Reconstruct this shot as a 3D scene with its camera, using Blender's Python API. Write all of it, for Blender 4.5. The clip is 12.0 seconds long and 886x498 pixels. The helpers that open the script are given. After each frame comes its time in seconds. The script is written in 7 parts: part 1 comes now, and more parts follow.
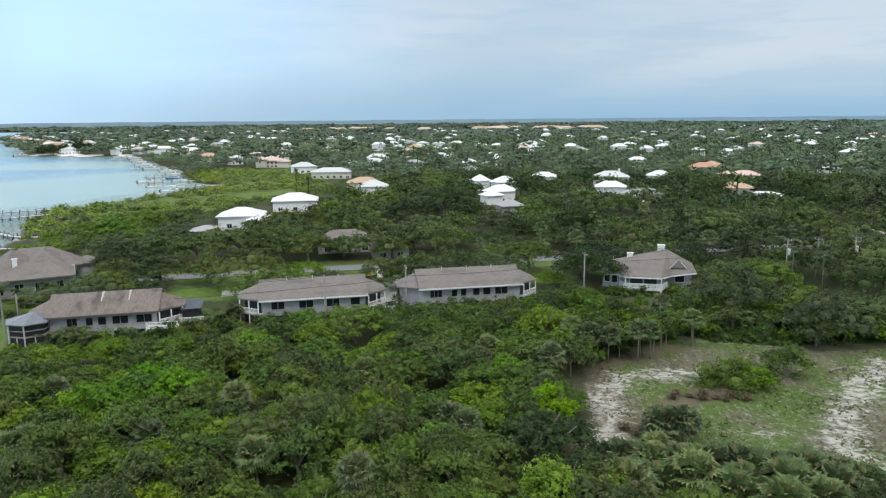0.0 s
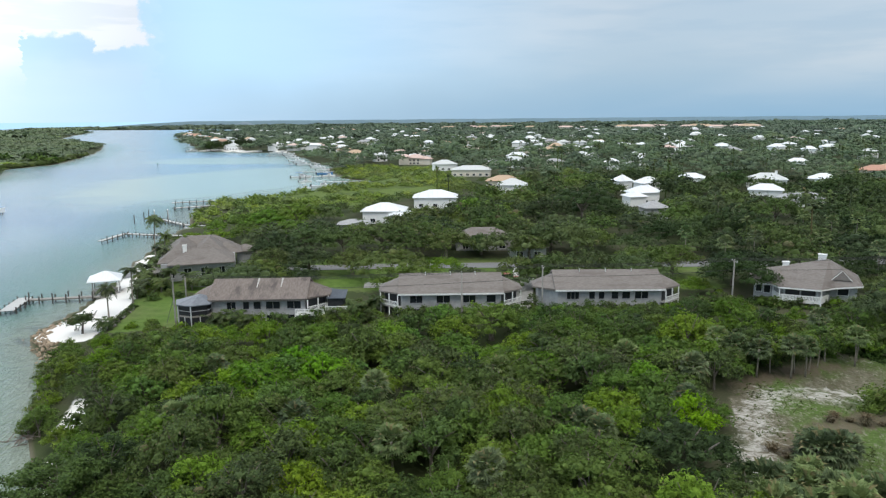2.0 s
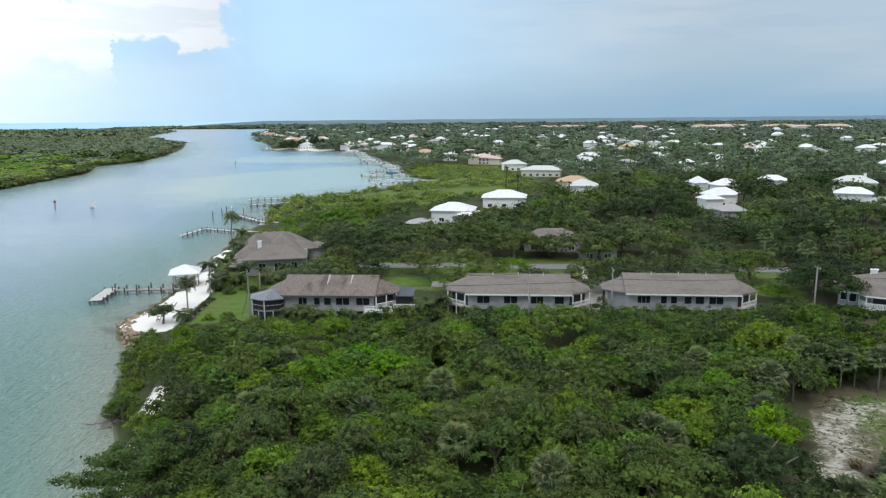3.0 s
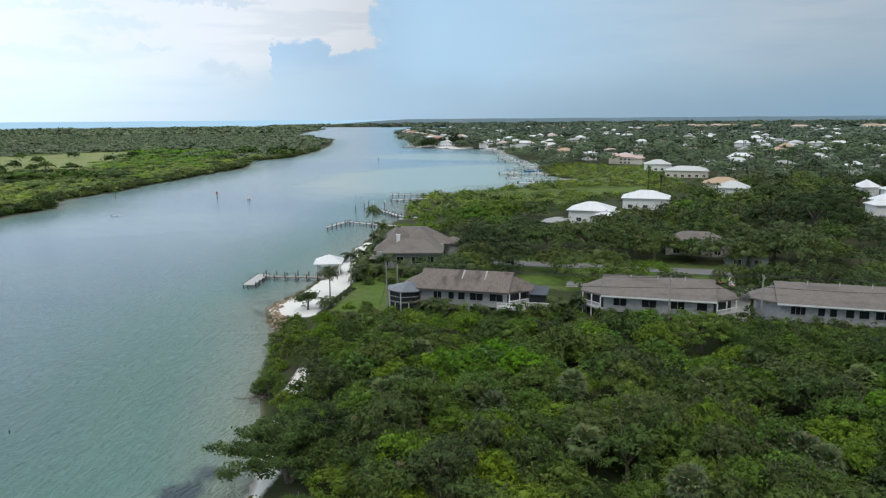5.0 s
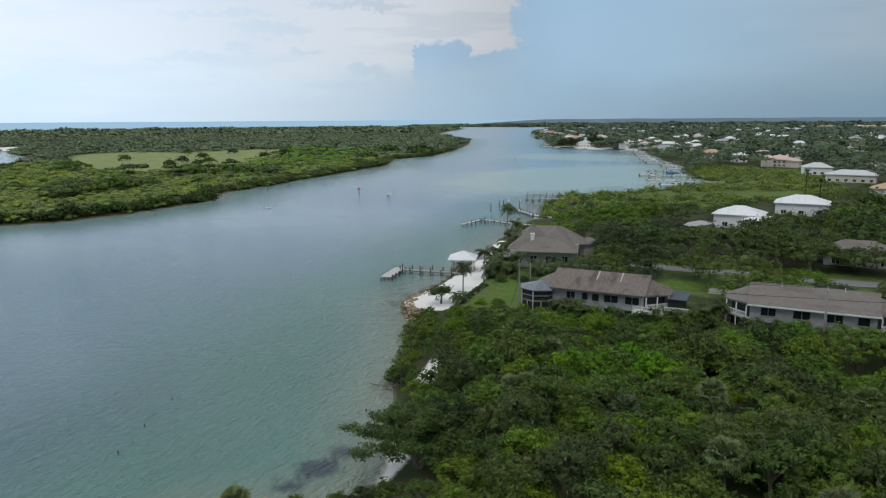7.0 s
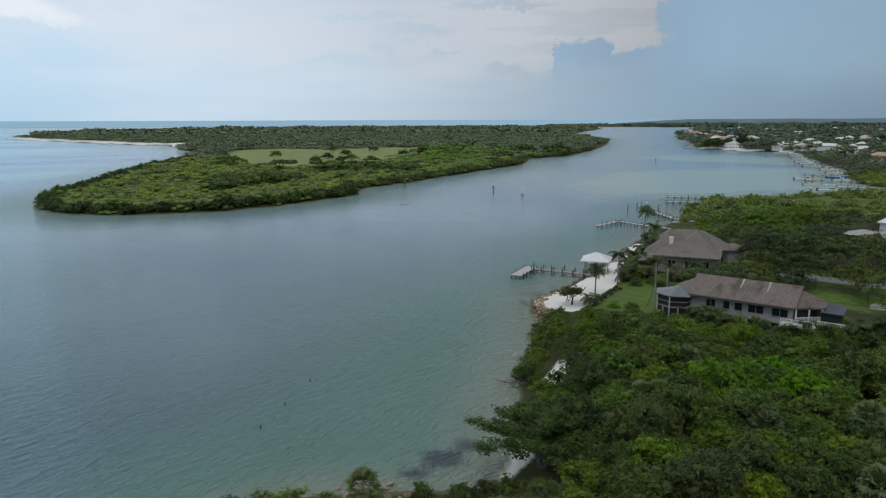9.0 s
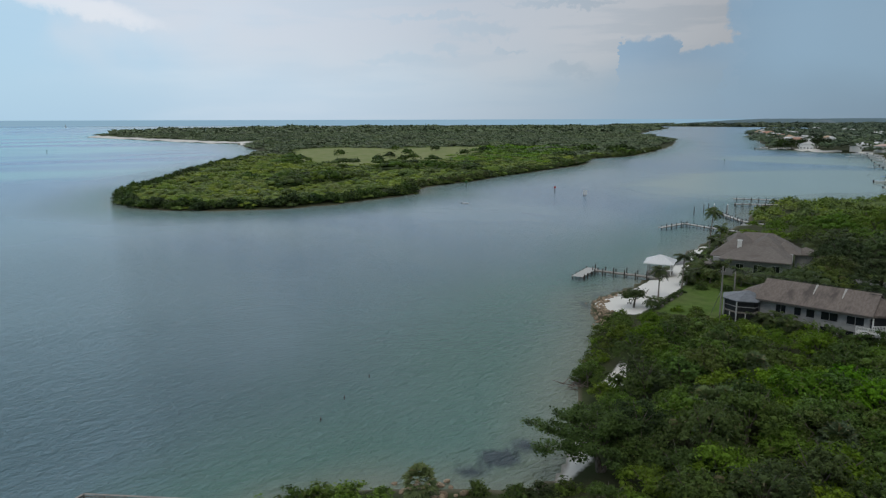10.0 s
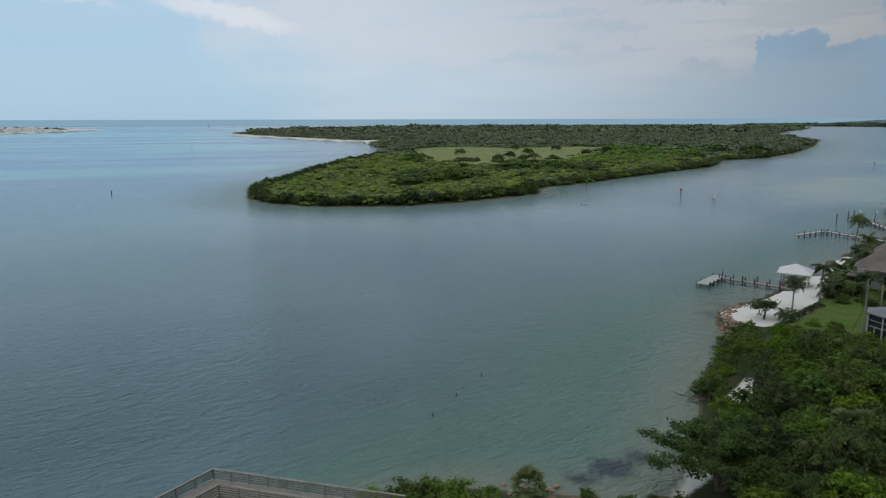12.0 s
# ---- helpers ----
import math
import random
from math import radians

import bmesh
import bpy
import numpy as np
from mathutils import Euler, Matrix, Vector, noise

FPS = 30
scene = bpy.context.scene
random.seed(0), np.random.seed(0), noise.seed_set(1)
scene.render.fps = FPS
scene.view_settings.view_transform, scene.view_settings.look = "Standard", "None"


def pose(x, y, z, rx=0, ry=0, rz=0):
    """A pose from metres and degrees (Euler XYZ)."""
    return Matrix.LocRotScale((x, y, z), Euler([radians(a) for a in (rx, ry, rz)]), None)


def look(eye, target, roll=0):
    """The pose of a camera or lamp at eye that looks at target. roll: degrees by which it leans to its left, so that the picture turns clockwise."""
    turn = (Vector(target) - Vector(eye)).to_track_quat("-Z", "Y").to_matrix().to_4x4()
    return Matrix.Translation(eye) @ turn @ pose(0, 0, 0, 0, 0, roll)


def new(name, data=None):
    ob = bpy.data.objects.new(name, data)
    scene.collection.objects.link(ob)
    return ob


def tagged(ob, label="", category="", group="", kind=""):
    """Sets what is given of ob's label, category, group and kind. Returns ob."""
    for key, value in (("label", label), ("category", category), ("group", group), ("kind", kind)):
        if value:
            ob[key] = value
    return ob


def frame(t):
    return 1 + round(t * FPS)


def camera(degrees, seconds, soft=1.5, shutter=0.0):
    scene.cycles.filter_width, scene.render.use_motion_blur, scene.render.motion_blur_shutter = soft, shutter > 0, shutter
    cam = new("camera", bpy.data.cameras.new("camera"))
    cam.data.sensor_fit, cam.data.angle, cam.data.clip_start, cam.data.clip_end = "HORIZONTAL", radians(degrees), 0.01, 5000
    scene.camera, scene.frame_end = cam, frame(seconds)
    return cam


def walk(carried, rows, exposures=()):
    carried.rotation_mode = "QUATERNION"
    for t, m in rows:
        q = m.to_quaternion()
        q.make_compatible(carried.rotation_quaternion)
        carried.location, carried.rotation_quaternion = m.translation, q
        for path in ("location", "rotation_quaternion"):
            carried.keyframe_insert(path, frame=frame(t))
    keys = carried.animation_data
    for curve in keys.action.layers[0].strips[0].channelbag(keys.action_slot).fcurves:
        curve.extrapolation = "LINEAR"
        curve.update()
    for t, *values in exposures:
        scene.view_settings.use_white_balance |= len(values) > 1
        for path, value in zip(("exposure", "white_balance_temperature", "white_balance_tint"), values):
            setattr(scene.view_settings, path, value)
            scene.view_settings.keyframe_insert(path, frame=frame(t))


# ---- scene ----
cam = camera(64.76, 12.0, 1.25)
# seconds, eye, then yaw to the left, pitch and roll in degrees
ROWS = [
    (0.0, -0.00, -0.00, 37.09, 0.00, -10.49, -0.51),
    (0.5, -0.05, -0.06, 37.12, 2.83, -10.49, -0.50),
    (1.0, -0.11, -0.12, 37.16, 5.64, -10.49, -0.50),
    (1.5, -0.19, -0.19, 37.18, 8.48, -10.50, -0.51),
    (2.0, -0.25, -0.25, 37.21, 11.31, -10.53, -0.51),
    (2.5, -0.28, -0.28, 37.23, 14.15, -10.54, -0.51),
    (3.0, -0.29, -0.30, 37.25, 16.96, -10.51, -0.49),
    (5.0, -0.40, -0.31, 36.98, 28.15, -10.54, -0.44),
    (5.5, -0.42, -0.40, 36.86, 30.92, -10.53, -0.44),
    (6.0, -0.42, -0.50, 36.74, 33.69, -10.52, -0.43),
    (6.5, -0.39, -0.61, 36.63, 36.46, -10.50, -0.41),
    (7.0, -0.35, -0.70, 36.54, 39.21, -10.46, -0.37),
    (9.0, -0.17, -0.87, 36.30, 50.18, -10.46, -0.19),
    (9.5, -0.14, -0.91, 36.27, 52.72, -10.47, -0.17),
    (10.0, -0.11, -0.95, 36.24, 55.16, -10.49, -0.15),
    (10.5, -0.08, -0.95, 36.23, 57.60, -10.51, -0.14),
    (11.0, -0.06, -0.93, 36.25, 60.04, -10.51, -0.13),
    (11.5, -0.05, -0.89, 36.29, 62.47, -10.52, -0.12),
    (12.0, -0.04, -0.84, 36.34, 64.92, -10.52, -0.13),
]


def aim(x, y, z, yaw, pitch, roll):
    return pose(x, y, z, 90 + pitch, 0, yaw) @ pose(0, 0, 0, 0, 0, roll)


walk(cam, [(t, aim(*p)) for t, *p in ROWS], exposures=[(0, 0.44), (2.5, 0.32), (5.5, -0.12), (7, -0.38), (9.5, -0.74), (12, -0.90)])

# ---- sky and sun ----
SUN_EL, SUN_AZ = 55.0, -145.0  # degrees up, degrees to the left of straight ahead
BRIGHT_AZ = 100.0  # where the cloud deck is thinnest


class Nodes:
    """Short hand for building a node tree."""

    def __init__(self, tree):
        self.t = tree
        tree.nodes.clear()

    def add(self, kind, **vals):
        n = self.t.nodes.new(kind)
        for k, v in vals.items():
            if k in n.inputs:
                self.put(n.inputs[k], v)
        return n

    def put(self, socket, v):
        if isinstance(v, bpy.types.NodeSocket):
            self.t.links.new(v, socket)
        else:
            socket.default_value = v

    def math(self, op, a, b=0.0, c=0.0, clamp=False):
        n = self.t.nodes.new("ShaderNodeMath")
        n.operation, n.use_clamp = op, clamp
        for s, v in zip(n.inputs, (a, b, c)):
            self.put(s, v)
        return n.outputs[0]

    def smooth(self, v, lo, hi, a=0.0, b=1.0):
        n = self.t.nodes.new("ShaderNodeMapRange")
        n.interpolation_type = "SMOOTHSTEP"
        for k, x in (("Value", v), ("From Min", lo), ("From Max", hi), ("To Min", a), ("To Max", b)):
            self.put(n.inputs[k], x)
        return n.outputs[0]

    def mix(self, f, a, b):
        n = self.t.nodes.new("ShaderNodeMix")
        n.data_type = "RGBA"
        self.put(n.inputs[0], f)
        self.put(n.inputs[6], a if isinstance(a, bpy.types.NodeSocket) else (*a, 1))
        self.put(n.inputs[7], b if isinstance(b, bpy.types.NodeSocket) else (*b, 1))
        return n.outputs[2]

    def noise(self, scale, detail=3.0, vec=None, rough=0.55, dist=0.0):
        n = self.add("ShaderNodeTexNoise", Scale=scale, Detail=detail, Roughness=rough, Distortion=dist)
        if vec is not None:
            self.put(n.inputs["Vector"], vec)
        return n.outputs["Fac"]

    def stretch(self, vec, sx, sy, sz, rz=0.0):
        n = self.add("ShaderNodeMapping", Vector=vec)
        n.inputs["Scale"].default_value = (sx, sy, sz)
        n.inputs["Rotation"].default_value = (0, 0, rz)
        return n.outputs[0]


def build_world():
    w = bpy.data.worlds.new("sky")
    scene.world = w
    w.use_nodes = True
    g = Nodes(w.node_tree)
    d = g.add("ShaderNodeTexCoord").outputs["Generated"]
    sep = g.add("ShaderNodeSeparateXYZ", Vector=d)
    x, y, z = sep.outputs
    sky = g.add("ShaderNodeTexSky")
    sky.sky_type, sky.sun_disc = "NISHITA", False
    sky.sun_elevation, sky.sun_rotation = radians(SUN_EL), radians(-SUN_AZ)
    clear = g.add("ShaderNodeVectorMath", **{})
    clear.operation = "SCALE"
    g.put(clear.inputs[0], sky.outputs[0])
    clear.inputs["Scale"].default_value = 0.085
    az = g.math("ARCTAN2", g.math("MULTIPLY", x, -1.0), y)
    el = g.math("ARCSINE", z)
    comb = g.add("ShaderNodeCombineXYZ", X=az, Y=g.math("MULTIPLY", el, 4.0))
    soft = g.noise(1.6, 4, comb.outputs[0], 0.5)
    wisp = g.noise(5.0, 5, g.stretch(comb.outputs[0], 1, 1.7, 1), 0.55)
    # high thin veil; bluer and darker low down on the right, where rain hangs
    veil = g.mix(g.smooth(el, 0.0, 0.13), (0.47, 0.65, 0.82), (0.58, 0.74, 0.89))
    veil = g.mix(g.smooth(soft, 0.40, 0.60, 0.0, 0.8), veil, (0.74, 0.84, 0.94))
    veil = g.mix(g.smooth(wisp, 0.45, 0.62, 0.0, 0.4), veil, (0.48, 0.66, 0.84))
    veil = g.mix(g.smooth(az, 1.20, 1.55, 0.0, 0.8), veil, (0.44, 0.67, 0.86))
    rain = g.math("MULTIPLY", g.smooth(el, 0.085, 0.0), g.smooth(g.math("ADD", az, g.math("MULTIPLY", g.math("SUBTRACT", soft, 0.5), 0.5)), 0.62, -0.25))
    veil = g.mix(g.math("MULTIPLY", rain, 0.85), veil, (0.32, 0.58, 0.84))
    # a pale cumulus field towards the sun, cut off by a blue-grey rain bank with a billowing edge and a low tower
    even = g.add("ShaderNodeCombineXYZ", X=az, Y=g.math("MULTIPLY", el, 1.2), Z=0.37)
    bump = g.math("SUBTRACT", g.noise(42.0, 6, even.outputs[0], 0.58), 0.5)
    lobe = g.math("SUBTRACT", g.noise(9.0, 3, even.outputs[0], 0.5), 0.5)
    rough = g.math("ADD", g.math("MULTIPLY", bump, 0.060), g.math("MULTIPLY", lobe, 0.022))
    edge = g.math("ADD", az, rough)
    shelf = g.math("ADD", el, g.math("MULTIPLY", rough, 0.55))
    top = g.math("MULTIPLY_ADD", g.smooth(edge, 0.640, 0.590, 0.0, 0.016), 1.0, 0.083)
    top = g.math("ADD", top, g.smooth(edge, 0.641, 0.650, 0.0, 0.021))
    top = g.math("SUBTRACT", top, g.smooth(edge, 0.716, 0.736, 0.0, 0.14))
    left = g.smooth(edge, 0.592, 0.581)
    tower = g.math("MULTIPLY", g.smooth(g.math("SUBTRACT", shelf, top), 0.004, -0.004), g.smooth(g.math("ADD", el, g.math("MULTIPLY", lobe, 0.05)), 0.025, 0.082))
    bank = g.math("MULTIPLY", g.math("MAXIMUM", g.math("MULTIPLY", left, g.smooth(g.math("ADD", el, g.math("MULTIPLY", lobe, 0.05)), 0.0, 0.085, 0.3, 1.0)), tower), g.smooth(az, -0.08, 0.54))
    cloud = g.math("MULTIPLY", g.smooth(edge, 0.565, 0.575), g.smooth(g.math("ADD", az, g.math("MULTIPLY", lobe, 0.6)), 1.52, 1.22))
    cloud = g.math("MULTIPLY", cloud, g.smooth(g.math("ADD", el, g.math("MULTIPLY", lobe, 0.05)), 0.02, 0.115))
    veil = g.mix(g.math("MULTIPLY", cloud, 0.95), veil, g.mix(g.smooth(az, 0.62, 0.98), (0.96, 1.00, 1.07), (0.68, 0.74, 0.83)))

    def puff(a0, e0, ra, re, slope=0.0):
        """A soft lens of cloud at a bearing and height, frayed by the same noise."""
        u = g.math("SUBTRACT", edge, a0)
        v = g.math("SUBTRACT", g.math("SUBTRACT", g.math("ADD", shelf, g.math("MULTIPLY", rough, 0.15)), e0), g.math("MULTIPLY", u, slope))
        r = g.math("ADD", g.math("POWER", g.math("ABSOLUTE", g.math("DIVIDE", u, ra)), 2.0), g.math("POWER", g.math("ABSOLUTE", g.math("DIVIDE", v, re)), 2.0))
        return g.smooth(r, 1.2, 0.1)

    grey = g.math("MULTIPLY", g.math("MULTIPLY", g.smooth(wisp, 0.50, 0.62), cloud), 0.3)
    for where in ((0.786, 0.066, 0.032, 0.013), (0.91, 0.119, 0.060, 0.011), (0.957, 0.095, 0.024, 0.008), (1.02, 0.080, 0.075, 0.007), (0.875, 0.094, 0.03, 0.004), (0.98, 0.137, 0.09, 0.006), (0.80, 0.152, 0.09, 0.006)):
        grey = g.math("MAXIMUM", grey, g.math("MULTIPLY", puff(*where), 0.62))
    veil = g.mix(grey, veil, (0.57, 0.70, 0.83))
    veil = g.mix(g.math("MULTIPLY", puff(1.425, 0.137, 0.105, 0.016, 0.19), 0.75), veil, (0.86, 0.88, 0.93))
    veil = g.mix(g.math("MULTIPLY", puff(1.62, 0.150, 0.07, 0.012, 0.1), 0.5), veil, (0.82, 0.86, 0.93))
    veil = g.mix(g.math("MULTIPLY", bank, 0.88), veil, g.mix(g.smooth(az, 0.48, 0.66), (0.70, 1.08, 1.45), (0.46, 0.70, 0.97)))
    low = g.math("MULTIPLY", g.smooth(g.math("ADD", el, g.math("MULTIPLY", lobe, 0.05)), 0.085, 0.02), g.math("MULTIPLY", g.smooth(az, 0.25, 0.60), g.smooth(az, 1.45, 1.1)))
    veil = g.mix(g.math("MULTIPLY", low, 0.75), veil, g.mix(g.smooth(az, 0.5, 0.9), (0.60, 0.92, 1.24), (0.57, 0.72, 0.88)))
    veil = g.mix(g.smooth(el, 0.22, 0.75), veil, (0.98, 1.03, 1.07))
    out = g.mix(0.86, clear.outputs[0], veil)
    # the sky is brighter where the cloud deck is thin
    glow = g.smooth(g.math("COSINE", g.math("SUBTRACT", az, radians(BRIGHT_AZ))), 0.28, 0.95, 0.70, 1.74)
    bg = g.add("ShaderNodeBackground", Color=out, Strength=glow)
    o = g.add("ShaderNodeOutputWorld")
    g.put(o.inputs[0], bg.outputs[0])


build_world()
sun = new("sun", bpy.data.lights.new("sun", "SUN"))
sun.data.energy, sun.data.angle, sun.data.color = 1.1, radians(20), (1.0, 0.95, 0.87)
sun.matrix_world = look((0, 0, 200), (math.sin(radians(SUN_AZ)) * math.cos(radians(SUN_EL)), -math.cos(radians(SUN_AZ)) * math.cos(radians(SUN_EL)), 200 - math.sin(radians(SUN_EL))))


# ---- materials ----
def surface(name, c1, c2, scale=1.0, rough=0.7, bump=0.15, metal=0.0, c3=None, scale3=0.15, spec=0.4, stretch=(1, 1, 1), vary=0.0):
    """Two tones of grain, a third tone in larger stains, and a fine relief."""
    m = bpy.data.materials.new(name)
    m.use_nodes = True
    g = Nodes(m.node_tree)
    vec = g.stretch(g.add("ShaderNodeTexCoord").outputs["Object"], *stretch)
    fine = g.noise(scale, 5, vec, 0.6)
    col = g.mix(g.smooth(fine, 0.3, 0.7), c1, c2)
    big = g.noise(scale3, 4, vec, 0.6)
    if c3:
        col = g.mix(g.smooth(big, 0.48, 0.7, 0.0, 0.8), col, c3)
    if vary:
        r = g.add("ShaderNodeObjectInfo").outputs["Random"]
        hsv = g.add("ShaderNodeHueSaturation", Color=col, Value=g.math("MULTIPLY_ADD", r, 2 * vary, 1 - vary))
        col = hsv.outputs[0]
    b = g.add("ShaderNodeBump", Strength=bump, Distance=0.05, Height=fine)
    p = g.add("ShaderNodeBsdfPrincipled", **{"Base Color": col, "Roughness": g.math("MULTIPLY_ADD", big, 0.2, rough - 0.1), "Metallic": metal, "Normal": b.outputs[0], "Specular IOR Level": spec})
    o = g.add("ShaderNodeOutputMaterial")
    g.put(o.inputs[0], p.outputs[0])
    return m


def foliage(name, dark, mid, light, patch=0.16, dry=None, gloss=0.14):
    """Leaves: tone by sprig, by tree and by wider patches, partly letting light through."""
    m = bpy.data.materials.new(name)
    m.use_nodes = True
    g = Nodes(m.node_tree)
    geo = g.add("ShaderNodeNewGeometry")
    isl = geo.outputs["Random Per Island"]
    where = geo.outputs["Position"]
    own = g.add("ShaderNodeAttribute")
    own.attribute_name = "tone"
    tree = g.math("FRACT", g.math("ADD", own.outputs["Fac"], g.add("ShaderNodeObjectInfo").outputs["Random"]))
    other = g.math("FRACT", g.math("MULTIPLY", tree, 7.31))
    sprig = g.noise(min(0.9, patch * 6), 4, where, 0.62)
    wide = g.noise(patch * 0.2, 2, where, 0.5)
    tone = g.math("ADD", g.math("MULTIPLY", g.math("SUBTRACT", sprig, 0.5), 1.5), g.math("MULTIPLY", g.math("SUBTRACT", isl, 0.5), 0.35))
    tone = g.math("ADD", tone, g.math("MULTIPLY", g.math("SUBTRACT", other, 0.5), 0.45))
    col = g.mix(g.smooth(tone, -0.42, 0.05), tuple(0.72 * c for c in dark), mid)
    col = g.mix(g.smooth(tone, 0.05, 0.50), col, light)
    hue = g.add("ShaderNodeHueSaturation", Color=col, Hue=g.math("ADD", g.math("MULTIPLY_ADD", wide, 0.04, 0.466), g.math("MULTIPLY", tree, 0.030)), Saturation=g.math("MULTIPLY_ADD", other, 0.22, 0.82), Value=g.math("MULTIPLY_ADD", tree, -0.28, 1.14))
    col = hue.outputs[0]
    if dry:
        col = g.mix(g.smooth(isl, 0.94, 0.96, 0.0, 0.7), col, dry)
    p = g.add("ShaderNodeBsdfPrincipled", **{"Base Color": col, "Roughness": 0.6, "Specular IOR Level": gloss, "Normal": g.add("ShaderNodeBump", Strength=0.8, Distance=0.35, Height=g.noise(max(1.6, patch * 16), 4, where, 0.7)).outputs[0]})
    tr = g.add("ShaderNodeBsdfTranslucent", Color=col)
    mx = g.add("ShaderNodeMixShader", Fac=0.14)
    g.put(mx.inputs[1], p.outputs[0])
    g.put(mx.inputs[2], tr.outputs[0])
    o = g.add("ShaderNodeOutputMaterial")
    g.put(o.inputs[0], mx.outputs[0])
    return m


def plain(name, colour, rough=0.5, metal=0.0, spec=0.5):
    return surface(name, colour, tuple(c * 0.85 for c in colour), 3.0, rough, 0.05, metal, spec=spec)


LEAF = foliage("coastal leaves", (0.049, 0.088, 0.010), (0.106, 0.184, 0.017), (0.176, 0.286, 0.027), dry=(0.15, 0.15, 0.06))
LEAF_MID = foliage("oak leaves", (0.038, 0.068, 0.013), (0.080, 0.134, 0.023), (0.133, 0.203, 0.038), 0.10)
LEAF_OLIVE = foliage("olive leaves", (0.045, 0.072, 0.016), (0.088, 0.133, 0.029), (0.138, 0.193, 0.046), dry=(0.17, 0.14, 0.08))
# distance haze is mixed into this paler, bluer green
LEAF_FAR_HAZE = foliage("distant leaves with haze tint", (0.074, 0.114, 0.064), (0.108, 0.156, 0.082), (0.154, 0.206, 0.104), 0.03)
LEAF_BRIGHT = foliage("fresh lime leaves", (0.070, 0.148, 0.009), (0.130, 0.254, 0.014), (0.195, 0.345, 0.022))
LEAF_DARK = foliage("dark glossy leaves", (0.031, 0.059, 0.013), (0.063, 0.109, 0.022), (0.107, 0.167, 0.033))
OAK = foliage("grey-green oak leaves", (0.042, 0.066, 0.021), (0.078, 0.114, 0.036), (0.128, 0.172, 0.058), 0.10)
# still more haze in the colour, for the rearmost woods
LEAF_HAZE = foliage("hazed canopy towards the horizon", (0.090, 0.128, 0.088), (0.116, 0.160, 0.104), (0.150, 0.198, 0.124), 0.02)
LEAF_FIG = foliage("deep green fig leaves", (0.019, 0.038, 0.010), (0.040, 0.070, 0.018), (0.068, 0.108, 0.028))
MANGROVE = foliage("mangrove leaves", (0.112, 0.168, 0.028), (0.185, 0.258, 0.044), (0.265, 0.345, 0.064), 0.06)
# haze painted in: the three greens are paled and nearly even
ISLAND_HAZE = foliage("hazed far island woods", (0.138, 0.186, 0.098), (0.152, 0.202, 0.106), (0.185, 0.235, 0.124), 0.02)
FAN = foliage("palmetto fans", (0.066, 0.106, 0.036), (0.130, 0.186, 0.064), (0.205, 0.270, 0.104), dry=(0.24, 0.18, 0.09), gloss=0.35)
FROND = foliage("palm fronds", (0.035, 0.060, 0.014), (0.072, 0.110, 0.026), (0.12, 0.16, 0.042), dry=(0.14, 0.10, 0.05), gloss=0.3)
DRY = surface("dead twigs", (0.13, 0.105, 0.085), (0.26, 0.22, 0.185), 4, 0.9, 0.4)
BARK = surface("bark", (0.085, 0.070, 0.055), (0.20, 0.175, 0.15), 6, 0.9, 0.5, stretch=(1, 1, 0.3))
PALE_BARK = surface("pale palm trunk", (0.16, 0.14, 0.115), (0.30, 0.27, 0.23), 5, 0.9, 0.4, stretch=(0.4, 0.4, 3))
SHINGLE = surface("weathered taupe shingles", (0.158, 0.140, 0.128), (0.215, 0.193, 0.178), 2.6, 0.9, 0.5, c3=(0.135, 0.115, 0.105), scale3=0.35, stretch=(0.6, 1, 3))
SHINGLE_OLD = surface("streaked old shingles", (0.145, 0.120, 0.108), (0.215, 0.180, 0.160), 2.2, 0.9, 0.5, c3=(0.075, 0.065, 0.060), scale3=0.30, stretch=(1.6, 0.6, 0.6))
WHITE_ROOF = surface("white metal roof", (0.78, 0.79, 0.81), (0.70, 0.72, 0.74), 1.5, 0.45, 0.1, c3=(0.62, 0.64, 0.66), scale3=0.2, stretch=(4, 0.4, 1))
GREY_ROOF = surface("grey roof tiles", (0.30, 0.30, 0.31), (0.40, 0.40, 0.41), 2.0, 0.8, 0.3)
PALE_ROOF = surface("pale concrete tiles", (0.50, 0.52, 0.52), (0.60, 0.61, 0.60), 2.0, 0.8, 0.3)
TAN_ROOF = surface("tan clay tiles", (0.42, 0.30, 0.20), (0.52, 0.38, 0.27), 2.0, 0.8, 0.4)
RED_ROOF = surface("reddish clay tiles", (0.40, 0.22, 0.16), (0.50, 0.29, 0.21), 2.0, 0.8, 0.4)
PINK_ROOF = surface("pink clay tiles", (0.55, 0.40, 0.36), (0.63, 0.48, 0.42), 2.0, 0.8, 0.4)
METAL_ROOF = surface("blue-grey standing seam metal", (0.15, 0.165, 0.19), (0.21, 0.225, 0.25), 2.0, 0.45, 0.1, 0.3)
GREY_WALL = surface("pale grey stucco", (0.34, 0.345, 0.355), (0.41, 0.415, 0.42), 1.5, 0.85, 0.2, c3=(0.29, 0.29, 0.29), scale3=0.4)
WHITE_WALL = surface("white stucco", (0.74, 0.74, 0.74), (0.80, 0.80, 0.79), 1.5, 0.8, 0.1)
# brighter copy of the white stucco; sunshine on the far blocks is in its colour
SUNLIT_WHITE = surface("white stucco in a sunlit tone", (0.86, 0.86, 0.86), (0.90, 0.90, 0.89), 1.5, 0.8, 0.1)
CREAM_WALL = surface("cream stucco", (0.60, 0.55, 0.47), (0.66, 0.61, 0.52), 1.5, 0.8, 0.1)
WHITE_PAINT = surface("white painted wood", (0.72, 0.72, 0.71), (0.80, 0.80, 0.79), 4, 0.5, 0.1)
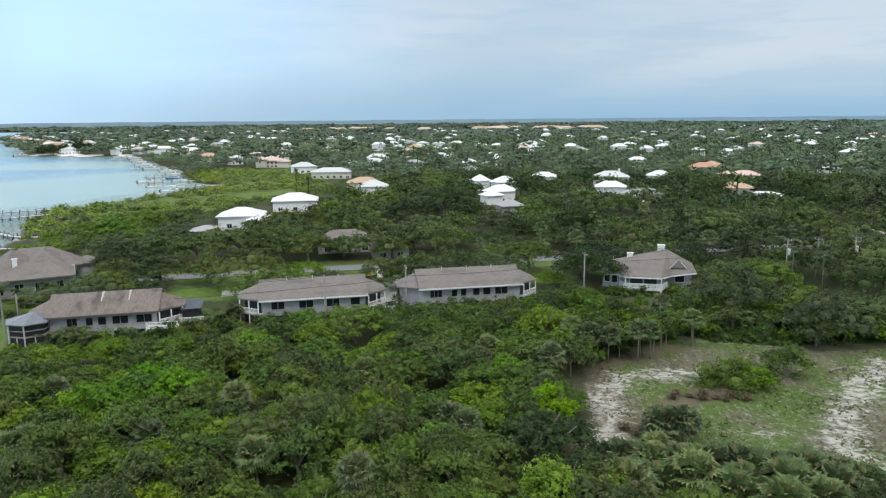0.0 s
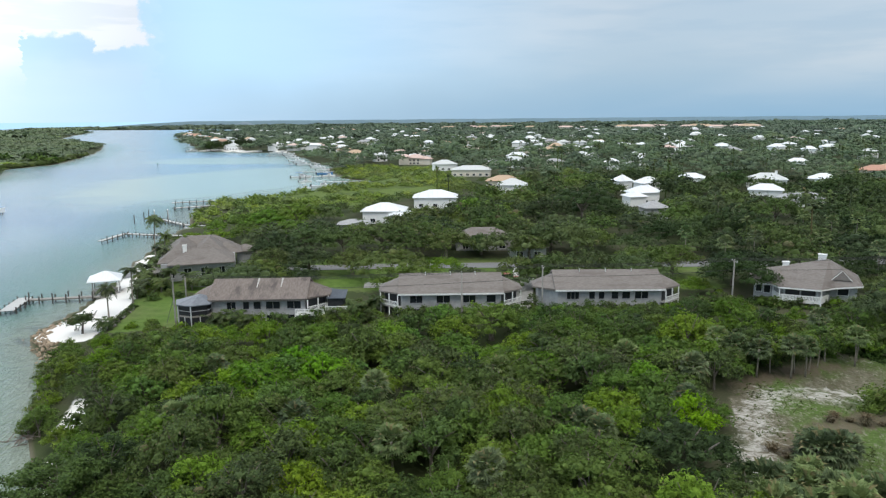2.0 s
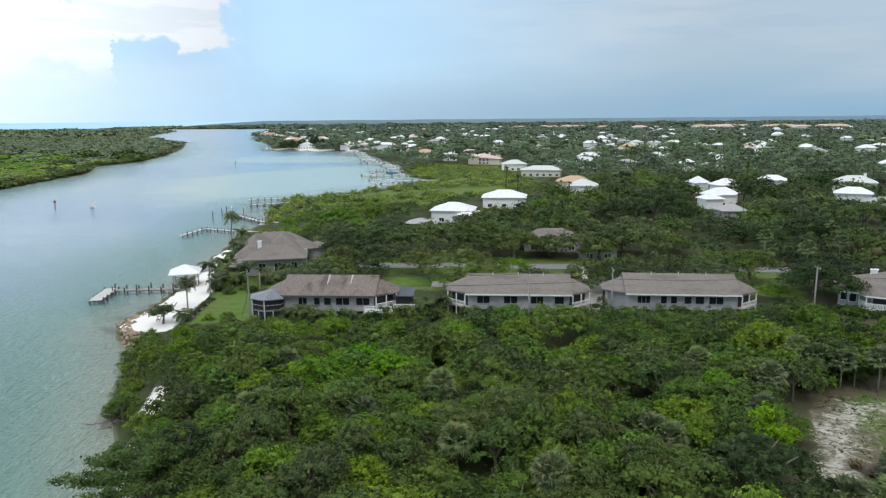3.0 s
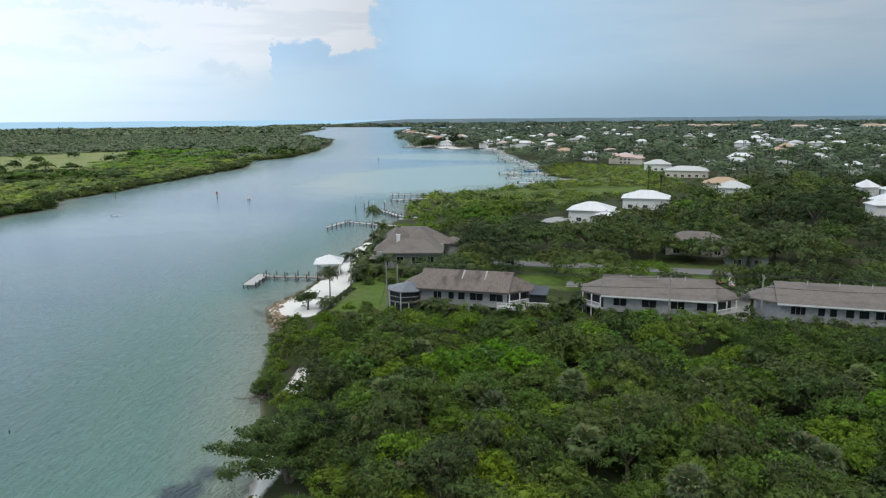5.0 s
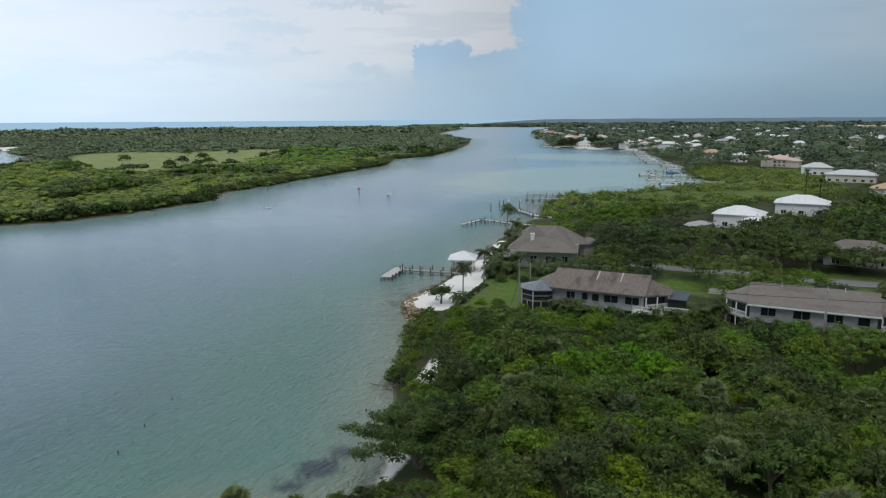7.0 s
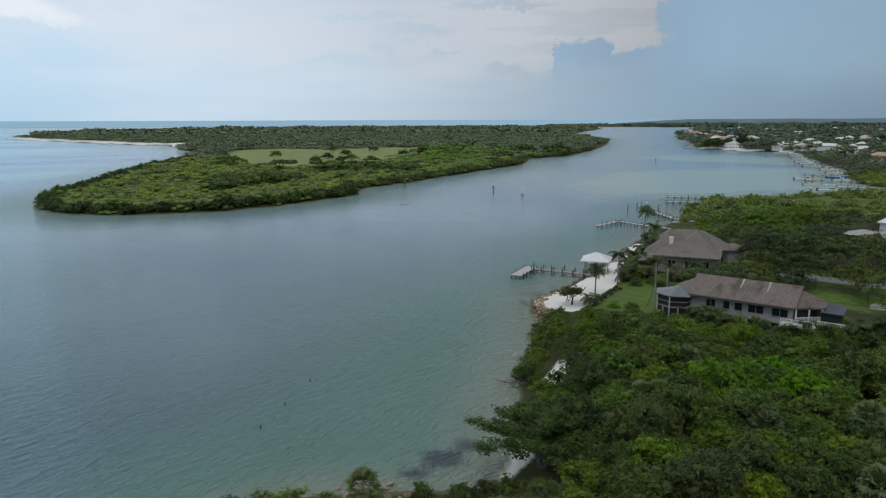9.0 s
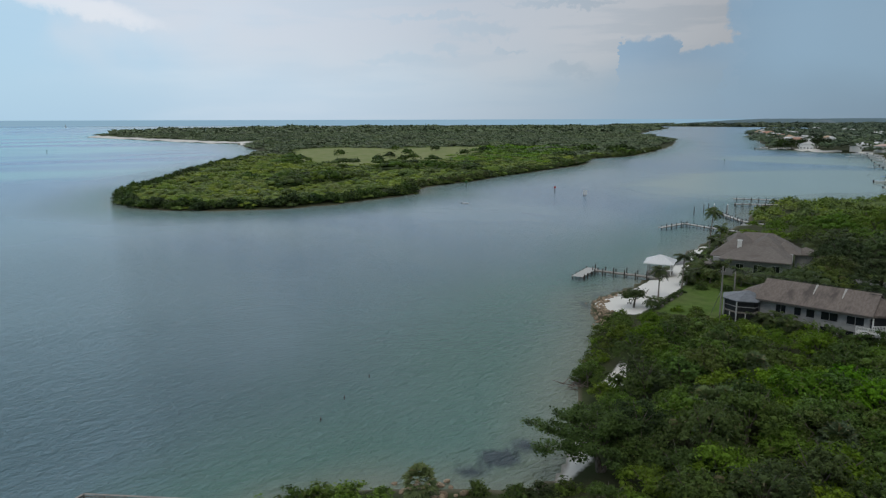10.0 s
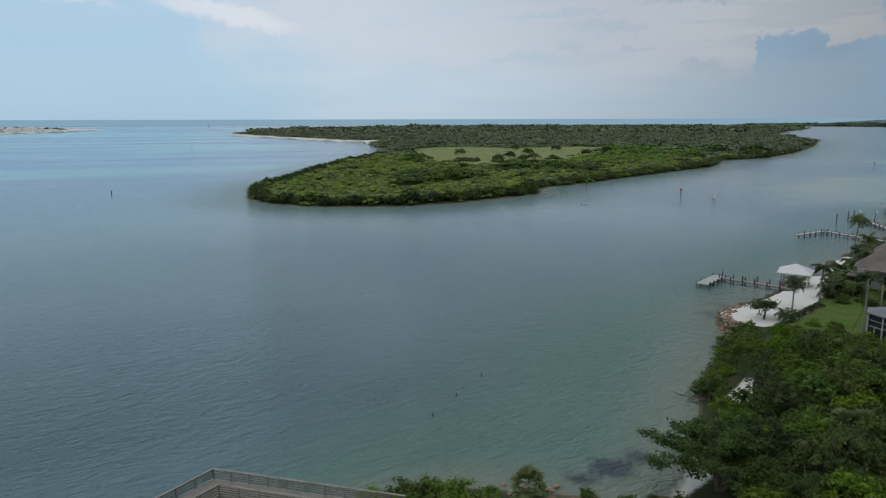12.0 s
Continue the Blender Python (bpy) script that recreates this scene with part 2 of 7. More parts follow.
SCREEN = surface("dark insect screen", (0.020, 0.022, 0.026), (0.030, 0.032, 0.036), 3, 0.5, 0.05)
GLASS = plain("dark window glass", (0.018, 0.022, 0.028), 0.08)
FRAME = plain("grey window frame", (0.35, 0.35, 0.36), 0.5)
# stands in for the shade under the first apartment house's eaves
EAVE_SHADE_WOOD = surface("dark timber for eave shade", (0.075, 0.070, 0.066), (0.12, 0.112, 0.105), 5, 0.8, 0.3)
DARK_METAL = surface("dark blue-grey metal roofing", (0.060, 0.068, 0.085), (0.085, 0.095, 0.115), 2.0, 0.45, 0.1, 0.2, stretch=(4, 0.4, 1))
WOOD = surface("weathered grey timber", (0.19, 0.175, 0.155), (0.31, 0.29, 0.26), 5, 0.85, 0.4, c3=(0.14, 0.125, 0.11), scale3=0.7, stretch=(1, 1, 0.4))
DECK = surface("silvered deck boards", (0.25, 0.235, 0.215), (0.36, 0.345, 0.32), 6, 0.85, 0.3, c3=(0.20, 0.18, 0.16), scale3=0.6)
PALE_DECK = surface("bleached dock boards", (0.42, 0.42, 0.41), (0.55, 0.55, 0.54), 4, 0.8, 0.2)
PILE = surface("dark wet pilings", (0.045, 0.042, 0.038), (0.11, 0.10, 0.09), 5, 0.8, 0.4)
ROCK = surface("tan limestone rock", (0.24, 0.175, 0.115), (0.40, 0.32, 0.23), 2.2, 0.9, 0.7, c3=(0.13, 0.11, 0.09), scale3=0.8, vary=0.3)
DARK_ROCK = surface("dark border rock", (0.10, 0.095, 0.085), (0.21, 0.20, 0.18), 2.2, 0.9, 0.7, vary=0.3)
CONCRETE = surface("pale concrete", (0.36, 0.35, 0.33), (0.45, 0.44, 0.42), 2.0, 0.9, 0.2)
ASPHALT = surface("worn asphalt", (0.16, 0.16, 0.165), (0.22, 0.22, 0.225), 3.0, 0.9, 0.2)
POLE_WOOD = surface("grey utility pole", (0.20, 0.19, 0.175), (0.30, 0.285, 0.265), 5, 0.9, 0.3, stretch=(1, 1, 0.2))
PALE_STEEL = plain("pale blue-grey concrete", (0.46, 0.56, 0.66), 0.8)
STEEL = plain("galvanised steel", (0.42, 0.43, 0.44), 0.45, 0.6)
PALE_GREY = plain("pale grey enamel", (0.55, 0.56, 0.57), 0.45)
BLACK = plain("black rubber and cable", (0.02, 0.02, 0.022), 0.6)
RED = plain("red paint", (0.42, 0.03, 0.025), 0.35)
GREEN = plain("green paint", (0.03, 0.16, 0.07), 0.5)
BOAT_WHITE = plain("white gelcoat", (0.78, 0.78, 0.78), 0.25)
BOAT_BLUE = plain("blue canvas", (0.06, 0.20, 0.42), 0.7)


def ground_material():
    """Soil and leaf litter, with grass, marsh, sand and tracks where the cover says so."""
    m = bpy.data.materials.new("ground cover")
    m.use_nodes = True
    g = Nodes(m.node_tree)
    where = g.add("ShaderNodeNewGeometry").outputs["Position"]

    def cover(name):
        n = g.add("ShaderNodeAttribute")
        n.attribute_name = name
        return n.outputs["Fac"]

    fine, mid, wide = g.noise(3.0, 5, where), g.noise(0.55, 5, where, 0.65), g.noise(0.09, 4, where)
    streak = g.noise(0.9, 5, g.stretch(where, 1.0, 0.35, 1.0, -0.45), 0.7, 0.6)
    soil = g.mix(fine, (0.045, 0.052, 0.026), (0.085, 0.085, 0.05))
    soil = g.mix(g.smooth(wide, 0.4, 0.6), soil, (0.045, 0.060, 0.022))
    grass = g.mix(g.smooth(mid, 0.3, 0.7), (0.070, 0.125, 0.022), (0.115, 0.180, 0.040))
    grass = g.mix(g.smooth(wide, 0.45, 0.65, 0, 0.5), grass, (0.15, 0.16, 0.075))
    marsh = g.mix(g.smooth(mid, 0.3, 0.7), (0.085, 0.128, 0.030), (0.130, 0.178, 0.046))
    marsh = g.mix(g.smooth(wide, 0.5, 0.6), marsh, (0.075, 0.105, 0.032))
    scrub = g.mix(g.smooth(streak, 0.35, 0.65), (0.10, 0.092, 0.060), (0.165, 0.15, 0.11))
    scrub = g.mix(g.smooth(wide, 0.40, 0.56), scrub, g.mix(fine, (0.062, 0.108, 0.022), (0.092, 0.142, 0.034)))
    sand = g.mix(fine, (0.70, 0.68, 0.64), (0.78, 0.77, 0.74))
    col = soil
    jag = g.math("MULTIPLY", g.math("SUBTRACT", mid, 0.5), 0.7)
    meadow = g.mix(g.smooth(wide, 0.4, 0.6), (0.20, 0.245, 0.085), (0.25, 0.27, 0.12))
    for key, tone in (("grass", grass), ("marsh", marsh), ("scrub", scrub), ("meadow", meadow)):
        col = g.mix(g.smooth(g.math("ADD", cover(key), jag), 0.4, 0.6), col, tone)
    tuft = g.noise(1.6, 6, where, 0.75)
    col = g.mix(g.smooth(g.math("ADD", g.math("MULTIPLY", cover("scrub"), 0.16), tuft), 0.62, 0.78, 0.0, 0.75), col, (0.055, 0.065, 0.025))
    col = g.mix(g.smooth(g.math("ADD", g.math("MULTIPLY", cover("scrub"), 0.14), g.noise(2.4, 6, g.stretch(where, 1, 0.5, 1, 0.4), 0.75)), 0.66, 0.80, 0.0, 0.7), col, (0.30, 0.28, 0.235))
    col = g.mix(g.smooth(g.math("ADD", cover("dry"), g.math("MULTIPLY", g.math("SUBTRACT", streak, 0.5), 1.2)), 0.40, 0.75, 0.0, 0.85), col, g.mix(fine, (0.085, 0.066, 0.046), (0.17, 0.14, 0.105)))
    flake = g.noise(0.8, 8, g.stretch(where, 0.8, 1.15, 1.0, 0.9), 0.80, 0.8)
    bare = g.math("ADD", g.math("MULTIPLY", cover("track"), 0.56), g.math("MULTIPLY", g.math("SUBTRACT", flake, 0.5), 2.3))
    col = g.mix(g.smooth(bare, 0.34, 0.72, 0.0, 0.9), col, g.mix(fine, (0.36, 0.34, 0.30), (0.56, 0.55, 0.52)))
    col = g.mix(g.smooth(g.math("ADD", cover("sand"), g.math("MULTIPLY", jag, 0.4)), 0.42, 0.55), col, sand)
    wet = g.add("ShaderNodeSeparateXYZ", Vector=where).outputs[2]
    col = g.mix(g.smooth(wet, 0.30, 0.02, 0.0, 0.7), col, (0.16, 0.14, 0.105))
    b = g.add("ShaderNodeBump", Strength=0.5, Distance=0.15, Height=g.math("ADD", mid, g.math("MULTIPLY", fine, 0.4)))
    p = g.add("ShaderNodeBsdfPrincipled", **{"Base Color": col, "Roughness": 0.95, "Normal": b.outputs[0], "Specular IOR Level": 0.15})
    o = g.add("ShaderNodeOutputMaterial")
    g.put(o.inputs[0], p.outputs[0])
    return m


def water_material():
    m = bpy.data.materials.new("estuary water")
    m.use_nodes = True
    g = Nodes(m.node_tree)
    where = g.add("ShaderNodeNewGeometry").outputs["Position"]

    def cover(name):
        n = g.add("ShaderNodeAttribute")
        n.attribute_name = name
        return n.outputs["Fac"]

    big = g.noise(0.006, 4, where, 0.6)
    depth = g.math("ADD", cover("depth"), g.math("MULTIPLY", g.math("SUBTRACT", big, 0.5), 0.3))
    col = g.mix(g.smooth(depth, -0.05, 0.26), (0.235, 0.265, 0.205), (0.112, 0.224, 0.190))
    col = g.mix(g.smooth(depth, 0.2, 0.75), col, (0.126, 0.220, 0.226))
    col = g.mix(g.smooth(depth, 0.6, 1.1), col, (0.155, 0.246, 0.282))
    col = g.mix(g.smooth(g.math("ADD", cover("weed"), g.math("MULTIPLY", g.math("SUBTRACT", g.noise(0.35, 4, where, 0.7), 0.5), 0.45)), 0.16, 0.66, 0.0, 0.92), col, (0.034, 0.052, 0.068))
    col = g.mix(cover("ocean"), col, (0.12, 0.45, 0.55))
    # reflected sky painted in: paler and bluer with distance from the eye
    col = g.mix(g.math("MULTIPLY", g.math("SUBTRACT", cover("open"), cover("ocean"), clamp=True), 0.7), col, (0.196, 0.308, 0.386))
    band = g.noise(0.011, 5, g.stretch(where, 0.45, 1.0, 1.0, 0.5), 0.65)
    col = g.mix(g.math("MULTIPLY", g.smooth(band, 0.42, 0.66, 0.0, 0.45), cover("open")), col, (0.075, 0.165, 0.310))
    col = g.mix(g.smooth(g.math("ADD", cover("shoal"), g.math("MULTIPLY", g.math("SUBTRACT", g.noise(0.015, 4, g.stretch(where, 0.5, 1, 1), 0.6), 0.5), 0.7)), 0.30, 0.75, 0.0, 0.85), col, (0.30, 0.40, 0.36))
    # darker water below the boardwalk, and the blue and turquoise bands over the flats towards the sea
    col = g.mix(g.math("MULTIPLY", cover("channel"), 0.62), col, (0.030, 0.088, 0.112))
    flats = g.smooth(g.noise(0.0046, 5, g.stretch(where, 1.0, 0.24, 1.0, 0.16), 0.62, 0.8), 0.40, 0.66)
    col = g.mix(g.math("MULTIPLY", cover("flats"), 0.85), col, g.mix(flats, (0.095, 0.230, 0.510), (0.215, 0.560, 0.660)))
    turn = g.stretch(where, 1.0, 0.42, 1.0, 0.5)
    chop = g.math("ADD", g.noise(1.0, 4, turn, 0.65, 0.4), g.math("MULTIPLY", g.noise(2.1, 3, turn, 0.6), 0.35))
    swell = g.math("ADD", g.noise(0.10, 3, turn, 0.6), g.math("MULTIPLY", g.noise(0.34, 3, turn, 0.6), 0.8))
    ruffle = g.smooth(g.noise(0.012, 3, g.stretch(where, 1, 0.4, 1, 0.6), 0.6), 0.35, 0.65, 0.7, 1.0)
    b = g.add("ShaderNodeBump", Strength=g.math("MULTIPLY", ruffle, g.math("MULTIPLY_ADD", cover("open"), -0.84, 1.0)), Distance=1.5, Height=g.math("ADD", chop, swell))
    p = g.add("ShaderNodeBsdfPrincipled", **{"Base Color": col, "Roughness": g.math("MULTIPLY_ADD", cover("open"), 0.10, 0.12), "IOR": 1.33, "Normal": b.outputs[0]})
    o = g.add("ShaderNodeOutputMaterial")
    g.put(o.inputs[0], p.outputs[0])
    return m


GROUND, WATER = ground_material(), water_material()


# ---- mesh helpers ----
class Shape:
    """Corners and faces of one part."""

    def __init__(self):
        self.v, self.f = [], []

    def poly(self, *faces, at=None):
        """Adds points with faces between them: poly(points, face, face, ...)."""
        points, base = faces[0], len(self.v)
        for p in points:
            self.v.append(tuple(at @ Vector(p)) if at else tuple(p))
        self.f += [[base + i for i in f] for f in faces[1:]]
        return self

    def box(self, x0, y0, z0, x1, y1, z1, at=None):
        p = [(x0, y0, z0), (x1, y0, z0), (x1, y1, z0), (x0, y1, z0), (x0, y0, z1), (x1, y0, z1), (x1, y1, z1), (x0, y1, z1)]
        return self.poly(p, (3, 2, 1, 0), (4, 5, 6, 7), (0, 1, 5, 4), (1, 2, 6, 5), (2, 3, 7, 6), (3, 0, 4, 7), at=at)

    def tube(self, path, radii, n=8, cap=True):
        """A round limb along a path."""
        base = len(self.v)
        for i, p in enumerate(path):
            p = Vector(p)
            a, b = Vector(path[max(i - 1, 0)]), Vector(path[min(i + 1, len(path) - 1)])
            q = (b - a).to_track_quat("Z", "Y")
            for k in range(n):
                w = 2 * math.pi * k / n
                self.v.append(tuple(p + q @ Vector((math.cos(w) * radii[i], math.sin(w) * radii[i], 0))))
        for i in range(len(path) - 1):
            for k in range(n):
                a, b = base + i * n + k, base + i * n + (k + 1) % n
                self.f.append([a, b, b + n, a + n])
        if cap:
            self.f.append([base + k for k in reversed(range(n))])
            self.f.append([base + (len(path) - 1) * n + k for k in range(n)])
        return self

    def prism(self, ring, z0, z1):
        """An upright block over a ring of plan points, anticlockwise."""
        n, base = len(ring), len(self.v)
        self.v += [(x, y, z0) for x, y in ring] + [(x, y, z1) for x, y in ring]
        self.f += [[base + k, base + (k + 1) % n, base + n + (k + 1) % n, base + n + k] for k in range(n)]
        self.f += [[base + k for k in reversed(range(n))], [base + n + k for k in range(n)]]
        return self

    def mesh(self, name, material, smooth=False):
        me = bpy.data.meshes.new(name)
        me.from_pydata(self.v, [], self.f)
        me.materials.append(material)
        if smooth:
            me.polygons.foreach_set("use_smooth", [True] * len(me.polygons))
        me.update()
        return me


def part(name, shape, material, parent, label="", smooth=False):
    me = shape if isinstance(shape, bpy.types.Mesh) else shape.mesh(name, material, smooth)
    ob = new(name, me)
    ob.parent = parent
    return tagged(ob, label)


def thing(name, m, label, category, group=""):
    ob = new(name)
    ob.empty_display_size = 0.3
    ob.matrix_basis = m
    return tagged(ob, label, category, group)


def big_mesh(name, V, F, material, smooth=False):
    """A mesh from arrays of corners and of faces that all have three or all four sides."""
    me = bpy.data.meshes.new(name)
    F = np.asarray(F, np.int32)
    n, k = F.shape
    me.vertices.add(len(V))
    me.vertices.foreach_set("co", np.asarray(V, np.float32).ravel())
    me.loops.add(n * k)
    me.loops.foreach_set("vertex_index", F.ravel())
    me.polygons.add(n)
    me.polygons.foreach_set("loop_start", (np.arange(n) * k).astype(np.int32))
    me.polygons.foreach_set("loop_total", np.full(n, k, np.int32))
    if smooth:
        me.polygons.foreach_set("use_smooth", np.ones(n, bool))
    me.materials.append(material)
    me.update(calc_edges=True)
    me.validate()
    return me


# ---- the lie of the land ----
NEAR_SHORE = [(-58, -60), (-57, 8), (-59.5, 20), (-56.5, 30), (-51.5, 36.0), (-48.0, 39.5), (-47.0, 43), (-47.6, 47), (-51, 51.5), (-57, 59), (-63, 66), (-67.5, 72), (-74, 80), (-81, 89), (-89, 96), (-95, 102), (-96.5, 110), (-98, 119), (-102, 131), (-108, 146), (-116, 160), (-121, 176), (-126, 195), (-133, 208), (-150, 250), (-166, 290)]
FAR_SHORE = [(-157, 302), (-147, 321), (-145, 344), (-136, 350), (-136, 372), (-128, 388), (-126, 421), (-139, 420), (-157, 442), (-181, 489), (-197, 538), (-221, 569), (-295, 701), (-328, 746), (-366, 781), (-407, 785), (-444, 809), (-469, 801), (-626, 1050), (-841, 1368), (-1019, 1649), (-1055, 1890), (-1347, 2604), (-1745, 3730), (-1900, 6000)]
MAINLAND = [(-70, -6000)] + NEAR_SHORE + FAR_SHORE + [(6000, 6000), (6000, -6000)]
ISLAND = [(-337, 57), (-318, 59), (-302, 67), (-287, 84), (-278, 107), (-279, 134), (-286, 167), (-294, 186), (-318, 201), (-333, 248), (-350, 286), (-382, 363), (-400, 408), (-421, 441), (-461, 483), (-468, 548), (-525, 656), (-617, 807), (-740, 980), (-826, 1086), (-917, 1144), (-1091, 1299), (-1431, 1771), (-1800, 2350)]
ISLAND += [(-2500, 2700), (-3100, 1700), (-3000, 900), (-2500, 460), (-1724, 246), (-1464, 284), (-1265, 316), (-1111, 340), (-1120, 374), (-966, 335), (-765, 290), (-640, 219), (-554, 165), (-483, 127), (-430, 99), (-370, 66)]
FAR_COAST = [(-2350, 2950), (-1560, 2960), (-1900, 6000), (-4600, 4400)]
LEFT_SPIT = [(-2990, -22), (-2700, -80), (-2390, -148), (-2185, -267), (-2000, -420), (-1900, -1500), (-3900, -1500), (-3300, -150)]
# zones where trees stay low so the camera sees the houses
FRONT_VIEW = [(-99, 116), (-96, 101), (-89, 95.5), (-80, 96.5), (-69, 102.5), (-40, 109.5), (-40, 125), (-112, 172)]
SIDE_VIEW = [(31, 133), (53, 131), (56, 150), (31, 150)]
PALMETTOS = [(15, 54), (43, 54), (43, 66), (30, 67), (15, 67)]
CLEARING = [(18, 87), (22, 95), (31, 100), (38, 112), (42, 108), (51, 106), (57, 101), (72, 103), (72, 55), (38, 57), (33, 66), (27, 69), (18, 68), (15.5, 65), (18.5, 78)]
LAWN = [(-79, 101), (-69, 105), (-70, 112), (-76, 122), (-84, 131), (-92, 143), (-108, 168), (-115, 166), (-112, 156), (-93, 129), (-87, 119), (-83, 112)]
BEACH = [(-82, 98.5), (-90, 98), (-94.5, 103), (-95.5, 112), (-98, 121), (-105, 138), (-113, 155), (-119, 170), (-117.5, 175), (-113, 163), (-106, 149), (-94, 132), (-87.5, 119), (-82, 106)]
COVE = [(-57.8, 67.2), (-59.4, 69.8), (-61.6, 72.6), (-64.6, 77.4), (-66.4, 77.6), (-64.3, 73.2), (-62.7, 70.0), (-62.0, 66.8)]
COVE_TWO = [(-46.2, 46.2), (-48.2, 45.6), (-49.6, 48), (-51.2, 51), (-55, 57), (-58, 61), (-56, 61), (-52.5, 56.5), (-47.5, 51.0)]
MARSH = [(-160, 296), (-143, 325), (-143, 346), (-133, 352), (-133, 374), (-125, 390), (-123, 424), (-140, 425), (-158, 446), (-160, 520), (-105, 520), (-75, 440), (-62, 385), (-70, 330), (-85, 300), (-88, 275), (-112, 262), (-140, 264)]
MEADOW = [(-790, 345), (-690, 282), (-590, 252), (-505, 232), (-468, 262), (-485, 320), (-528, 380), (-580, 440), (-640, 505), (-705, 560), (-745, 520), (-725, 450), (-800, 410)]
YARDS = [(-82, 128), (-40, 137), (30, 150), (28, 176), (-60, 174), (-95, 150)]


def edge_distance(x, y, ring):
    """Distance to the outline of a ring of plan points: positive inside."""
    p = np.asarray(ring, float)
    q = np.roll(p, -1, 0)
    best, inside = np.full(x.shape, 1e18), np.zeros(x.shape, bool)
    for (ax, ay), (bx, by) in zip(p, q):
        dx, dy = bx - ax, by - ay
        s = np.clip(((x - ax) * dx + (y - ay) * dy) / (dx * dx + dy * dy + 1e-9), 0, 1)
        best = np.minimum(best, (x - ax - s * dx) ** 2 + (y - ay - s * dy) ** 2)
        if ay != by:
            inside ^= ((ay > y) != (by > y)) & (x < dx * (y - ay) / dy + ax)
    return np.where(inside, 1, -1) * np.sqrt(best)


def rounded(ring, steps=4):
    """The ring with its corners smoothed by a spline."""
    p = [Vector((*q, 0)) for q in ring]
    out = []
    for i in range(len(p)):
        a, b, c, d = p[i - 1], p[i], p[(i + 1) % len(p)], p[(i + 2) % len(p)]
        for k in range(steps):
            t = k / steps
            v = 0.5 * (2 * b + (c - a) * t + (2 * a - 5 * b + 4 * c - d) * t * t + (3 * b - a - 3 * c + d) * t ** 3)
            out.append((v.x, v.y))
    return out


def wiggle(x, y, size):
    """A cheap smooth irregularity between -1 and 1."""
    return (np.sin(x / size + 1.3 * np.sin(y / size * 0.7)) + np.sin(y / size * 1.3 + 1.7 * np.sin(x / size * 0.6 + 2))) / 2


def shore(x, y):
    """Distance from the water's edge: positive on land."""
    d = edge_distance(x, y, MAINLAND)
    for ring in (ISLAND, FAR_COAST, LEFT_SPIT):
        d = np.maximum(d, edge_distance(x, y, ring))
    r = np.hypot(x, y)
    return d + wiggle(x, y, 4.0) * 0.5 + wiggle(x, y, 17.0) * np.clip((r - 100) / 200, 0, 1) * 2.5


def soft_mask(x, y, ring, width):
    return np.clip(edge_distance(x, y, ring) / width * 0.5 + 0.5, 0, 1)


def height(x, y, d=None):
    d = shore(x, y) if d is None else d
    land = 0.25 + 1.65 * np.clip(d / 14, 0, 1) ** 0.8 + 0.12 * wiggle(x, y, 9.0)
    return np.where(d > 0, np.minimum(land, 0.1 + d * 0.35), np.maximum(d * 0.06, -2.5))


def ground_at(x, y):
    return float(height(np.array([float(x)]), np.array([float(y)]))[0])


def polar(r0, r1, rings, fine):
    """A sheet of rings round the origin, finer towards the side that is looked at."""
    a = np.concatenate([np.arange(-37, 104, fine), np.arange(104, 323, 4.0)])
    a = np.radians(a)
    r = r0 * (r1 / r0) ** (np.arange(rings) / (rings - 1))
    if r0 <= 20:
        r = np.concatenate([[0.01, 7, 13], r])
        rings += 3
    A, R = np.meshgrid(a, r)
    x, y = -np.sin(A) * R, np.cos(A) * R
    n, k = len(a), np.arange(rings - 1)[:, None] * len(a)
    i = np.arange(n)[None]
    j = (i + 1) % n
    Q = np.stack([k + i, k + i + n, k + j + n, k + j], -1).reshape(-1, 4)
    return x.ravel(), y.ravel(), Q


def build_ground():
    x, y, Q = polar(20, 4950, 190, 0.48)
    d = shore(x, y)
    z = height(x, y, d)
    me = big_mesh("ground", np.stack([x, y, z], 1), Q, GROUND, True)
    paints = {
        "grass": np.maximum.reduce([soft_mask(x, y, LAWN, 2.5), soft_mask(x, y, YARDS, 6)]),
        # the island's share of this green lightens the shaded gaps between crowns
        "marsh": np.maximum(soft_mask(x, y, MARSH, 12), np.clip((edge_distance(x, y, ISLAND) - 9) / 12, 0, 1)),
        "meadow": soft_mask(x, y, MEADOW, 30),
        "scrub": soft_mask(x, y, CLEARING, 2.5),
        "sand": np.maximum.reduce([soft_mask(x, y, rounded(BEACH), 1.2), soft_mask(x, y, COVE, 2.0), soft_mask(x, y, COVE_TWO, 3.0), np.where((x < -335) & (x > -478) & (y > 740) & (y < 835) & (d > 0) & (d < 16), 0.9, 0), np.where((x < -1000) & (d > 0) & (d < np.where(x < -1900, 110, 40)) & (y < 420), 0.9, 0)]),
        "track": np.maximum.reduce([track(x, y, [(17.0, 66), (19.4, 75), (20.5, 85), (25, 92), (35, 93)], 4.5), track(x, y, [(63.6, 96), (56, 88), (48, 79), (43, 70), (43, 64), (39, 58)], 4.8), track(x, y, [(36, 112), (42, 108), (57, 101)], 2.0) * 0.8, track(x, y, [(30, 75), (34, 73), (39, 75)], 3.5) * 0.62, soft_mask(x, y, CLEARING, 2.5) * 0.12]),
        "dry": np.maximum.reduce([track(x, y, [(19.4, 73), (24, 78), (31, 84), (36, 86)], 4.5) * 0.8, track(x, y, [(21, 94), (27, 99), (36, 104)], 5.0) * 0.75, soft_mask(x, y, CLEARING, 2.5) * 0.22]),
    }
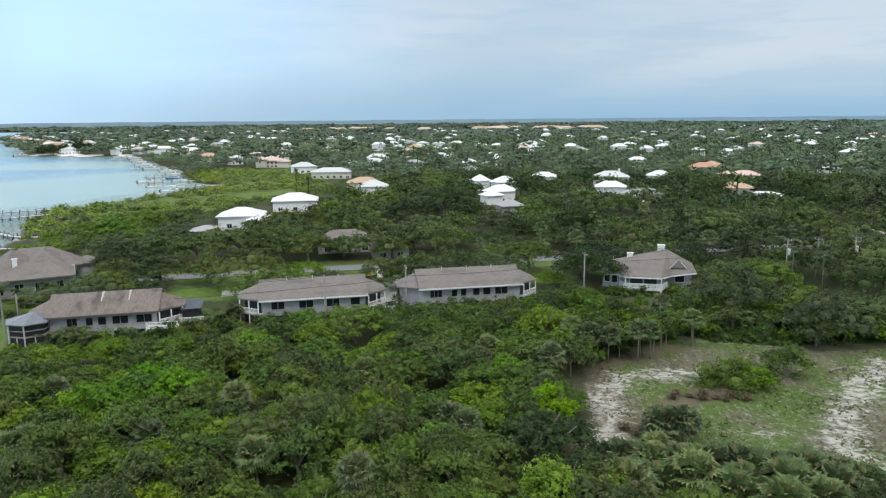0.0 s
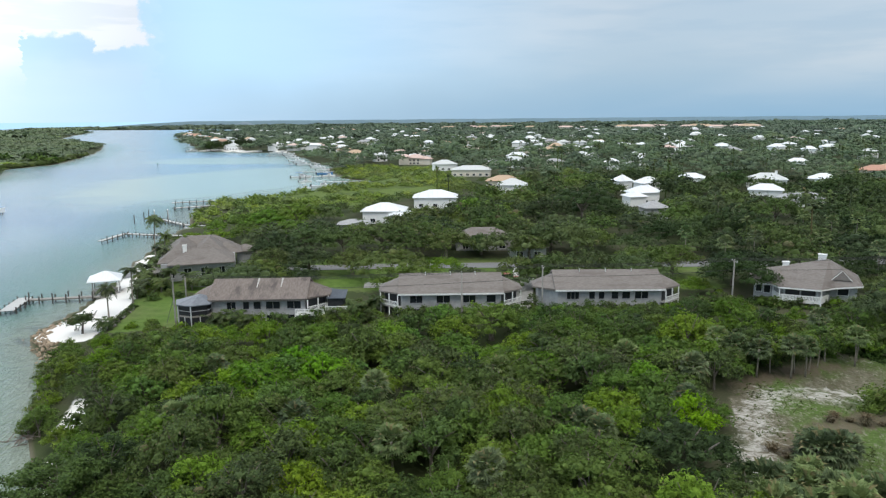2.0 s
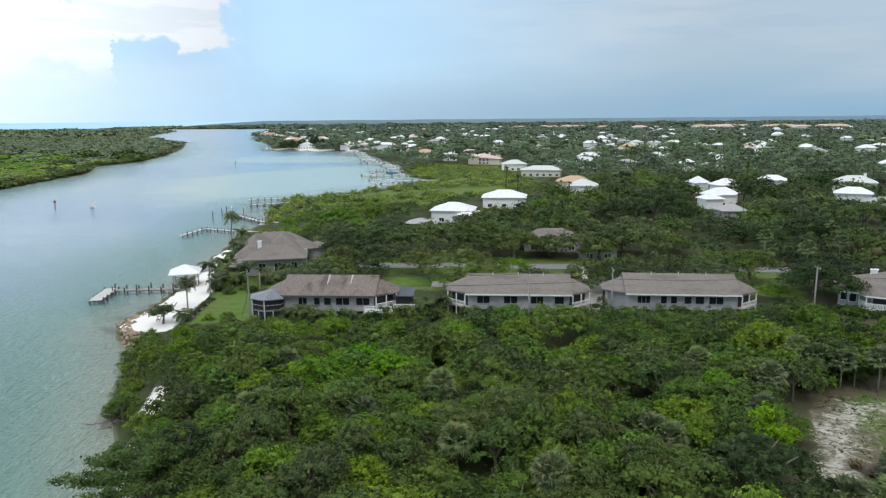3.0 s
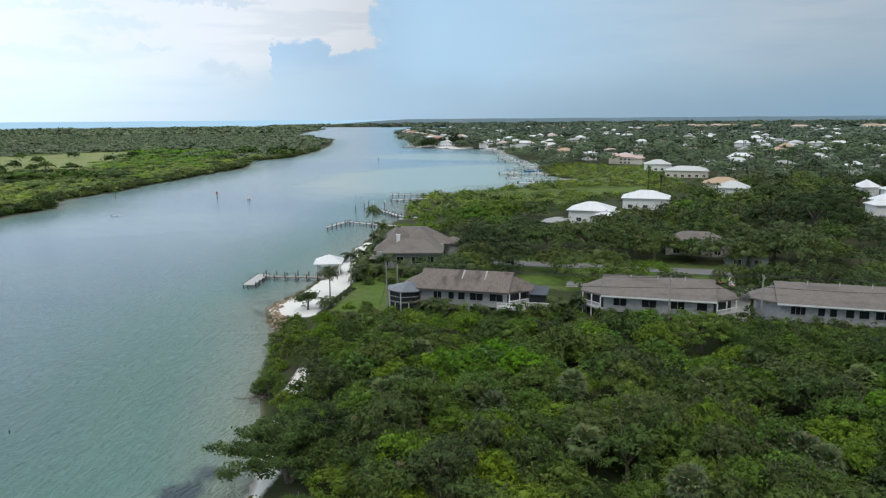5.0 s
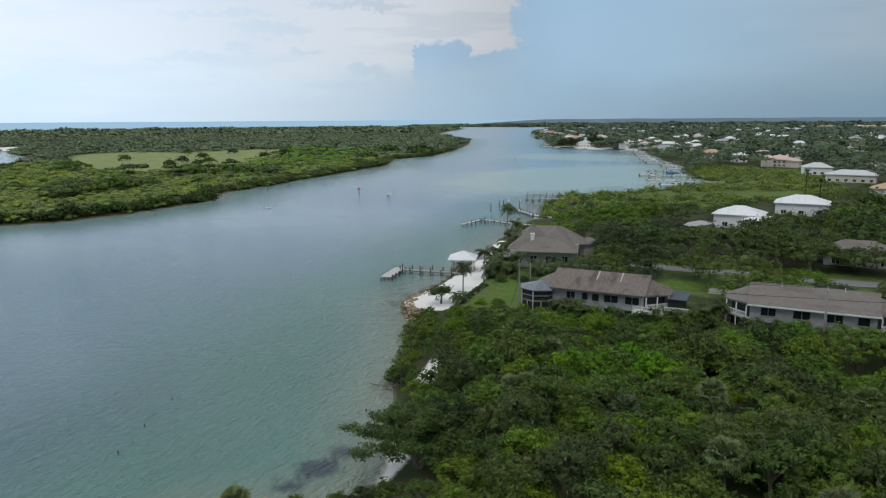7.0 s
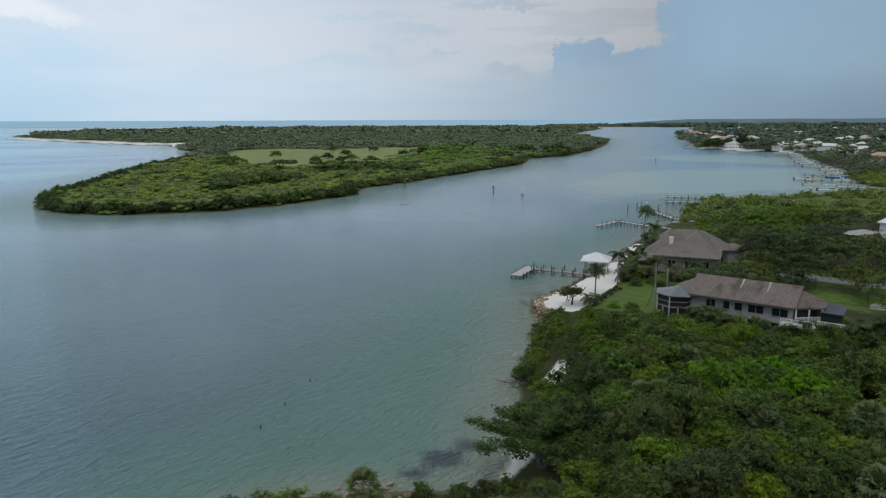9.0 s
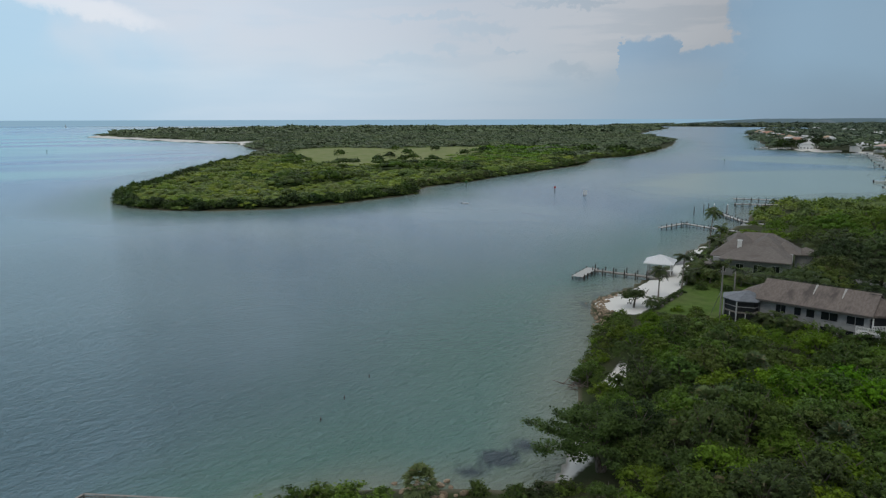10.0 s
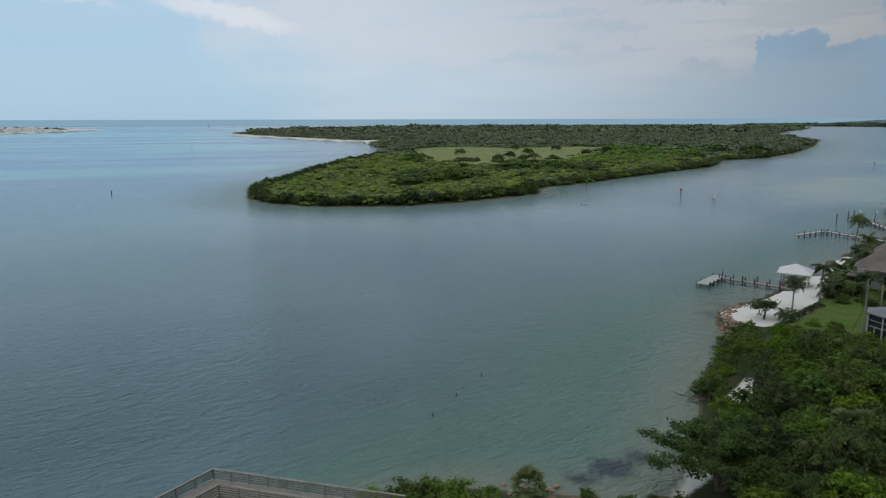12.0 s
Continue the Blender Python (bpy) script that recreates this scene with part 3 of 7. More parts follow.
    for key, values in paints.items():
        me.attributes.new(key, "FLOAT", "POINT").data.foreach_set("value", values.astype(np.float32))
    tagged(new("ground", me), "sandy coastal ground with grass and bare tracks", "ground", kind="structure")


def track(x, y, path, width):
    best = np.full(x.shape, 1e9)
    for (ax, ay), (bx, by) in zip(path, path[1:]):
        dx, dy = bx - ax, by - ay
        s = np.clip(((x - ax) * dx + (y - ay) * dy) / (dx * dx + dy * dy), 0, 1)
        best = np.minimum(best, np.hypot(x - ax - s * dx, y - ay - s * dy))
    return np.clip(1.15 - best / width, 0, 1)


def build_water():
    x, y, Q = polar(24, 4950, 120, 0.8)
    d = -shore(x, y)
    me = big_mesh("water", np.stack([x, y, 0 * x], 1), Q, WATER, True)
    bay = np.clip(1.15 - np.hypot((x + 205) / 115, (y - 410) / 170), 0, 1) * 1.3
    bay = np.maximum(bay, np.clip(1 - np.hypot((x + 330) / 170, (y - 620) / 130), 0, 1))
    weed = np.clip(1.25 - np.hypot((x + 54.6 + (y - 44.5) * 0.08) / 1.9, (y - 44.5) / 7.5), 0, 1)
    weed = np.maximum(weed, np.clip(1.1 - np.abs(edge_distance(x, y, MAINLAND) + 1.5) / 2.2, 0, 1) * 0.55 * ((y > 96) & (y < 116) & (x > -105)))
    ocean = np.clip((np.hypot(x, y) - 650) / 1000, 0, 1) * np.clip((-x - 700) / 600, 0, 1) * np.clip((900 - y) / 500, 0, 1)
    channel = np.clip((45 - y) / 50, 0, 1) * np.clip((150 - np.hypot(x, y)) / 60, 0, 1) * np.clip((d - 4) / 22, 0, 1)
    flats = np.clip((-x - 260) / 420, 0, 1) * np.clip((330 - y - (x + 260) * 0.12) / 260, 0, 1) * np.clip(d / 60, 0, 1) * (y < 700)
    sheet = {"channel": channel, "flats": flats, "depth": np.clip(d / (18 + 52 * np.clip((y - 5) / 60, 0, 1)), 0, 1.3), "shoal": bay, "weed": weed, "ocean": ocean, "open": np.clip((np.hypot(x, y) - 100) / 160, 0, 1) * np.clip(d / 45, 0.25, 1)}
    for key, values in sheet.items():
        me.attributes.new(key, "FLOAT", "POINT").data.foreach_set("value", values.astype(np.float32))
    tagged(new("water", me), "grey-green estuary water with small ripples", "water", kind="structure")


def backdrop(name, a0, a1, top, material, label, radius=4890):
    """A strip of far distance that closes the horizon between two bearings."""
    s = Shape()
    n = 90
    for k in range(n + 1):
        w = radians(a0 + (a1 - a0) * k / n)
        crest = top - 41 * max(0.0, (math.degrees(w) - 29) / 9) ** 2 * (top > 37)
        s.v += [(-math.sin(w) * radius, math.cos(w) * radius, -3), (-math.sin(w) * radius, math.cos(w) * radius, crest + 1.2 * math.sin(k * 1.7) * (top > 37))]
    s.f = [[2 * k, 2 * k + 1, 2 * k + 3, 2 * k + 2] for k in range(n)]
    tagged(new(name, s.mesh(name, material)), label, "backdrop", kind="structure")


build_ground()
build_water()
# the blue-grey of this strip is painted-in haze, not the woods' own colour
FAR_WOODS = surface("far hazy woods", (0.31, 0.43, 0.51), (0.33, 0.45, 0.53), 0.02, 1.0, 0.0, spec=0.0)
# this strip emits its own light, so the horizon sea stays bright
FAR_SEA_GLOW = bpy.data.materials.new("glowing far sea strip")
FAR_SEA_GLOW.use_nodes = True
far = Nodes(FAR_SEA_GLOW.node_tree)
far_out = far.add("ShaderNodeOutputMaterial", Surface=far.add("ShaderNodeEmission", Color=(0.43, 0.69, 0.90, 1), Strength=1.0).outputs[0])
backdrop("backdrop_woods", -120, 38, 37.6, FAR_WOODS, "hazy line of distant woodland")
backdrop("backdrop_sea", 31.5, 240, 36.6, FAR_SEA_GLOW, "glowing strip for the distant sea at the horizon", 4920)


# ---- trees ----
rng = np.random.default_rng(7)


def crown(seed, radius, base, top, leaves, leaf, lobes=9, flat=0.75, per=12, inner=0.74, fill=0.8):
    """Corners and faces of a crown: leafy boughs, and on them loose sprays of leaves that fan outwards."""
    g = np.random.default_rng(seed)
    big = lobes < 8
    a = g.uniform(0, 0.9, lobes) + np.arange(lobes) * 2.4
    rad = radius * np.sqrt((np.arange(lobes) + 0.2) / lobes) * (0.74 if big else 0.86)
    lr = radius * (g.uniform(0.28, 0.50, lobes) if big else g.uniform(0.62, 1.25, lobes) / math.sqrt(lobes) * 1.12)
    c = np.stack([np.cos(a) * rad, np.sin(a) * rad, base + (top - base) * (1 - 0.65 * (rad / radius) ** 2) * g.uniform(fill, 1.0, lobes) - lr * flat], 1)
    squash = np.array([1, 1, flat])

    def turned(v):
        return v / (np.linalg.norm(v, axis=1)[:, None] + 1e-9)

    n = int(leaves * 2)
    sprigs = max(n // per, 1)
    pick = g.choice(lobes, sprigs, p=lr ** 2 / (lr ** 2).sum())
    dr = g.normal(size=(sprigs, 3))
    dr[:, 2] = np.abs(dr[:, 2]) * 1.05 - 0.30
    dr = turned(dr)
    jut = g.uniform(0.78, 1.22, sprigs) + 0.12 * np.sin(dr[:, 0] * 7 + pick) * np.sin(dr[:, 1] * 8 + pick * 2)
    sp = c[pick] + dr * (lr[pick] * jut)[:, None] * squash
    lean = turned(dr * 0.6 + np.array([0, 0, 0.8]) + g.normal(size=(sprigs, 3)) * 0.30)
    own = np.repeat(np.arange(sprigs), per)
    n = len(own)
    axis = lean[own]
    # every spray runs out along its own twig, and its leaves stand off to both sides and droop at the tip
    twig = turned(dr * np.array([1, 1, 0.35]) + g.normal(size=(sprigs, 3)) * 0.45)[own]
    side = turned(np.cross(axis, twig))
    out = g.uniform(-1.0, 1.6, n) * leaf * 1.5 * (1 if per > 1 else 0)
    off = g.normal(size=n) * leaf * 0.85 * (1 if per > 1 else 0)
    p = sp[own] + twig * out[:, None] + side * off[:, None] - axis * (np.maximum(out, 0) ** 2 / (leaf * 5.0))[:, None]
    v = turned(axis + g.normal(size=(n, 3)) * (0.42 if per > 1 else 0.34))
    t = turned(twig * 0.5 + side * np.sign(off + 1e-9)[:, None] * 0.9 + g.normal(size=(n, 3)) * 0.45)
    t = turned(t - v * (t * v).sum(1)[:, None])
    b = np.cross(v, t)
    s = leaf * 0.88 * g.uniform(0.55, 1.3, n)[:, None]
    V = np.stack([p - t * s * 0.55 - b * s * 0.36, p - t * s * 0.40 + b * s * 0.40, p + t * s * 0.80 - np.array([0, 0, 0.14]) * s], 1).reshape(-1, 3)
    F = np.arange(len(V)).reshape(-1, 3)
    if not inner:
        return V, F
    # the dense inner foliage of each bough
    m = 7 if per > 1 else 5
    ring = np.arange(m) * 2 * np.pi / m
    unit = np.concatenate([np.stack([np.cos(ring + k * 0.45) * math.cos(e), np.sin(ring + k * 0.45) * math.cos(e), np.full(m, math.sin(e))], 1) for k, e in enumerate((-0.35, 0.35, 0.95))] + [np.array([[0, 0, 1.0]])])
    tri = [(r * m + k, r * m + (k + 1) % m, (r + 1) * m + k) for r in range(2) for k in range(m)] + [(r * m + (k + 1) % m, (r + 1) * m + (k + 1) % m, (r + 1) * m + k) for r in range(2) for k in range(m)] + [(2 * m + k, 2 * m + (k + 1) % m, 3 * m) for k in range(m)]
    body = unit[None] * (lr * inner)[:, None, None] * squash * g.uniform(0.84, 1.14, (lobes, len(unit), 1)) + c[:, None]
    F2 = np.array(tri)[None] + np.arange(lobes)[:, None, None] * len(unit) + len(V)
    return np.concatenate([V, body.reshape(-1, 3)]), np.concatenate([F, F2.reshape(-1, 3)])


def trunk_shape(seed, height_, radius, spread, limbs=5):
    g = random.Random(seed)
    s = Shape()
    fork = height_ * 0.42
    s.tube([(0, 0, -0.4), (g.uniform(-.1, .1), g.uniform(-.1, .1), fork * 0.5), (g.uniform(-.2, .2), g.uniform(-.2, .2), fork)], [radius * 1.35, radius, radius * 0.8], 7)
    for k in range(limbs):
        w = k * 2 * math.pi / limbs + g.uniform(-0.4, 0.4)
        r = spread * g.uniform(0.45, 0.8)
        s.tube([(0, 0, fork * g.uniform(0.7, 0.98)), (math.cos(w) * r * 0.5, math.sin(w) * r * 0.5, height_ * g.uniform(0.55, 0.66)), (math.cos(w) * r, math.sin(w) * r, height_ * g.uniform(0.75, 0.9))], [radius * 0.6, radius * 0.4, radius * 0.15], 5)
    return s


def scatter(x0, x1, y0, y1, step, seed, jitter=0.42):
    g = np.random.default_rng(seed)
    X, Y = np.meshgrid(np.arange(x0, x1, step), np.arange(y0, y1, step))
    X, Y = X.ravel() + g.uniform(-jitter, jitter, X.size) * step, Y.ravel() + g.uniform(-jitter, jitter, X.size) * step
    return X, Y


def bearing(x, y):
    return np.degrees(np.arctan2(-x, y))


def joined(name, spots, kinds, material, label, category):
    """Many crowns in one mesh: spots of x, y, z, size, height and kind."""
    Vs, Qs, tones, base = [], [], [], 0
    for k, (V, Q) in enumerate(kinds):
        S = spots[spots[:, 5].astype(int) == k]
        if not len(S):
            continue
        w = rng.uniform(0, 2 * np.pi, len(S))
        c, s = np.cos(w)[:, None], np.sin(w)[:, None]
        X = (V[None, :, 0] * c - V[None, :, 1] * s) * S[:, 3:4] + S[:, 0:1]
        Y = (V[None, :, 0] * s + V[None, :, 1] * c) * S[:, 3:4] + S[:, 1:2]
        Z = V[None, :, 2] * S[:, 4:5] + S[:, 2:3]
        off = base + np.arange(len(S))[:, None, None] * len(V)
        tones.append(np.repeat(rng.random(len(S)), len(V)))
        Vs.append(np.stack([X, Y, Z], -1).reshape(-1, 3))
        Qs.append((Q[None] + off).reshape(-1, 3))
        base += len(S) * len(V)
    me = big_mesh(name, np.concatenate(Vs), np.concatenate(Qs), material, True)
    me.attributes.new("tone", "FLOAT", "POINT").data.foreach_set("value", np.concatenate(tones).astype(np.float32))
    ob = new(name, me)
    return tagged(ob, label, category, kind="stuff")


# plots kept free of trees: x, y, radius
FREE = []


def free_of_plots(x, y):
    ok = np.ones(x.shape, bool)
    for px, py, r in FREE:
        ok &= np.hypot(x - px, y - py) > r
    return ok


# ---- houses ----
def window(parent, x0, x1, z0, z1, y, at, glass=GLASS, bars=1, trim=WHITE_PAINT):
    """A framed window on a wall that faces -y of the matrix at."""
    w = part("window", Shape().box(x0, y - 0.05, z0, x1, y + 0.05, z1, at), glass, parent)
    f = Shape()
    t = 0.09
    f.box(x0 - t, y - 0.10, z1, x1 + t, y + 0.02, z1 + t, at).box(x0 - t, y - 0.14, z0 - t, x1 + t, y + 0.02, z0, at)
    f.box(x0 - t, y - 0.10, z0, x0, y + 0.02, z1, at).box(x1, y - 0.10, z0, x1 + t, y + 0.02, z1, at)
    for k in range(bars):
        c = x0 + (x1 - x0) * (k + 1) / (bars + 1)
        f.box(c - 0.04, y - 0.09, z0, c + 0.04, y + 0.01, z1, at)
    part("window_frame", f, trim, w)
    return w


def hip_roof(L, W, z, rise, over=0.7, ridge=None, thick=0.22):
    """A hipped roof on a block L by W centred on the origin, eaves at z."""
    a, b = L / 2 + over, W / 2 + over
    if W > L and ridge is None:
        s = hip_roof(W, L, z, rise, over, None, thick)
        s.v = [(-y, x, q) for x, y, q in s.v]
        return s
    r = max(L / 2 - W / 2, 0.02 * L) if ridge is None else ridge
    p = [(-a, -b, z), (a, -b, z), (a, b, z), (-a, b, z), (-r, 0, z + rise), (r, 0, z + rise)]
    p += [(q[0], q[1], z - thick) for q in p[:4]]
    return Shape().poly(p, (0, 1, 5, 4), (1, 2, 5), (2, 3, 4, 5), (3, 0, 4), (6, 7, 1, 0), (7, 8, 2, 1), (8, 9, 3, 2), (9, 6, 0, 3), (9, 8, 7, 6))


def house(x, y, turn, L, W, walls, rise, roof, wall, label, wings=(), windows=4, chimney=False, storeys=1, free=None, group="houses among the trees", front=1.2):
    """A detached house with hipped roofs; wings are dx, dy, L, W, walls, rise."""
    z = ground_at(x, y)
    h = thing("house", pose(x, y, z, 0, 0, turn), label, "house", group)
    part("wall", Shape().box(-L / 2, -W / 2, -0.4, L / 2, W / 2, walls), wall, h)
    r = part("roof", hip_roof(L, W, walls, rise), roof, h)
    for dx, dy, l, w, hh, rr in wings:
        s = Shape().box(dx - l / 2, dy - w / 2, -0.4, dx + l / 2, dy + w / 2, hh)
        part("wall", s, wall, h)
        s = hip_roof(l, w, hh, rr)
        s.v = [(a + dx, b + dy, c) for a, b, c in s.v]
        part("roof", s, roof, h)
    if chimney:
        part("chimney", Shape().box(L * 0.2, -0.5, walls + rise * 0.4, L * 0.2 + 1.2, 0.5, walls + rise + 0.9).box(L * 0.2 - 0.1, -0.6, walls + rise + 0.9, L * 0.2 + 1.3, 0.6, walls + rise + 1.05), WHITE_PAINT, r)
    face = Matrix.Identity(4)
    for s in range(storeys):
        z0 = 0.55 + s * (walls - 0.5) / storeys
        for k in range(windows):
            c = -L / 2 + L * (k + 0.5) / windows
            window(h, c - 0.8, c + 0.8, z0, z0 + 1.25, -W / 2, face)
    rr = max(L, W) / 2 + 4 if free is None else free
    q = math.hypot(x, y)
    FREE.append((x, y, rr))
    FREE.append((x - x / q * rr * front, y - y / q * rr * front, rr * 0.85))
    return h


def condo(u0, v0, turn, L, label, shingles=SHINGLE, D=11.0, left=True, right=True, ground=1.8, first=None, trim=WHITE_PAINT, pipes=3):
    """A long two-storey apartment house with splayed ends. Its origin is the front eave's first corner."""
    m = pose(u0, v0, ground, 0, 0, turn)
    h = thing("apartment_building", m, label, "building", "row of apartment buildings")
    E, R, o, c = 4.5, 7.1, 0.9, 4.0  # eaves, ridge, overhang, length of the splayed end
    low = R - 0.45
    ring = [(0, 0), (L, 0), (L + c, 3.4), (L + c, D - 3.4), (L, D), (0, D), (-c, D - 3.4), (-c, 3.4)]
    # main slopes, a little above the end hips
    s = Shape()
    s.poly([(-0.3, 0, E), (L + 0.3, 0, E), (L + 0.3, D / 2, R), (-0.3, D / 2, R), (L + 0.3, D, E), (-0.3, D, E)] + [(-0.3, 0, E - 0.3), (L + 0.3, 0, E - 0.3), (L + 0.3, D / 2, R - 0.3), (-0.3, D / 2, R - 0.3), (L + 0.3, D, E - 0.3), (-0.3, D, E - 0.3)],
           (0, 1, 2, 3), (3, 2, 4, 5), (6, 7, 1, 0), (10, 11, 5, 4), (7, 6, 9, 8), (8, 9, 11, 10), (1, 7, 8, 2), (2, 8, 10, 4), (0, 3, 9, 6), (3, 5, 11, 9))
    roof = part("roof", s, shingles, h)
    for side in (0, 1):
        x = (lambda v: L - v) if side else (lambda v: v)
        e = Shape()
        pts = [(x(0.35), 0.25, E + 0.02), (x(-c), 3.4, E - 0.1), (x(-c), D - 3.4, E - 0.1), (x(0.35), D - 0.25, E + 0.02), (x(0.35), D / 2, low)]
        pts += [(a, b, E - 0.35) for a, b, _ in pts[:4]]
        faces = [(0, 4, 1), (1, 4, 2), (2, 4, 3), (0, 1, 6, 5), (1, 2, 7, 6), (2, 3, 8, 7), (5, 6, 7, 8)]
        e.poly(pts, *[f if not side else tuple(reversed(f)) for f in faces])
        part("roof_end", e, shingles, roof)
    # fascia boards: pale, but the first house's dark one paints its eave shade
    f = Shape().box(-0.3, -0.06, E - 0.32, L + 0.3, -0.005, E - 0.04)
    part("fascia", f, trim, roof)
    for k in range(pipes):
        cx = L * (0.25 + 0.25 * k)
        part("vent_pipe", Shape().tube([(cx, D / 2 - 0.6, R - 0.5), (cx, D / 2 - 0.6, R + 0.35)], [0.09, 0.09], 8), PALE_GREY, roof)
    inner = [(0.3, o), (L - 0.3, o), (L + c - 1.0, 3.9), (L + c - 1.0, D - 3.9), (L - 0.3, D - o), (0.3, D - o), (-c + 1.0, D - 3.9), (-c + 1.0, 3.9)]
    part("wall", Shape().prism(inner, -0.4, E - 0.33), GREY_WALL, h)
    I = Matrix.Identity(4)
    spots = first or [(0.08, 1.9, 1), (0.26, 1.3, 0), (0.38, 1.4, 0), (0.56, 2.5, 1), (0.78, 2.3, 1)]
    for u, w, bars in spots:
        window(h, L * u, L * u + w, 2.55, 3.85, o - 0.02, I, bars=bars, trim=FRAME)
        window(h, L * u, L * u + w, 0.3, 1.4, o - 0.02, I, bars=bars, trim=FRAME)
    # corner posts and splayed ends: dark screens behind a white balustrade
    for side, on in ((0, left), (1, right)):
        if not on:
            continue
        a = Vector((L - 0.3, o, 0)) if side else Vector((-c + 1.0, 3.9, 0))
        b = Vector((L + c - 1.0, 3.9, 0)) if side else Vector((0.3, o, 0))
        d = (b - a)
        q = Matrix.Translation(a) @ Matrix.Rotation(math.atan2(d.y, d.x), 4, "Z")
        n = d.length
        balcony = part("balcony", Shape().box(-0.2, -1.1, 1.75, n + 0.2, 0, 2.0, q), CONCRETE, h)
        part("screen", Shape().box(0.2, -0.10, 2.0, n - 0.2, -0.03, 4.05, q), SCREEN, balcony)
        part("screen", Shape().box(0.2, -0.10, -0.2, n - 0.2, -0.03, 1.7, q), SCREEN, balcony)
        rail = Shape().box(-0.2, -1.12, 2.85, n + 0.2, -1.02, 2.97, q).box(-0.2, -1.1, 2.1, n + 0.2, -1.04, 2.17, q)
        k = 0.0
        while k < n:
            rail.box(k, -1.09, 2.0, k + 0.09, -1.05, 2.9, q)
            k += 0.24
        part("railing", rail, WHITE_PAINT, balcony)
        for k in (0.0, n / 2, n):
            part("post", Shape().box(k - 0.08, -1.08, -0.4, k + 0.08, -0.92, E - 0.33, q), WHITE_PAINT, balcony)
    return h


def build_condos():
    one = condo(-64.0, 108.4, 13.2, 16.8, "long apartment house with streaked taupe shingle roof", SHINGLE_OLD, left=False, first=[(0.17, 1.5, 1), (0.34, 1.0, 0), (0.45, 1.2, 0), (0.58, 2.4, 1), (0.80, 2.4, 1)], trim=EAVE_SHADE_WOOD, pipes=0)
    # pale flashing strips down from the ridge
    for u in (7.6, 11.9):
        part("flashing", Shape().poly([(u, 5.45, 7.13), (u + 0.35, 5.45, 7.13), (u + 0.25, 3.0, 5.97), (u + 0.1, 3.0, 5.97), (u, 5.45, 7.09), (u + 0.35, 5.45, 7.09), (u + 0.25, 3.0, 5.93), (u + 0.1, 3.0, 5.93)], (3, 2, 1, 0), (4, 5, 6, 7), (0, 1, 5, 4), (1, 2, 6, 5), (2, 3, 7, 6), (3, 0, 4, 7)), CONCRETE, one, "pale stained roof flashing")
    # screened two-storey porch with a metal roof at the waterside end
    ring = [(0.1, -0.9), (0.4, 3.2), (-3.6, 4.2), (-6.2, 2.2), (-5.2, -0.9), (-2.6, -2.1)]
    porch = part("porch", Shape().prism(list(reversed([(x * 0.98, y * 0.98 + 0.02) for x, y in ring])), 1.85, 2.1), WOOD, one, "screened two-storey timber porch")
    for z0, z1 in ((-0.3, 1.85), (2.1, 4.1)):
        part("screen", Shape().prism(list(reversed([(-3.5 + (x + 3.5) * 0.92, 1 + (y - 1) * 0.92) for x, y in ring])), z0, z1), SCREEN, porch)
    for x, y in ring[1:]:
        part("post", Shape().box(x - 0.09, y - 0.09, -0.4, x + 0.09, y + 0.09, 4.1), PALE_GREY, porch)
    for (ax, ay), (bx, by) in zip(ring, ring[1:] + ring[:1]):
        q = Matrix.Translation((ax, ay, 0)) @ Matrix.Rotation(math.atan2(by - ay, bx - ax), 4, "Z")
        n = math.hypot(bx - ax, by - ay)
        part("rail", Shape().box(0, -0.04, 2.95, n, 0.04, 3.05, q), FRAME, porch)
    for dx, dy in ((-1.25, -1.5), (-3.9, -1.5), (-5.7, 0.65)):
        part("post", Shape().box(dx - 0.07, dy - 0.07, -0.4, dx + 0.07, dy + 0.07, 1.85), PALE_GREY, porch)
    top = Shape()
    eave = [(-3.4 + (x + 3.4) * 1.1, 1 + (y - 1) * 1.1, 4.1 + 0.0 * x) for x, y in ring]
    top.poly(eave + [(-2.0, 1.6, 5.3)] + [(x, y, z - 0.15) for x, y, z in eave], *[(((k + 1) % 6), k, 6) for k in range(6)], *[(k, (k + 1) % 6, 7 + (k + 1) % 6, 7 + k) for k in range(6)])
    part("porch_roof", top, METAL_ROOF, porch, "blue-grey metal porch roof")
    # dark screen room at the other end, with a pale deck
    room = part("screen_room", Shape().box(20.4, 2.8, -0.3, 23.2, 6.6, 3.7), SCREEN, one, "dark screened room with metal roof")
    part("room_roof", Shape().poly([(20.2, 2.4, 3.75), (23.6, 2.4, 3.75), (23.6, 7.0, 4.2), (20.2, 7.0, 4.5), (20.2, 2.4, 3.87), (23.6, 2.4, 3.87), (23.6, 7.0, 4.32), (20.2, 7.0, 4.62)], (3, 2, 1, 0), (4, 5, 6, 7), (0, 1, 5, 4), (1, 2, 6, 5), (2, 3, 7, 6), (3, 0, 4, 7)), DARK_METAL, room)
    deck = part("deck", Shape().box(15.2, -1.6, 1.75, 20.2, 0.6, 2.0).box(20.2, 0.0, 1.75, 24.2, 2.6, 2.0), WHITE_PAINT, one, "white raised timber deck with stairs")
    for k in range(4):
        x = 15.27 + k * 1.62
        part("post", Shape().box(x - 0.07, -1.6, -0.4, x + 0.07, -1.46, 3.0), WHITE_PAINT, deck)
    rail = Shape().box(20.2, 0.0, 2.9, 24.2, 0.1, 3.0).box(15.2, -1.6, 2.9, 20.2, -1.5, 3.0).box(15.2, -1.58, 2.1, 20.2, -1.52, 2.2)
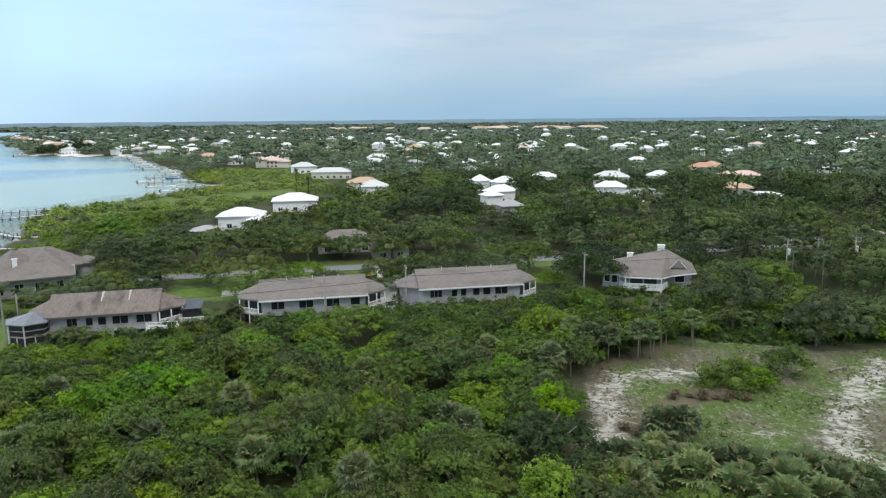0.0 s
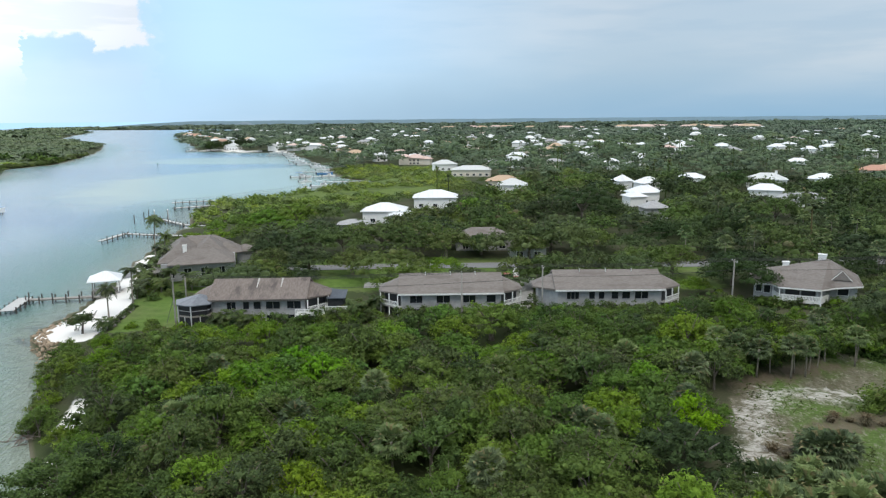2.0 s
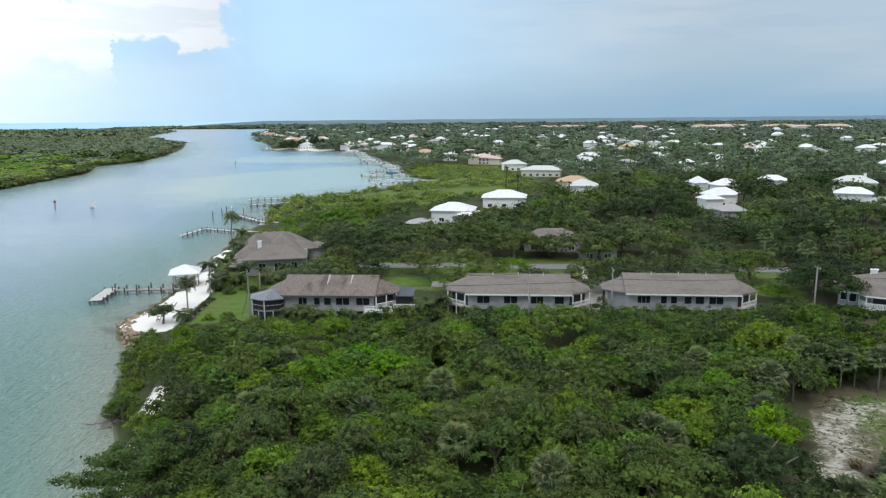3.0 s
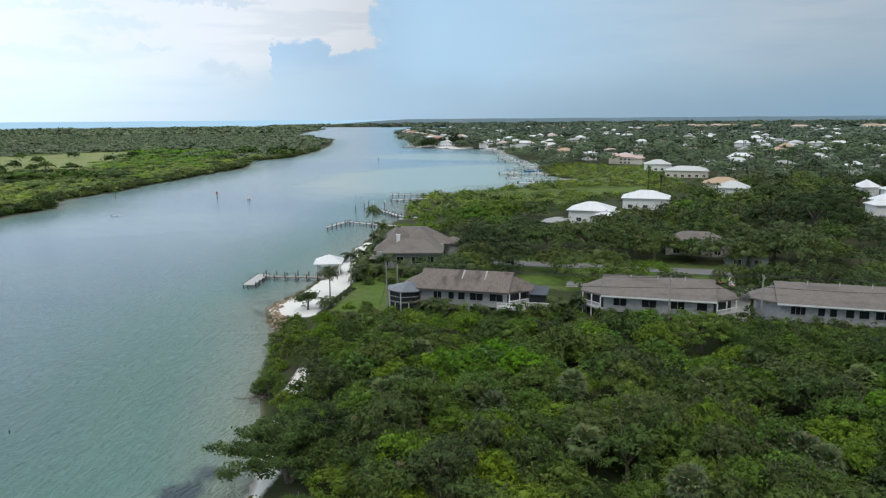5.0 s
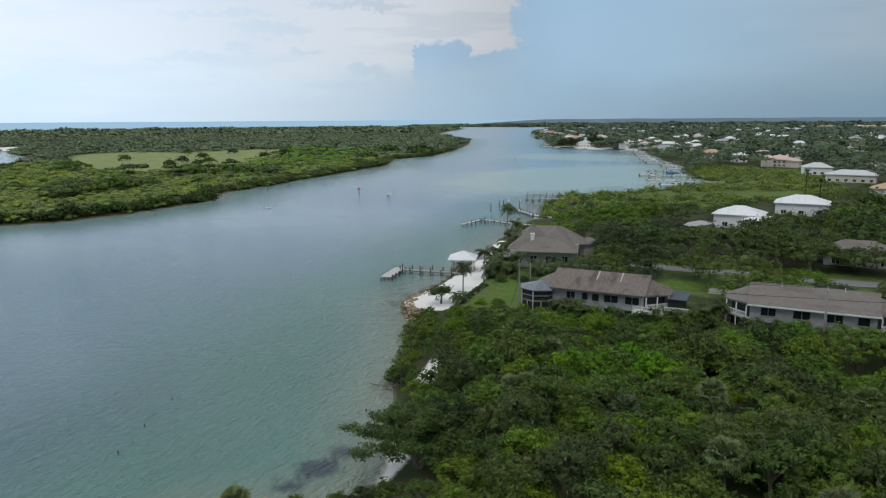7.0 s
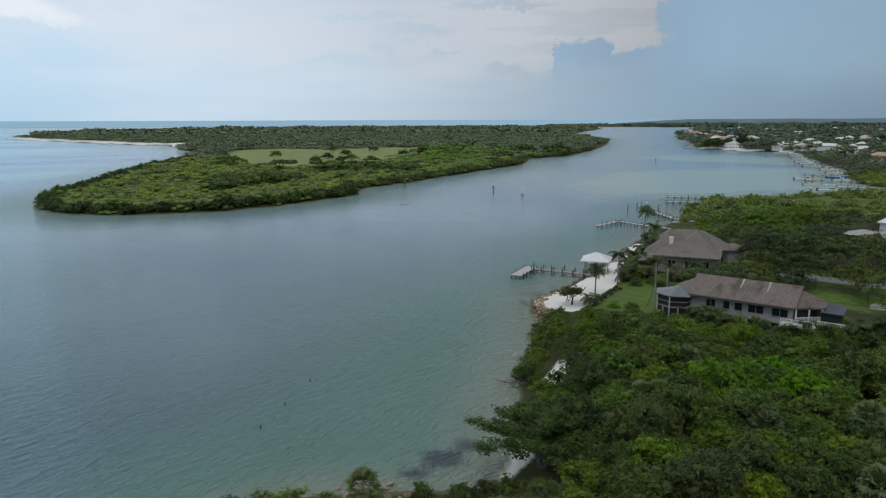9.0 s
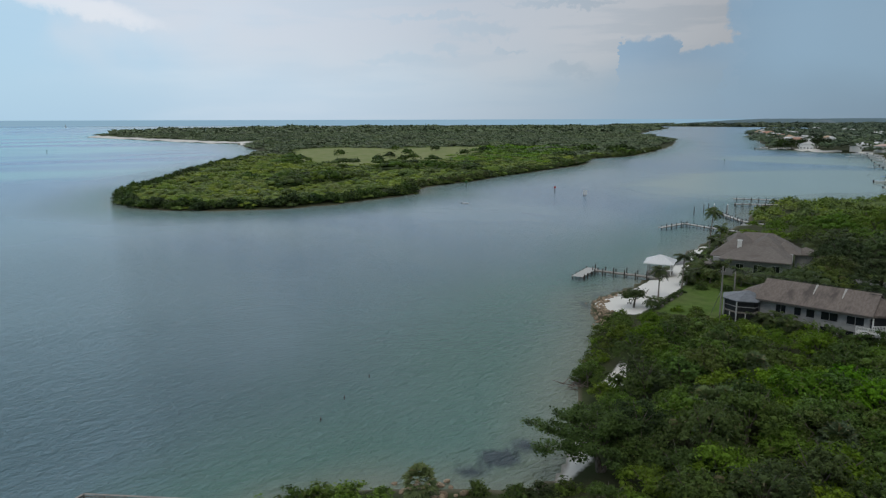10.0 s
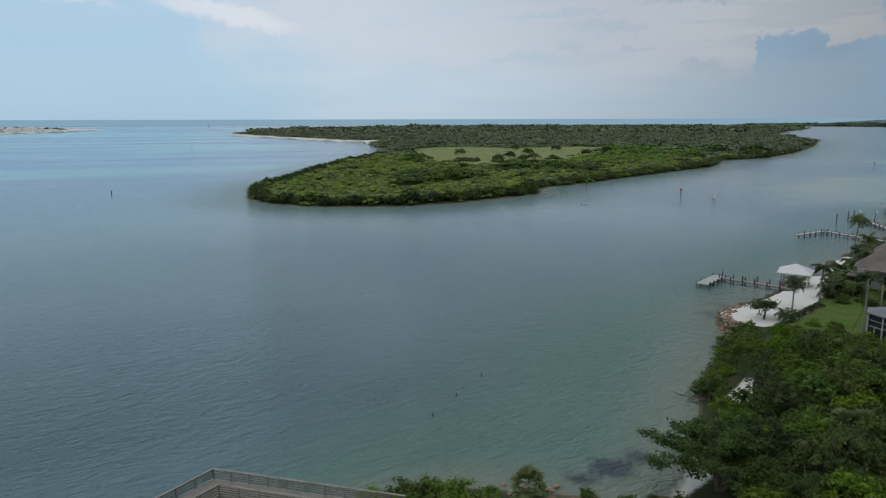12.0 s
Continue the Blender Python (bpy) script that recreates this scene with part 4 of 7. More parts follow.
    for k in range(20):
        rail.box(15.25 + k * 0.245, -1.57, 2.1, 15.33 + k * 0.245, -1.53, 2.95)
    for k in range(16):
        rail.box(20.3 + k * 0.25, 0.03, 2.0, 20.37 + k * 0.25, 0.07, 2.95)
    part("railing", rail, WHITE_PAINT, deck)
    condo(-32.0, 118.2, 12.3, 18.6, "long apartment house with a clean taupe shingle roof", first=[(0.10, 2.2, 1), (0.36, 2.4, 1), (0.62, 2.2, 1), (0.85, 1.6, 0)])
    condo(-4.2, 125.8, 11.0, 19.6, "long taupe-roofed apartment house half hidden by thicket", first=[(0.10, 2.2, 2), (0.31, 1.0, 0), (0.40, 1.0, 0), (0.52, 1.2, 0), (0.62, 1.4, 0), (0.74, 2.4, 1)], left=False)
    # the fourth one stands turned, with gablets and a white balcony on its bay
    h = thing("apartment_building", pose(42.3, 143.6, 1.3, 0, 0, -14), "taupe-roofed grey apartment house with white balcony", "building", "row of apartment buildings")
    part("wall", Shape().box(-8.4, -4.0, -0.4, 4.6, 6, 4.3), GREY_WALL, h)
    part("wall", Shape().box(4.6, -2.6, -0.4, 9.2, 6, 4.9), GREY_WALL, h)
    bay = [(-4.8, -4.0), (-3.4, -6.2), (2.6, -6.2), (4.0, -4.0)]
    part("wall", Shape().prism(bay, -0.4, 4.3), GREY_WALL, h)
    eave = [(-9.4, -4.9, 4.3), (-5.4, -5.1, 4.3), (-4.0, -7.2, 4.3), (3.0, -7.2, 4.3), (5.4, -4.2, 4.3), (10.0, -3.6, 4.9), (10.0, 7, 4.9), (-9.4, 7, 4.3)]
    s = Shape().poly(eave + [(-2.8, 1.0, 7.1), (4.4, 1.4, 8.7)] + [(x, y, z - 0.3) for x, y, z in eave],
                     (0, 1, 8), (1, 2, 8), (2, 3, 9, 8), (3, 4, 9), (4, 5, 9), (5, 6, 9), (6, 7, 8, 9), (7, 0, 8), *[((k, (k + 1) % 8, 10 + (k + 1) % 8, 10 + k)[::-1]) for k in range(8)], tuple(range(17, 9, -1)))
    roof = part("roof", s, SHINGLE, h)
    part("fascia", Shape().poly([p for x, y, z in eave for p in ((x * 1.004, y * 1.006, z + 0.02), (x * 1.004, y * 1.006, z - 0.26))], *[(2 * k, 2 * k + 1, (2 * k + 3) % 16, (2 * k + 2) % 16) for k in range(8)]), WHITE_PAINT, roof)
    for x0, x1, y0, z, top, back in ((-6.6, -2.6, -4.4, 5.0, 6.3, -0.6), (4.8, 8.2, -3.0, 5.6, 7.4, 0.6)):
        c = (x0 + x1) / 2
        part("gablet", Shape().poly([(x0, y0, z), (x1, y0, z), (c, y0 + 0.3, top), (c, back, top + 0.1), (x0, back, z), (x1, back, z)], (0, 1, 2), (1, 5, 3, 2), (0, 2, 3, 4)), SHINGLE, roof)
        part("gable_trim", Shape().poly([(x0 - 0.1, y0 - 0.06, z - 0.05), (c, y0 - 0.03, top + 0.05), (x1 + 0.1, y0 - 0.06, z - 0.05), (x1 - 0.12, y0 - 0.06, z - 0.05), (c, y0 - 0.03, top - 0.07), (x0 + 0.12, y0 - 0.06, z - 0.05)], (0, 5, 4, 1), (1, 4, 3, 2)), WHITE_PAINT, roof)
    part("chimney", Shape().box(-3.6, 0.6, 6.0, -2.4, 1.6, 7.6).box(-3.7, 0.5, 7.6, -2.3, 1.7, 7.75), WHITE_PAINT, roof)
    part("chimney", Shape().box(2.6, 1.8, 7.0, 4.0, 2.8, 9.3).box(2.5, 1.7, 9.3, 4.1, 2.9, 9.45), WHITE_PAINT, roof)
    I = Matrix.Identity(4)
    for x, w, z0, z1, y in ((-8.0, 1.0, 2.5, 3.8, -4.02), (-6.6, 1.1, 2.3, 3.8, -4.02), (-7.8, 1.6, 0.1, 1.4, -4.02), (6.0, 1.8, 2.7, 4.2, -2.62)):
        window(h, x, x + w, z0, z1, y, I, bars=0)
    balcony = part("balcony", Shape().prism([(-5.0, -4.05), (-3.9, -7.0), (3.1, -7.0), (4.4, -4.05)], 1.55, 1.85), WHITE_PAINT, h, "white timber balcony")
    for x0, x1 in ((-2.9, -0.5), (-0.2, 2.2)):
        part("screen", Shape().box(x0, -6.28, 1.9, x1, -6.21, 4.0), SCREEN, balcony)
    path = [(-5.0, -4.1), (-3.9, -6.95), (3.1, -6.95), (4.4, -4.1)]
    for k, ((ax, ay), (bx, by)) in enumerate(zip(path, path[1:])):
        n = math.hypot(bx - ax, by - ay)
        q = Matrix.Translation((ax, ay, 0)) @ Matrix.Rotation(math.atan2(by - ay, bx - ax), 4, "Z")
        r = Shape().box(0, -0.06, 2.8, n, 0.06, 2.95, q).box(0, -0.05, 2.0, n, 0.05, 2.12, q)
        u = 0.0
        while u < n:
            r.box(u, -0.04, 1.86, u + 0.16, 0.04, 2.85, q)
            u += 0.24
        part("railing", r, WHITE_PAINT, balcony)
        part("post", Shape().box(-0.1, -0.1, -0.4, 0.1, 0.1, 4.0, q), WHITE_PAINT, balcony)
        if k != 1:
            part("screen", Shape().box(0.7, 0.75, 1.9, n - 0.5, 0.82, 4.0, q), SCREEN, balcony)


def build_big_house():
    """The broad brown-roofed house on the waterfront: several overlapping hips."""
    h = thing("waterfront_house", pose(-90, 150, 1.8, 0, 0, 28) @ Matrix.Diagonal((0.86, 0.95, 1, 1)), "large waterfront house with overlapping brown shingle hip roofs", "house")
    part("wall", Shape().box(-9.0, -12, -0.4, 9.5, 13, 4.2), GREY_WALL, h)
    for dx, dy, L, W, z, rise in ((1.0, -8.0, 15.0, 9.5, 4.2, 2.7), (-4.5, -1.0, 9.0, 19.0, 4.4, 3.6), (3.0, 1.0, 9.0, 13.0, 4.3, 3.9), (0.5, 9.0, 16.0, 9.0, 4.3, 3.0), (7.5, 4.0, 6.0, 8.0, 4.2, 2.2)):
        s = hip_roof(L, W, z, rise, 0.9)
        s.v = [(a + dx, b + dy, c) for a, b, c in s.v]
        part("roof", s, SHINGLE, h)
    part("chimney", Shape().box(-3.6, -9.2, 5.0, -2.6, -8.4, 7.7).box(-3.7, -9.3, 7.7, -2.5, -8.3, 7.85), WHITE_PAINT, h)
    part("annex", Shape().box(10, 6, -0.4, 15, 11, 3.2), GREY_WALL, h)
    s = hip_roof(5, 5, 3.2, 1.4, 0.7)
    s.v = [(a + 12.5, b + 8.5, c) for a, b, c in s.v]
    part("roof", s, SHINGLE, h)
    I = Matrix.Identity(4)
    for k in range(4):
        window(h, -7.6 + k * 4.2, -5.8 + k * 4.2, 1.0, 3.0, -12.02, I, bars=1)
    W = Matrix.Rotation(-math.pi / 2, 4, "Z")
    for k in range(4):
        window(h, -10 + k * 5.2, -7.4 + k * 5.2, 0.4, 3.2, -9.02, W, bars=2)
    terrace = part("terrace", Shape().box(-13.5, -10, 1.9, -9.0, -3, 2.1), WOOD, h, "grey timber terrace with white railing")
    for x, y in ((-13.4, -9.9), (-13.4, -6.5), (-13.4, -3.1), (-9.3, -9.9)):
        part("post", Shape().box(x - 0.1, y - 0.1, -0.4, x + 0.1, y + 0.1, 3.1), WHITE_PAINT, terrace)
    part("railing", Shape().box(-13.5, -10, 2.9, -13.4, -3, 3.0).box(-13.5, -10, 2.9, -9, -9.9, 3.0).box(-13.5, -10, 2.45, -13.4, -3, 2.5), WHITE_PAINT, terrace)
    FREE.extend([(-90, 150, 17), (-84, 160, 13), (-80, 138, 9), (-96, 140, 12), (-77, 141, 6)])


FAR_HOUSES = {}


def far_house(x, y, turn, L, W, walls, rise, roof, wall, free):
    """One of the many small houses near the horizon, kept for the joined mesh."""
    m = pose(x, y, ground_at(x, y), 0, 0, turn)
    for material, s in ((wall, Shape().box(-L / 2, -W / 2, -0.4, L / 2, W / 2, walls)), (roof, hip_roof(L, W, walls, rise))):
        FAR_HOUSES.setdefault(material, Shape()).poly([Vector(p) for p in s.v], *s.f, at=m)
    FREE.append((x, y, free))
    q = math.hypot(x, y)
    FREE.append((x - x / q * free * 0.8, y - y / q * free * 0.8, free * 0.85))


def join_far_houses():
    me = bpy.data.meshes.new("far_houses")
    V, F, index = [], [], []
    for k, (material, s) in enumerate(FAR_HOUSES.items()):
        F += [[i + len(V) for i in f] for f in s.f]
        V += s.v
        index += [k] * len(s.f)
        me.materials.append(material)
    me.from_pydata(V, [], F)
    me.polygons.foreach_set("material_index", index)
    tagged(new("far_houses", me), "small white and tan roofed houses near the horizon", "houses", kind="stuff")


def build_town():
    W1 = "white two-storey house with a white metal hip roof"
    house(-68, 235, 8, 14, 11, 4.4, 2.4, WHITE_ROOF, WHITE_WALL, W1, wings=[(6, -3, 7, 9, 3.2, 1.8)], windows=2, free=11)
    house(-72, 212, 8, 9, 7, 2.8, 1.4, GREY_ROOF, GREY_WALL, "low grey-roofed outbuilding beside a white house", windows=2, free=7)
    house(-59, 279, 10, 17, 12, 4.4, 2.6, WHITE_ROOF, WHITE_WALL, W1, windows=3, free=12)
    house(-33, 334, 5, 13, 11, 4.6, 2.8, PALE_ROOF, WHITE_WALL, "white house with pale grey hip roof", windows=4, storeys=1, free=11)
    house(-69, 438, 4, 24, 13, 4.2, 2.4, PALE_ROOF, CREAM_WALL, "long pale house with a flat hip roof", windows=6, storeys=1, free=16)
    house(-131, 546, 0, 15, 11, 5.4, 2.6, PINK_ROOF, CREAM_WALL, "cream villa with pink clay tile roofs", wings=[(-8, -4, 8, 7, 6.4, 2.0), (9, -2, 8, 8, 4.6, 2.2)], windows=5, storeys=2, chimney=True, free=20)
    house(-95, 482, 20, 16, 12, 4.6, 2.8, PALE_ROOF, WHITE_WALL, "pale-roofed house beside a cream villa", windows=4, free=12)
    house(-41, 368, 2, 17, 12, 3.4, 2.6, TAN_ROOF, CREAM_WALL, "single-storey house with tan clay tile roof", windows=4, free=10)
    house(-27, 190, 12, 15, 9, 3.2, 2.6, SHINGLE, GREY_WALL, "grey-brown shingle-roofed house under oaks", windows=3, free=3.0, front=0.0)
    house(-14, 180, 12, 9, 8, 3.0, 2.2, SHINGLE, GREY_WALL, "low garage house with shingle roof", windows=2, free=3.0, front=0.0)
    house(24, 300, 25, 10, 8, 5.0, 2.6, WHITE_ROOF, WHITE_WALL, "white-roofed house with several gables", wings=[(-6, -5, 7, 7, 4.0, 2.0), (6, 6, 8, 7, 4.6, 2.6)], windows=3, free=16)
    house(31, 350, 30, 11, 8, 4.6, 2.8, WHITE_ROOF, WHITE_WALL, "white-roofed villa among palms", wings=[(-8, 10, 7, 7, 5.0, 3.0)], windows=3, free=14)
    house(25, 258, 20, 8, 7, 4.0, 2.2, GREY_ROOF, GREY_WALL, "grey-roofed house half hidden by trees", windows=2, free=10)
    house(57, 394, -12, 14, 9, 3.6, 2.4, WHITE_ROOF, WHITE_WALL, "long low white-roofed house", windows=4, free=13)
    house(91, 378, -10, 18, 12, 4.4, 3.0, PALE_ROOF, WHITE_WALL, "house with a wide pale grey hip roof", windows=5, chimney=True, free=15)
    house(77, 320, -12, 13, 8, 4.6, 2.4, WHITE_ROOF, WHITE_WALL, "white house with bright metal roof", windows=4, free=12)
    house(86, 300, -14, 16, 9, 3.4, 2.2, GREY_ROOF, WHITE_WALL, "grey-roofed wing house with white walls", wings=[(-6, -5, 6, 6, 3.0, 1.6)], windows=4, free=14)
    house(121, 390, -18, 13, 10, 4.0, 2.6, WHITE_ROOF, WHITE_WALL, "white-roofed house deep in trees", windows=3, free=12)
    house(168, 450, -20, 18, 12, 4.2, 2.8, RED_ROOF, CREAM_WALL, "cream house with reddish tile roof", windows=4, free=14)
    house(170, 394, -22, 16, 11, 3.4, 2.4, PINK_ROOF, WHITE_WALL, "pink-roofed villa with white walls", wings=[(-9, 3, 8, 8, 3.0, 2.0)], windows=3, free=13)
    house(136, 324, -22, 14, 10, 3.2, 2.4, TAN_ROOF, CREAM_WALL, "tan tile-roofed house deep in woods", windows=3, free=12)
    house(135, 292, -24, 14, 8, 3.0, 1.4, WHITE_ROOF, WHITE_WALL, "low white house standing behind palms", windows=5, free=13)
    house(240, 435, -28, 13, 10, 4.0, 2.6, WHITE_ROOF, WHITE_WALL, "small white-roofed house in woods", windows=2, free=11)
    house(117, 190, -30, 9, 8, 3.0, 1.8, GREY_ROOF, GREY_WALL, "grey shed-roofed house among palms", windows=2, free=7)
    # the town behind, smaller and smaller: white, grey and clay-tiled roofs
    g = random.Random(11)
    roofs = [(WHITE_ROOF, WHITE_WALL, "white-roofed house far off in the trees")] * 5 + [(PALE_ROOF, WHITE_WALL, "pale-roofed house far off in the trees")] * 3 + [(GREY_ROOF, CREAM_WALL, "grey-roofed house far off in the trees"), (TAN_ROOF, CREAM_WALL, "tan-roofed house far off in the trees"), (PINK_ROOF, WHITE_WALL, "pink-roofed house far off in the trees")]
    made = 0
    while made < 165:
        d = 480 * (2600 / 480) ** g.random() ** 0.9
        w = g.uniform(-33, 31)
        x, y = -math.sin(radians(w)) * d, math.cos(radians(w)) * d
        if w < -8 and d < 900 and g.random() < 0.75:
            continue
        if edge_distance(np.array([x]), np.array([y]), MAINLAND)[0] < 14 or any(math.hypot(x - a, y - b) < r + 9 for a, b, r in FREE) or edge_distance(np.array([x]), np.array([y]), MARSH)[0] > -15:
            continue
        roof, wall, label = g.choice(roofs)
        grow = 0.85 + d / 6000
        if d > 1100:
            far_house(x, y, g.uniform(-40, 40), g.uniform(10, 17) * grow, g.uniform(7, 11) * grow, g.uniform(4, 6.5) * grow, g.uniform(2, 3), roof, wall, 8 + d / 400)
            made += 1
            continue
        house(x, y, g.uniform(-40, 40), g.uniform(10, 17) * grow, g.uniform(7, 11) * grow, g.uniform(4, 6.5) * grow, g.uniform(2, 3), roof, wall, label, windows=0 if d > 900 else 2, free=8 + d / 400, front=0.5, group="houses of the far town")
        made += 1
    # further small houses towards the horizon, standing clear of the canopy
    made = 0
    while made < 150:
        d = 620 * (2500 / 620) ** g.random()
        w = g.uniform(-32, 27)
        x, y = -math.sin(radians(w)) * d, math.cos(radians(w)) * d
        if edge_distance(np.array([x]), np.array([y]), MAINLAND)[0] < 12 or any(math.hypot(x - a, y - b) < r + 5 for a, b, r in FREE):
            continue
        roof, wall, label = g.choice(roofs)
        far_house(x, y, g.uniform(-40, 40), g.uniform(9, 15) * (0.9 + d / 5000), g.uniform(7, 10), g.uniform(6.0, 8.0), g.uniform(2, 3), roof, wall, 7 + d / 500)
        made += 1
    # the village on the point across the bay
    for k in range(18):
        x, y = -455 - 30 * k + g.uniform(-8, 8), 838 + 44 * k + g.uniform(0, 26)
        roof, wall, tone = g.choice(((PINK_ROOF, WHITE_WALL, "pink"), (RED_ROOF, CREAM_WALL, "red"), (WHITE_ROOF, WHITE_WALL, "white"), (PALE_ROOF, WHITE_WALL, "pale"), (TAN_ROOF, CREAM_WALL, "tan")))
        house(x, y, g.uniform(-20, 40), g.uniform(16, 26), 12, g.uniform(5.5, 8), 3, roof, wall, tone + "-roofed waterfront house on the village point", windows=3, free=13, front=1.5, group="houses of the village point")
    # waterfront houses along the bay
    for x, y, t, L in ((-266, 748, 10, 22), (-205, 618, 15, 17), (-318, 805, 0, 28), (-378, 850, 10, 26), (-430, 815, 10, 15), (-555, 1050, 10, 22), (-240, 690, 25, 15), (-600, 1120, 20, 24), (-700, 1290, 15, 24), (-820, 1480, 15, 26), (-900, 1600, 10, 26), (-880, 1700, 10, 30)):
        roof, wall, label = g.choice(roofs)
        house(x, y, t, L, 12, 5.5, 3, roof, wall, "waterfront house with " + label.split("-")[0] + " roof standing by the bay", windows=4, storeys=1, free=13, group="houses along the bay")
    # a long row of new clay-roofed houses near the horizon
    for k in range(30):
        w = g.uniform(-13, 1.5) if k < 24 else g.uniform(3, 11)
        d = g.uniform(2150, 2500)
        x, y = -math.sin(radians(w)) * d, math.cos(radians(w)) * d
        house(x, y, g.uniform(-20, 20), g.uniform(34, 60), 18, 9, 4, TAN_ROOF if g.random() < 0.6 else PINK_ROOF, CREAM_WALL, "row house with orange clay tile roof", windows=0, free=36, group="clay-roofed houses near the horizon")
    # pale blocks on the far spit
    for k in range(84):
        w = radians(93.0 + 6.4 * (k / 83) ** 0.8 + g.uniform(-0.1, 0.1))
        d = g.uniform(2330, 2720)
        tall = g.choice((5, 7, 9, 11, 13)) * (1.0 if k > 12 else 0.55)
        house(-math.sin(w) * d, math.cos(w) * d, math.degrees(w) + g.uniform(-12, 12), g.uniform(6, 14), g.uniform(8, 12), tall, 1.8, SUNLIT_WHITE, SUNLIT_WHITE, "pale beachfront apartment block on the far spit", windows=0, free=7, group="blocks on the far spit")


build_condos()
build_big_house()
build_town()
join_far_houses()
for px, py, L, t in ((-64, 108.4, 16.8, 13.2), (-32, 118.2, 18.6, 12.3), (-4.2, 125.8, 19.6, 11)):
    for k in range(-1, 8):
        u = -4 + k * 4.2
        FREE.append((px + u * math.cos(radians(t)) - 5 * math.sin(radians(t)), py + u * math.sin(radians(t)) + 5 * math.cos(radians(t)), 8.0))
FREE.extend([(43, 146, 12), (40.5, 136.5, 8), (47.5, 137.5, 7), (38.5, 129, 5)])
FREE.append((-66, 104, 5))
# open sand below the shore tree, and the lawns along the street
# the last plot here clears the camera's view of the cove
FREE.extend([(-49.5, 38.5, 4.5), (-46.5, 42, 4.5), (-48, 46.5, 3.5), (-58.2, 66.8, 2.0)])
FREE.extend([(-26, 163, 7), (-18, 163, 7), (-11, 166, 6), (-14, 158, 6), (-38, 157, 5), (-45, 158, 5)])
# cleared plots that keep the power poles in the camera's view
FREE.extend([(72, 144, 3), (68, 137, 5), (79, 144, 3), (75, 137, 5), (87, 145, 3), (82, 137, 5)])
FREE.extend([(66, 130, 7), (71, 134, 6), (77, 136, 6), (84, 138, 6), (73, 128, 6), (80, 130, 6)])
# cleared plots from these houses towards the eye, to keep them in view
for px, py, r in ((-68, 235, 15), (-59, 279, 17), (-27, 190, 5), (-69, 438, 10), (-33, 334, 7)):
    for back in (10, 20, 30, 40):
        q = 1 - back / math.hypot(px, py)
        FREE.append((px * q, py * q, r * (1 - back / 90)))


# ---- woods ----
def blocked(x, y, pad=0.0):
    """Where no tree stands: water, lawns, clearing, beach, plots and roads."""
    bad = shore(x, y) < 0.4
    for ring, w in ((CLEARING, 1.5), (LAWN, 0.5), (BEACH, 2.0), (COVE, 0.3), (COVE_TWO, -0.6), (MARSH, 4.0), (MEADOW, 10)):
        bad |= edge_distance(x, y, ring) > -w - pad
    return bad | ~free_of_plots(x, y)


ROAD = [(-120, 146), (-70, 155), (-24, 166), (20, 174), (80, 186), (160, 205)]


def road_distance(x, y):
    best = np.full(x.shape, 1e9)
    for (ax, ay), (bx, by) in zip(ROAD, ROAD[1:]):
        dx, dy = bx - ax, by - ay
        s = np.clip(((x - ax) * dx + (y - ay) * dy) / (dx * dx + dy * dy), 0, 1)
        best = np.minimum(best, np.hypot(x - ax - s * dx, y - ay - s * dy))
    return best


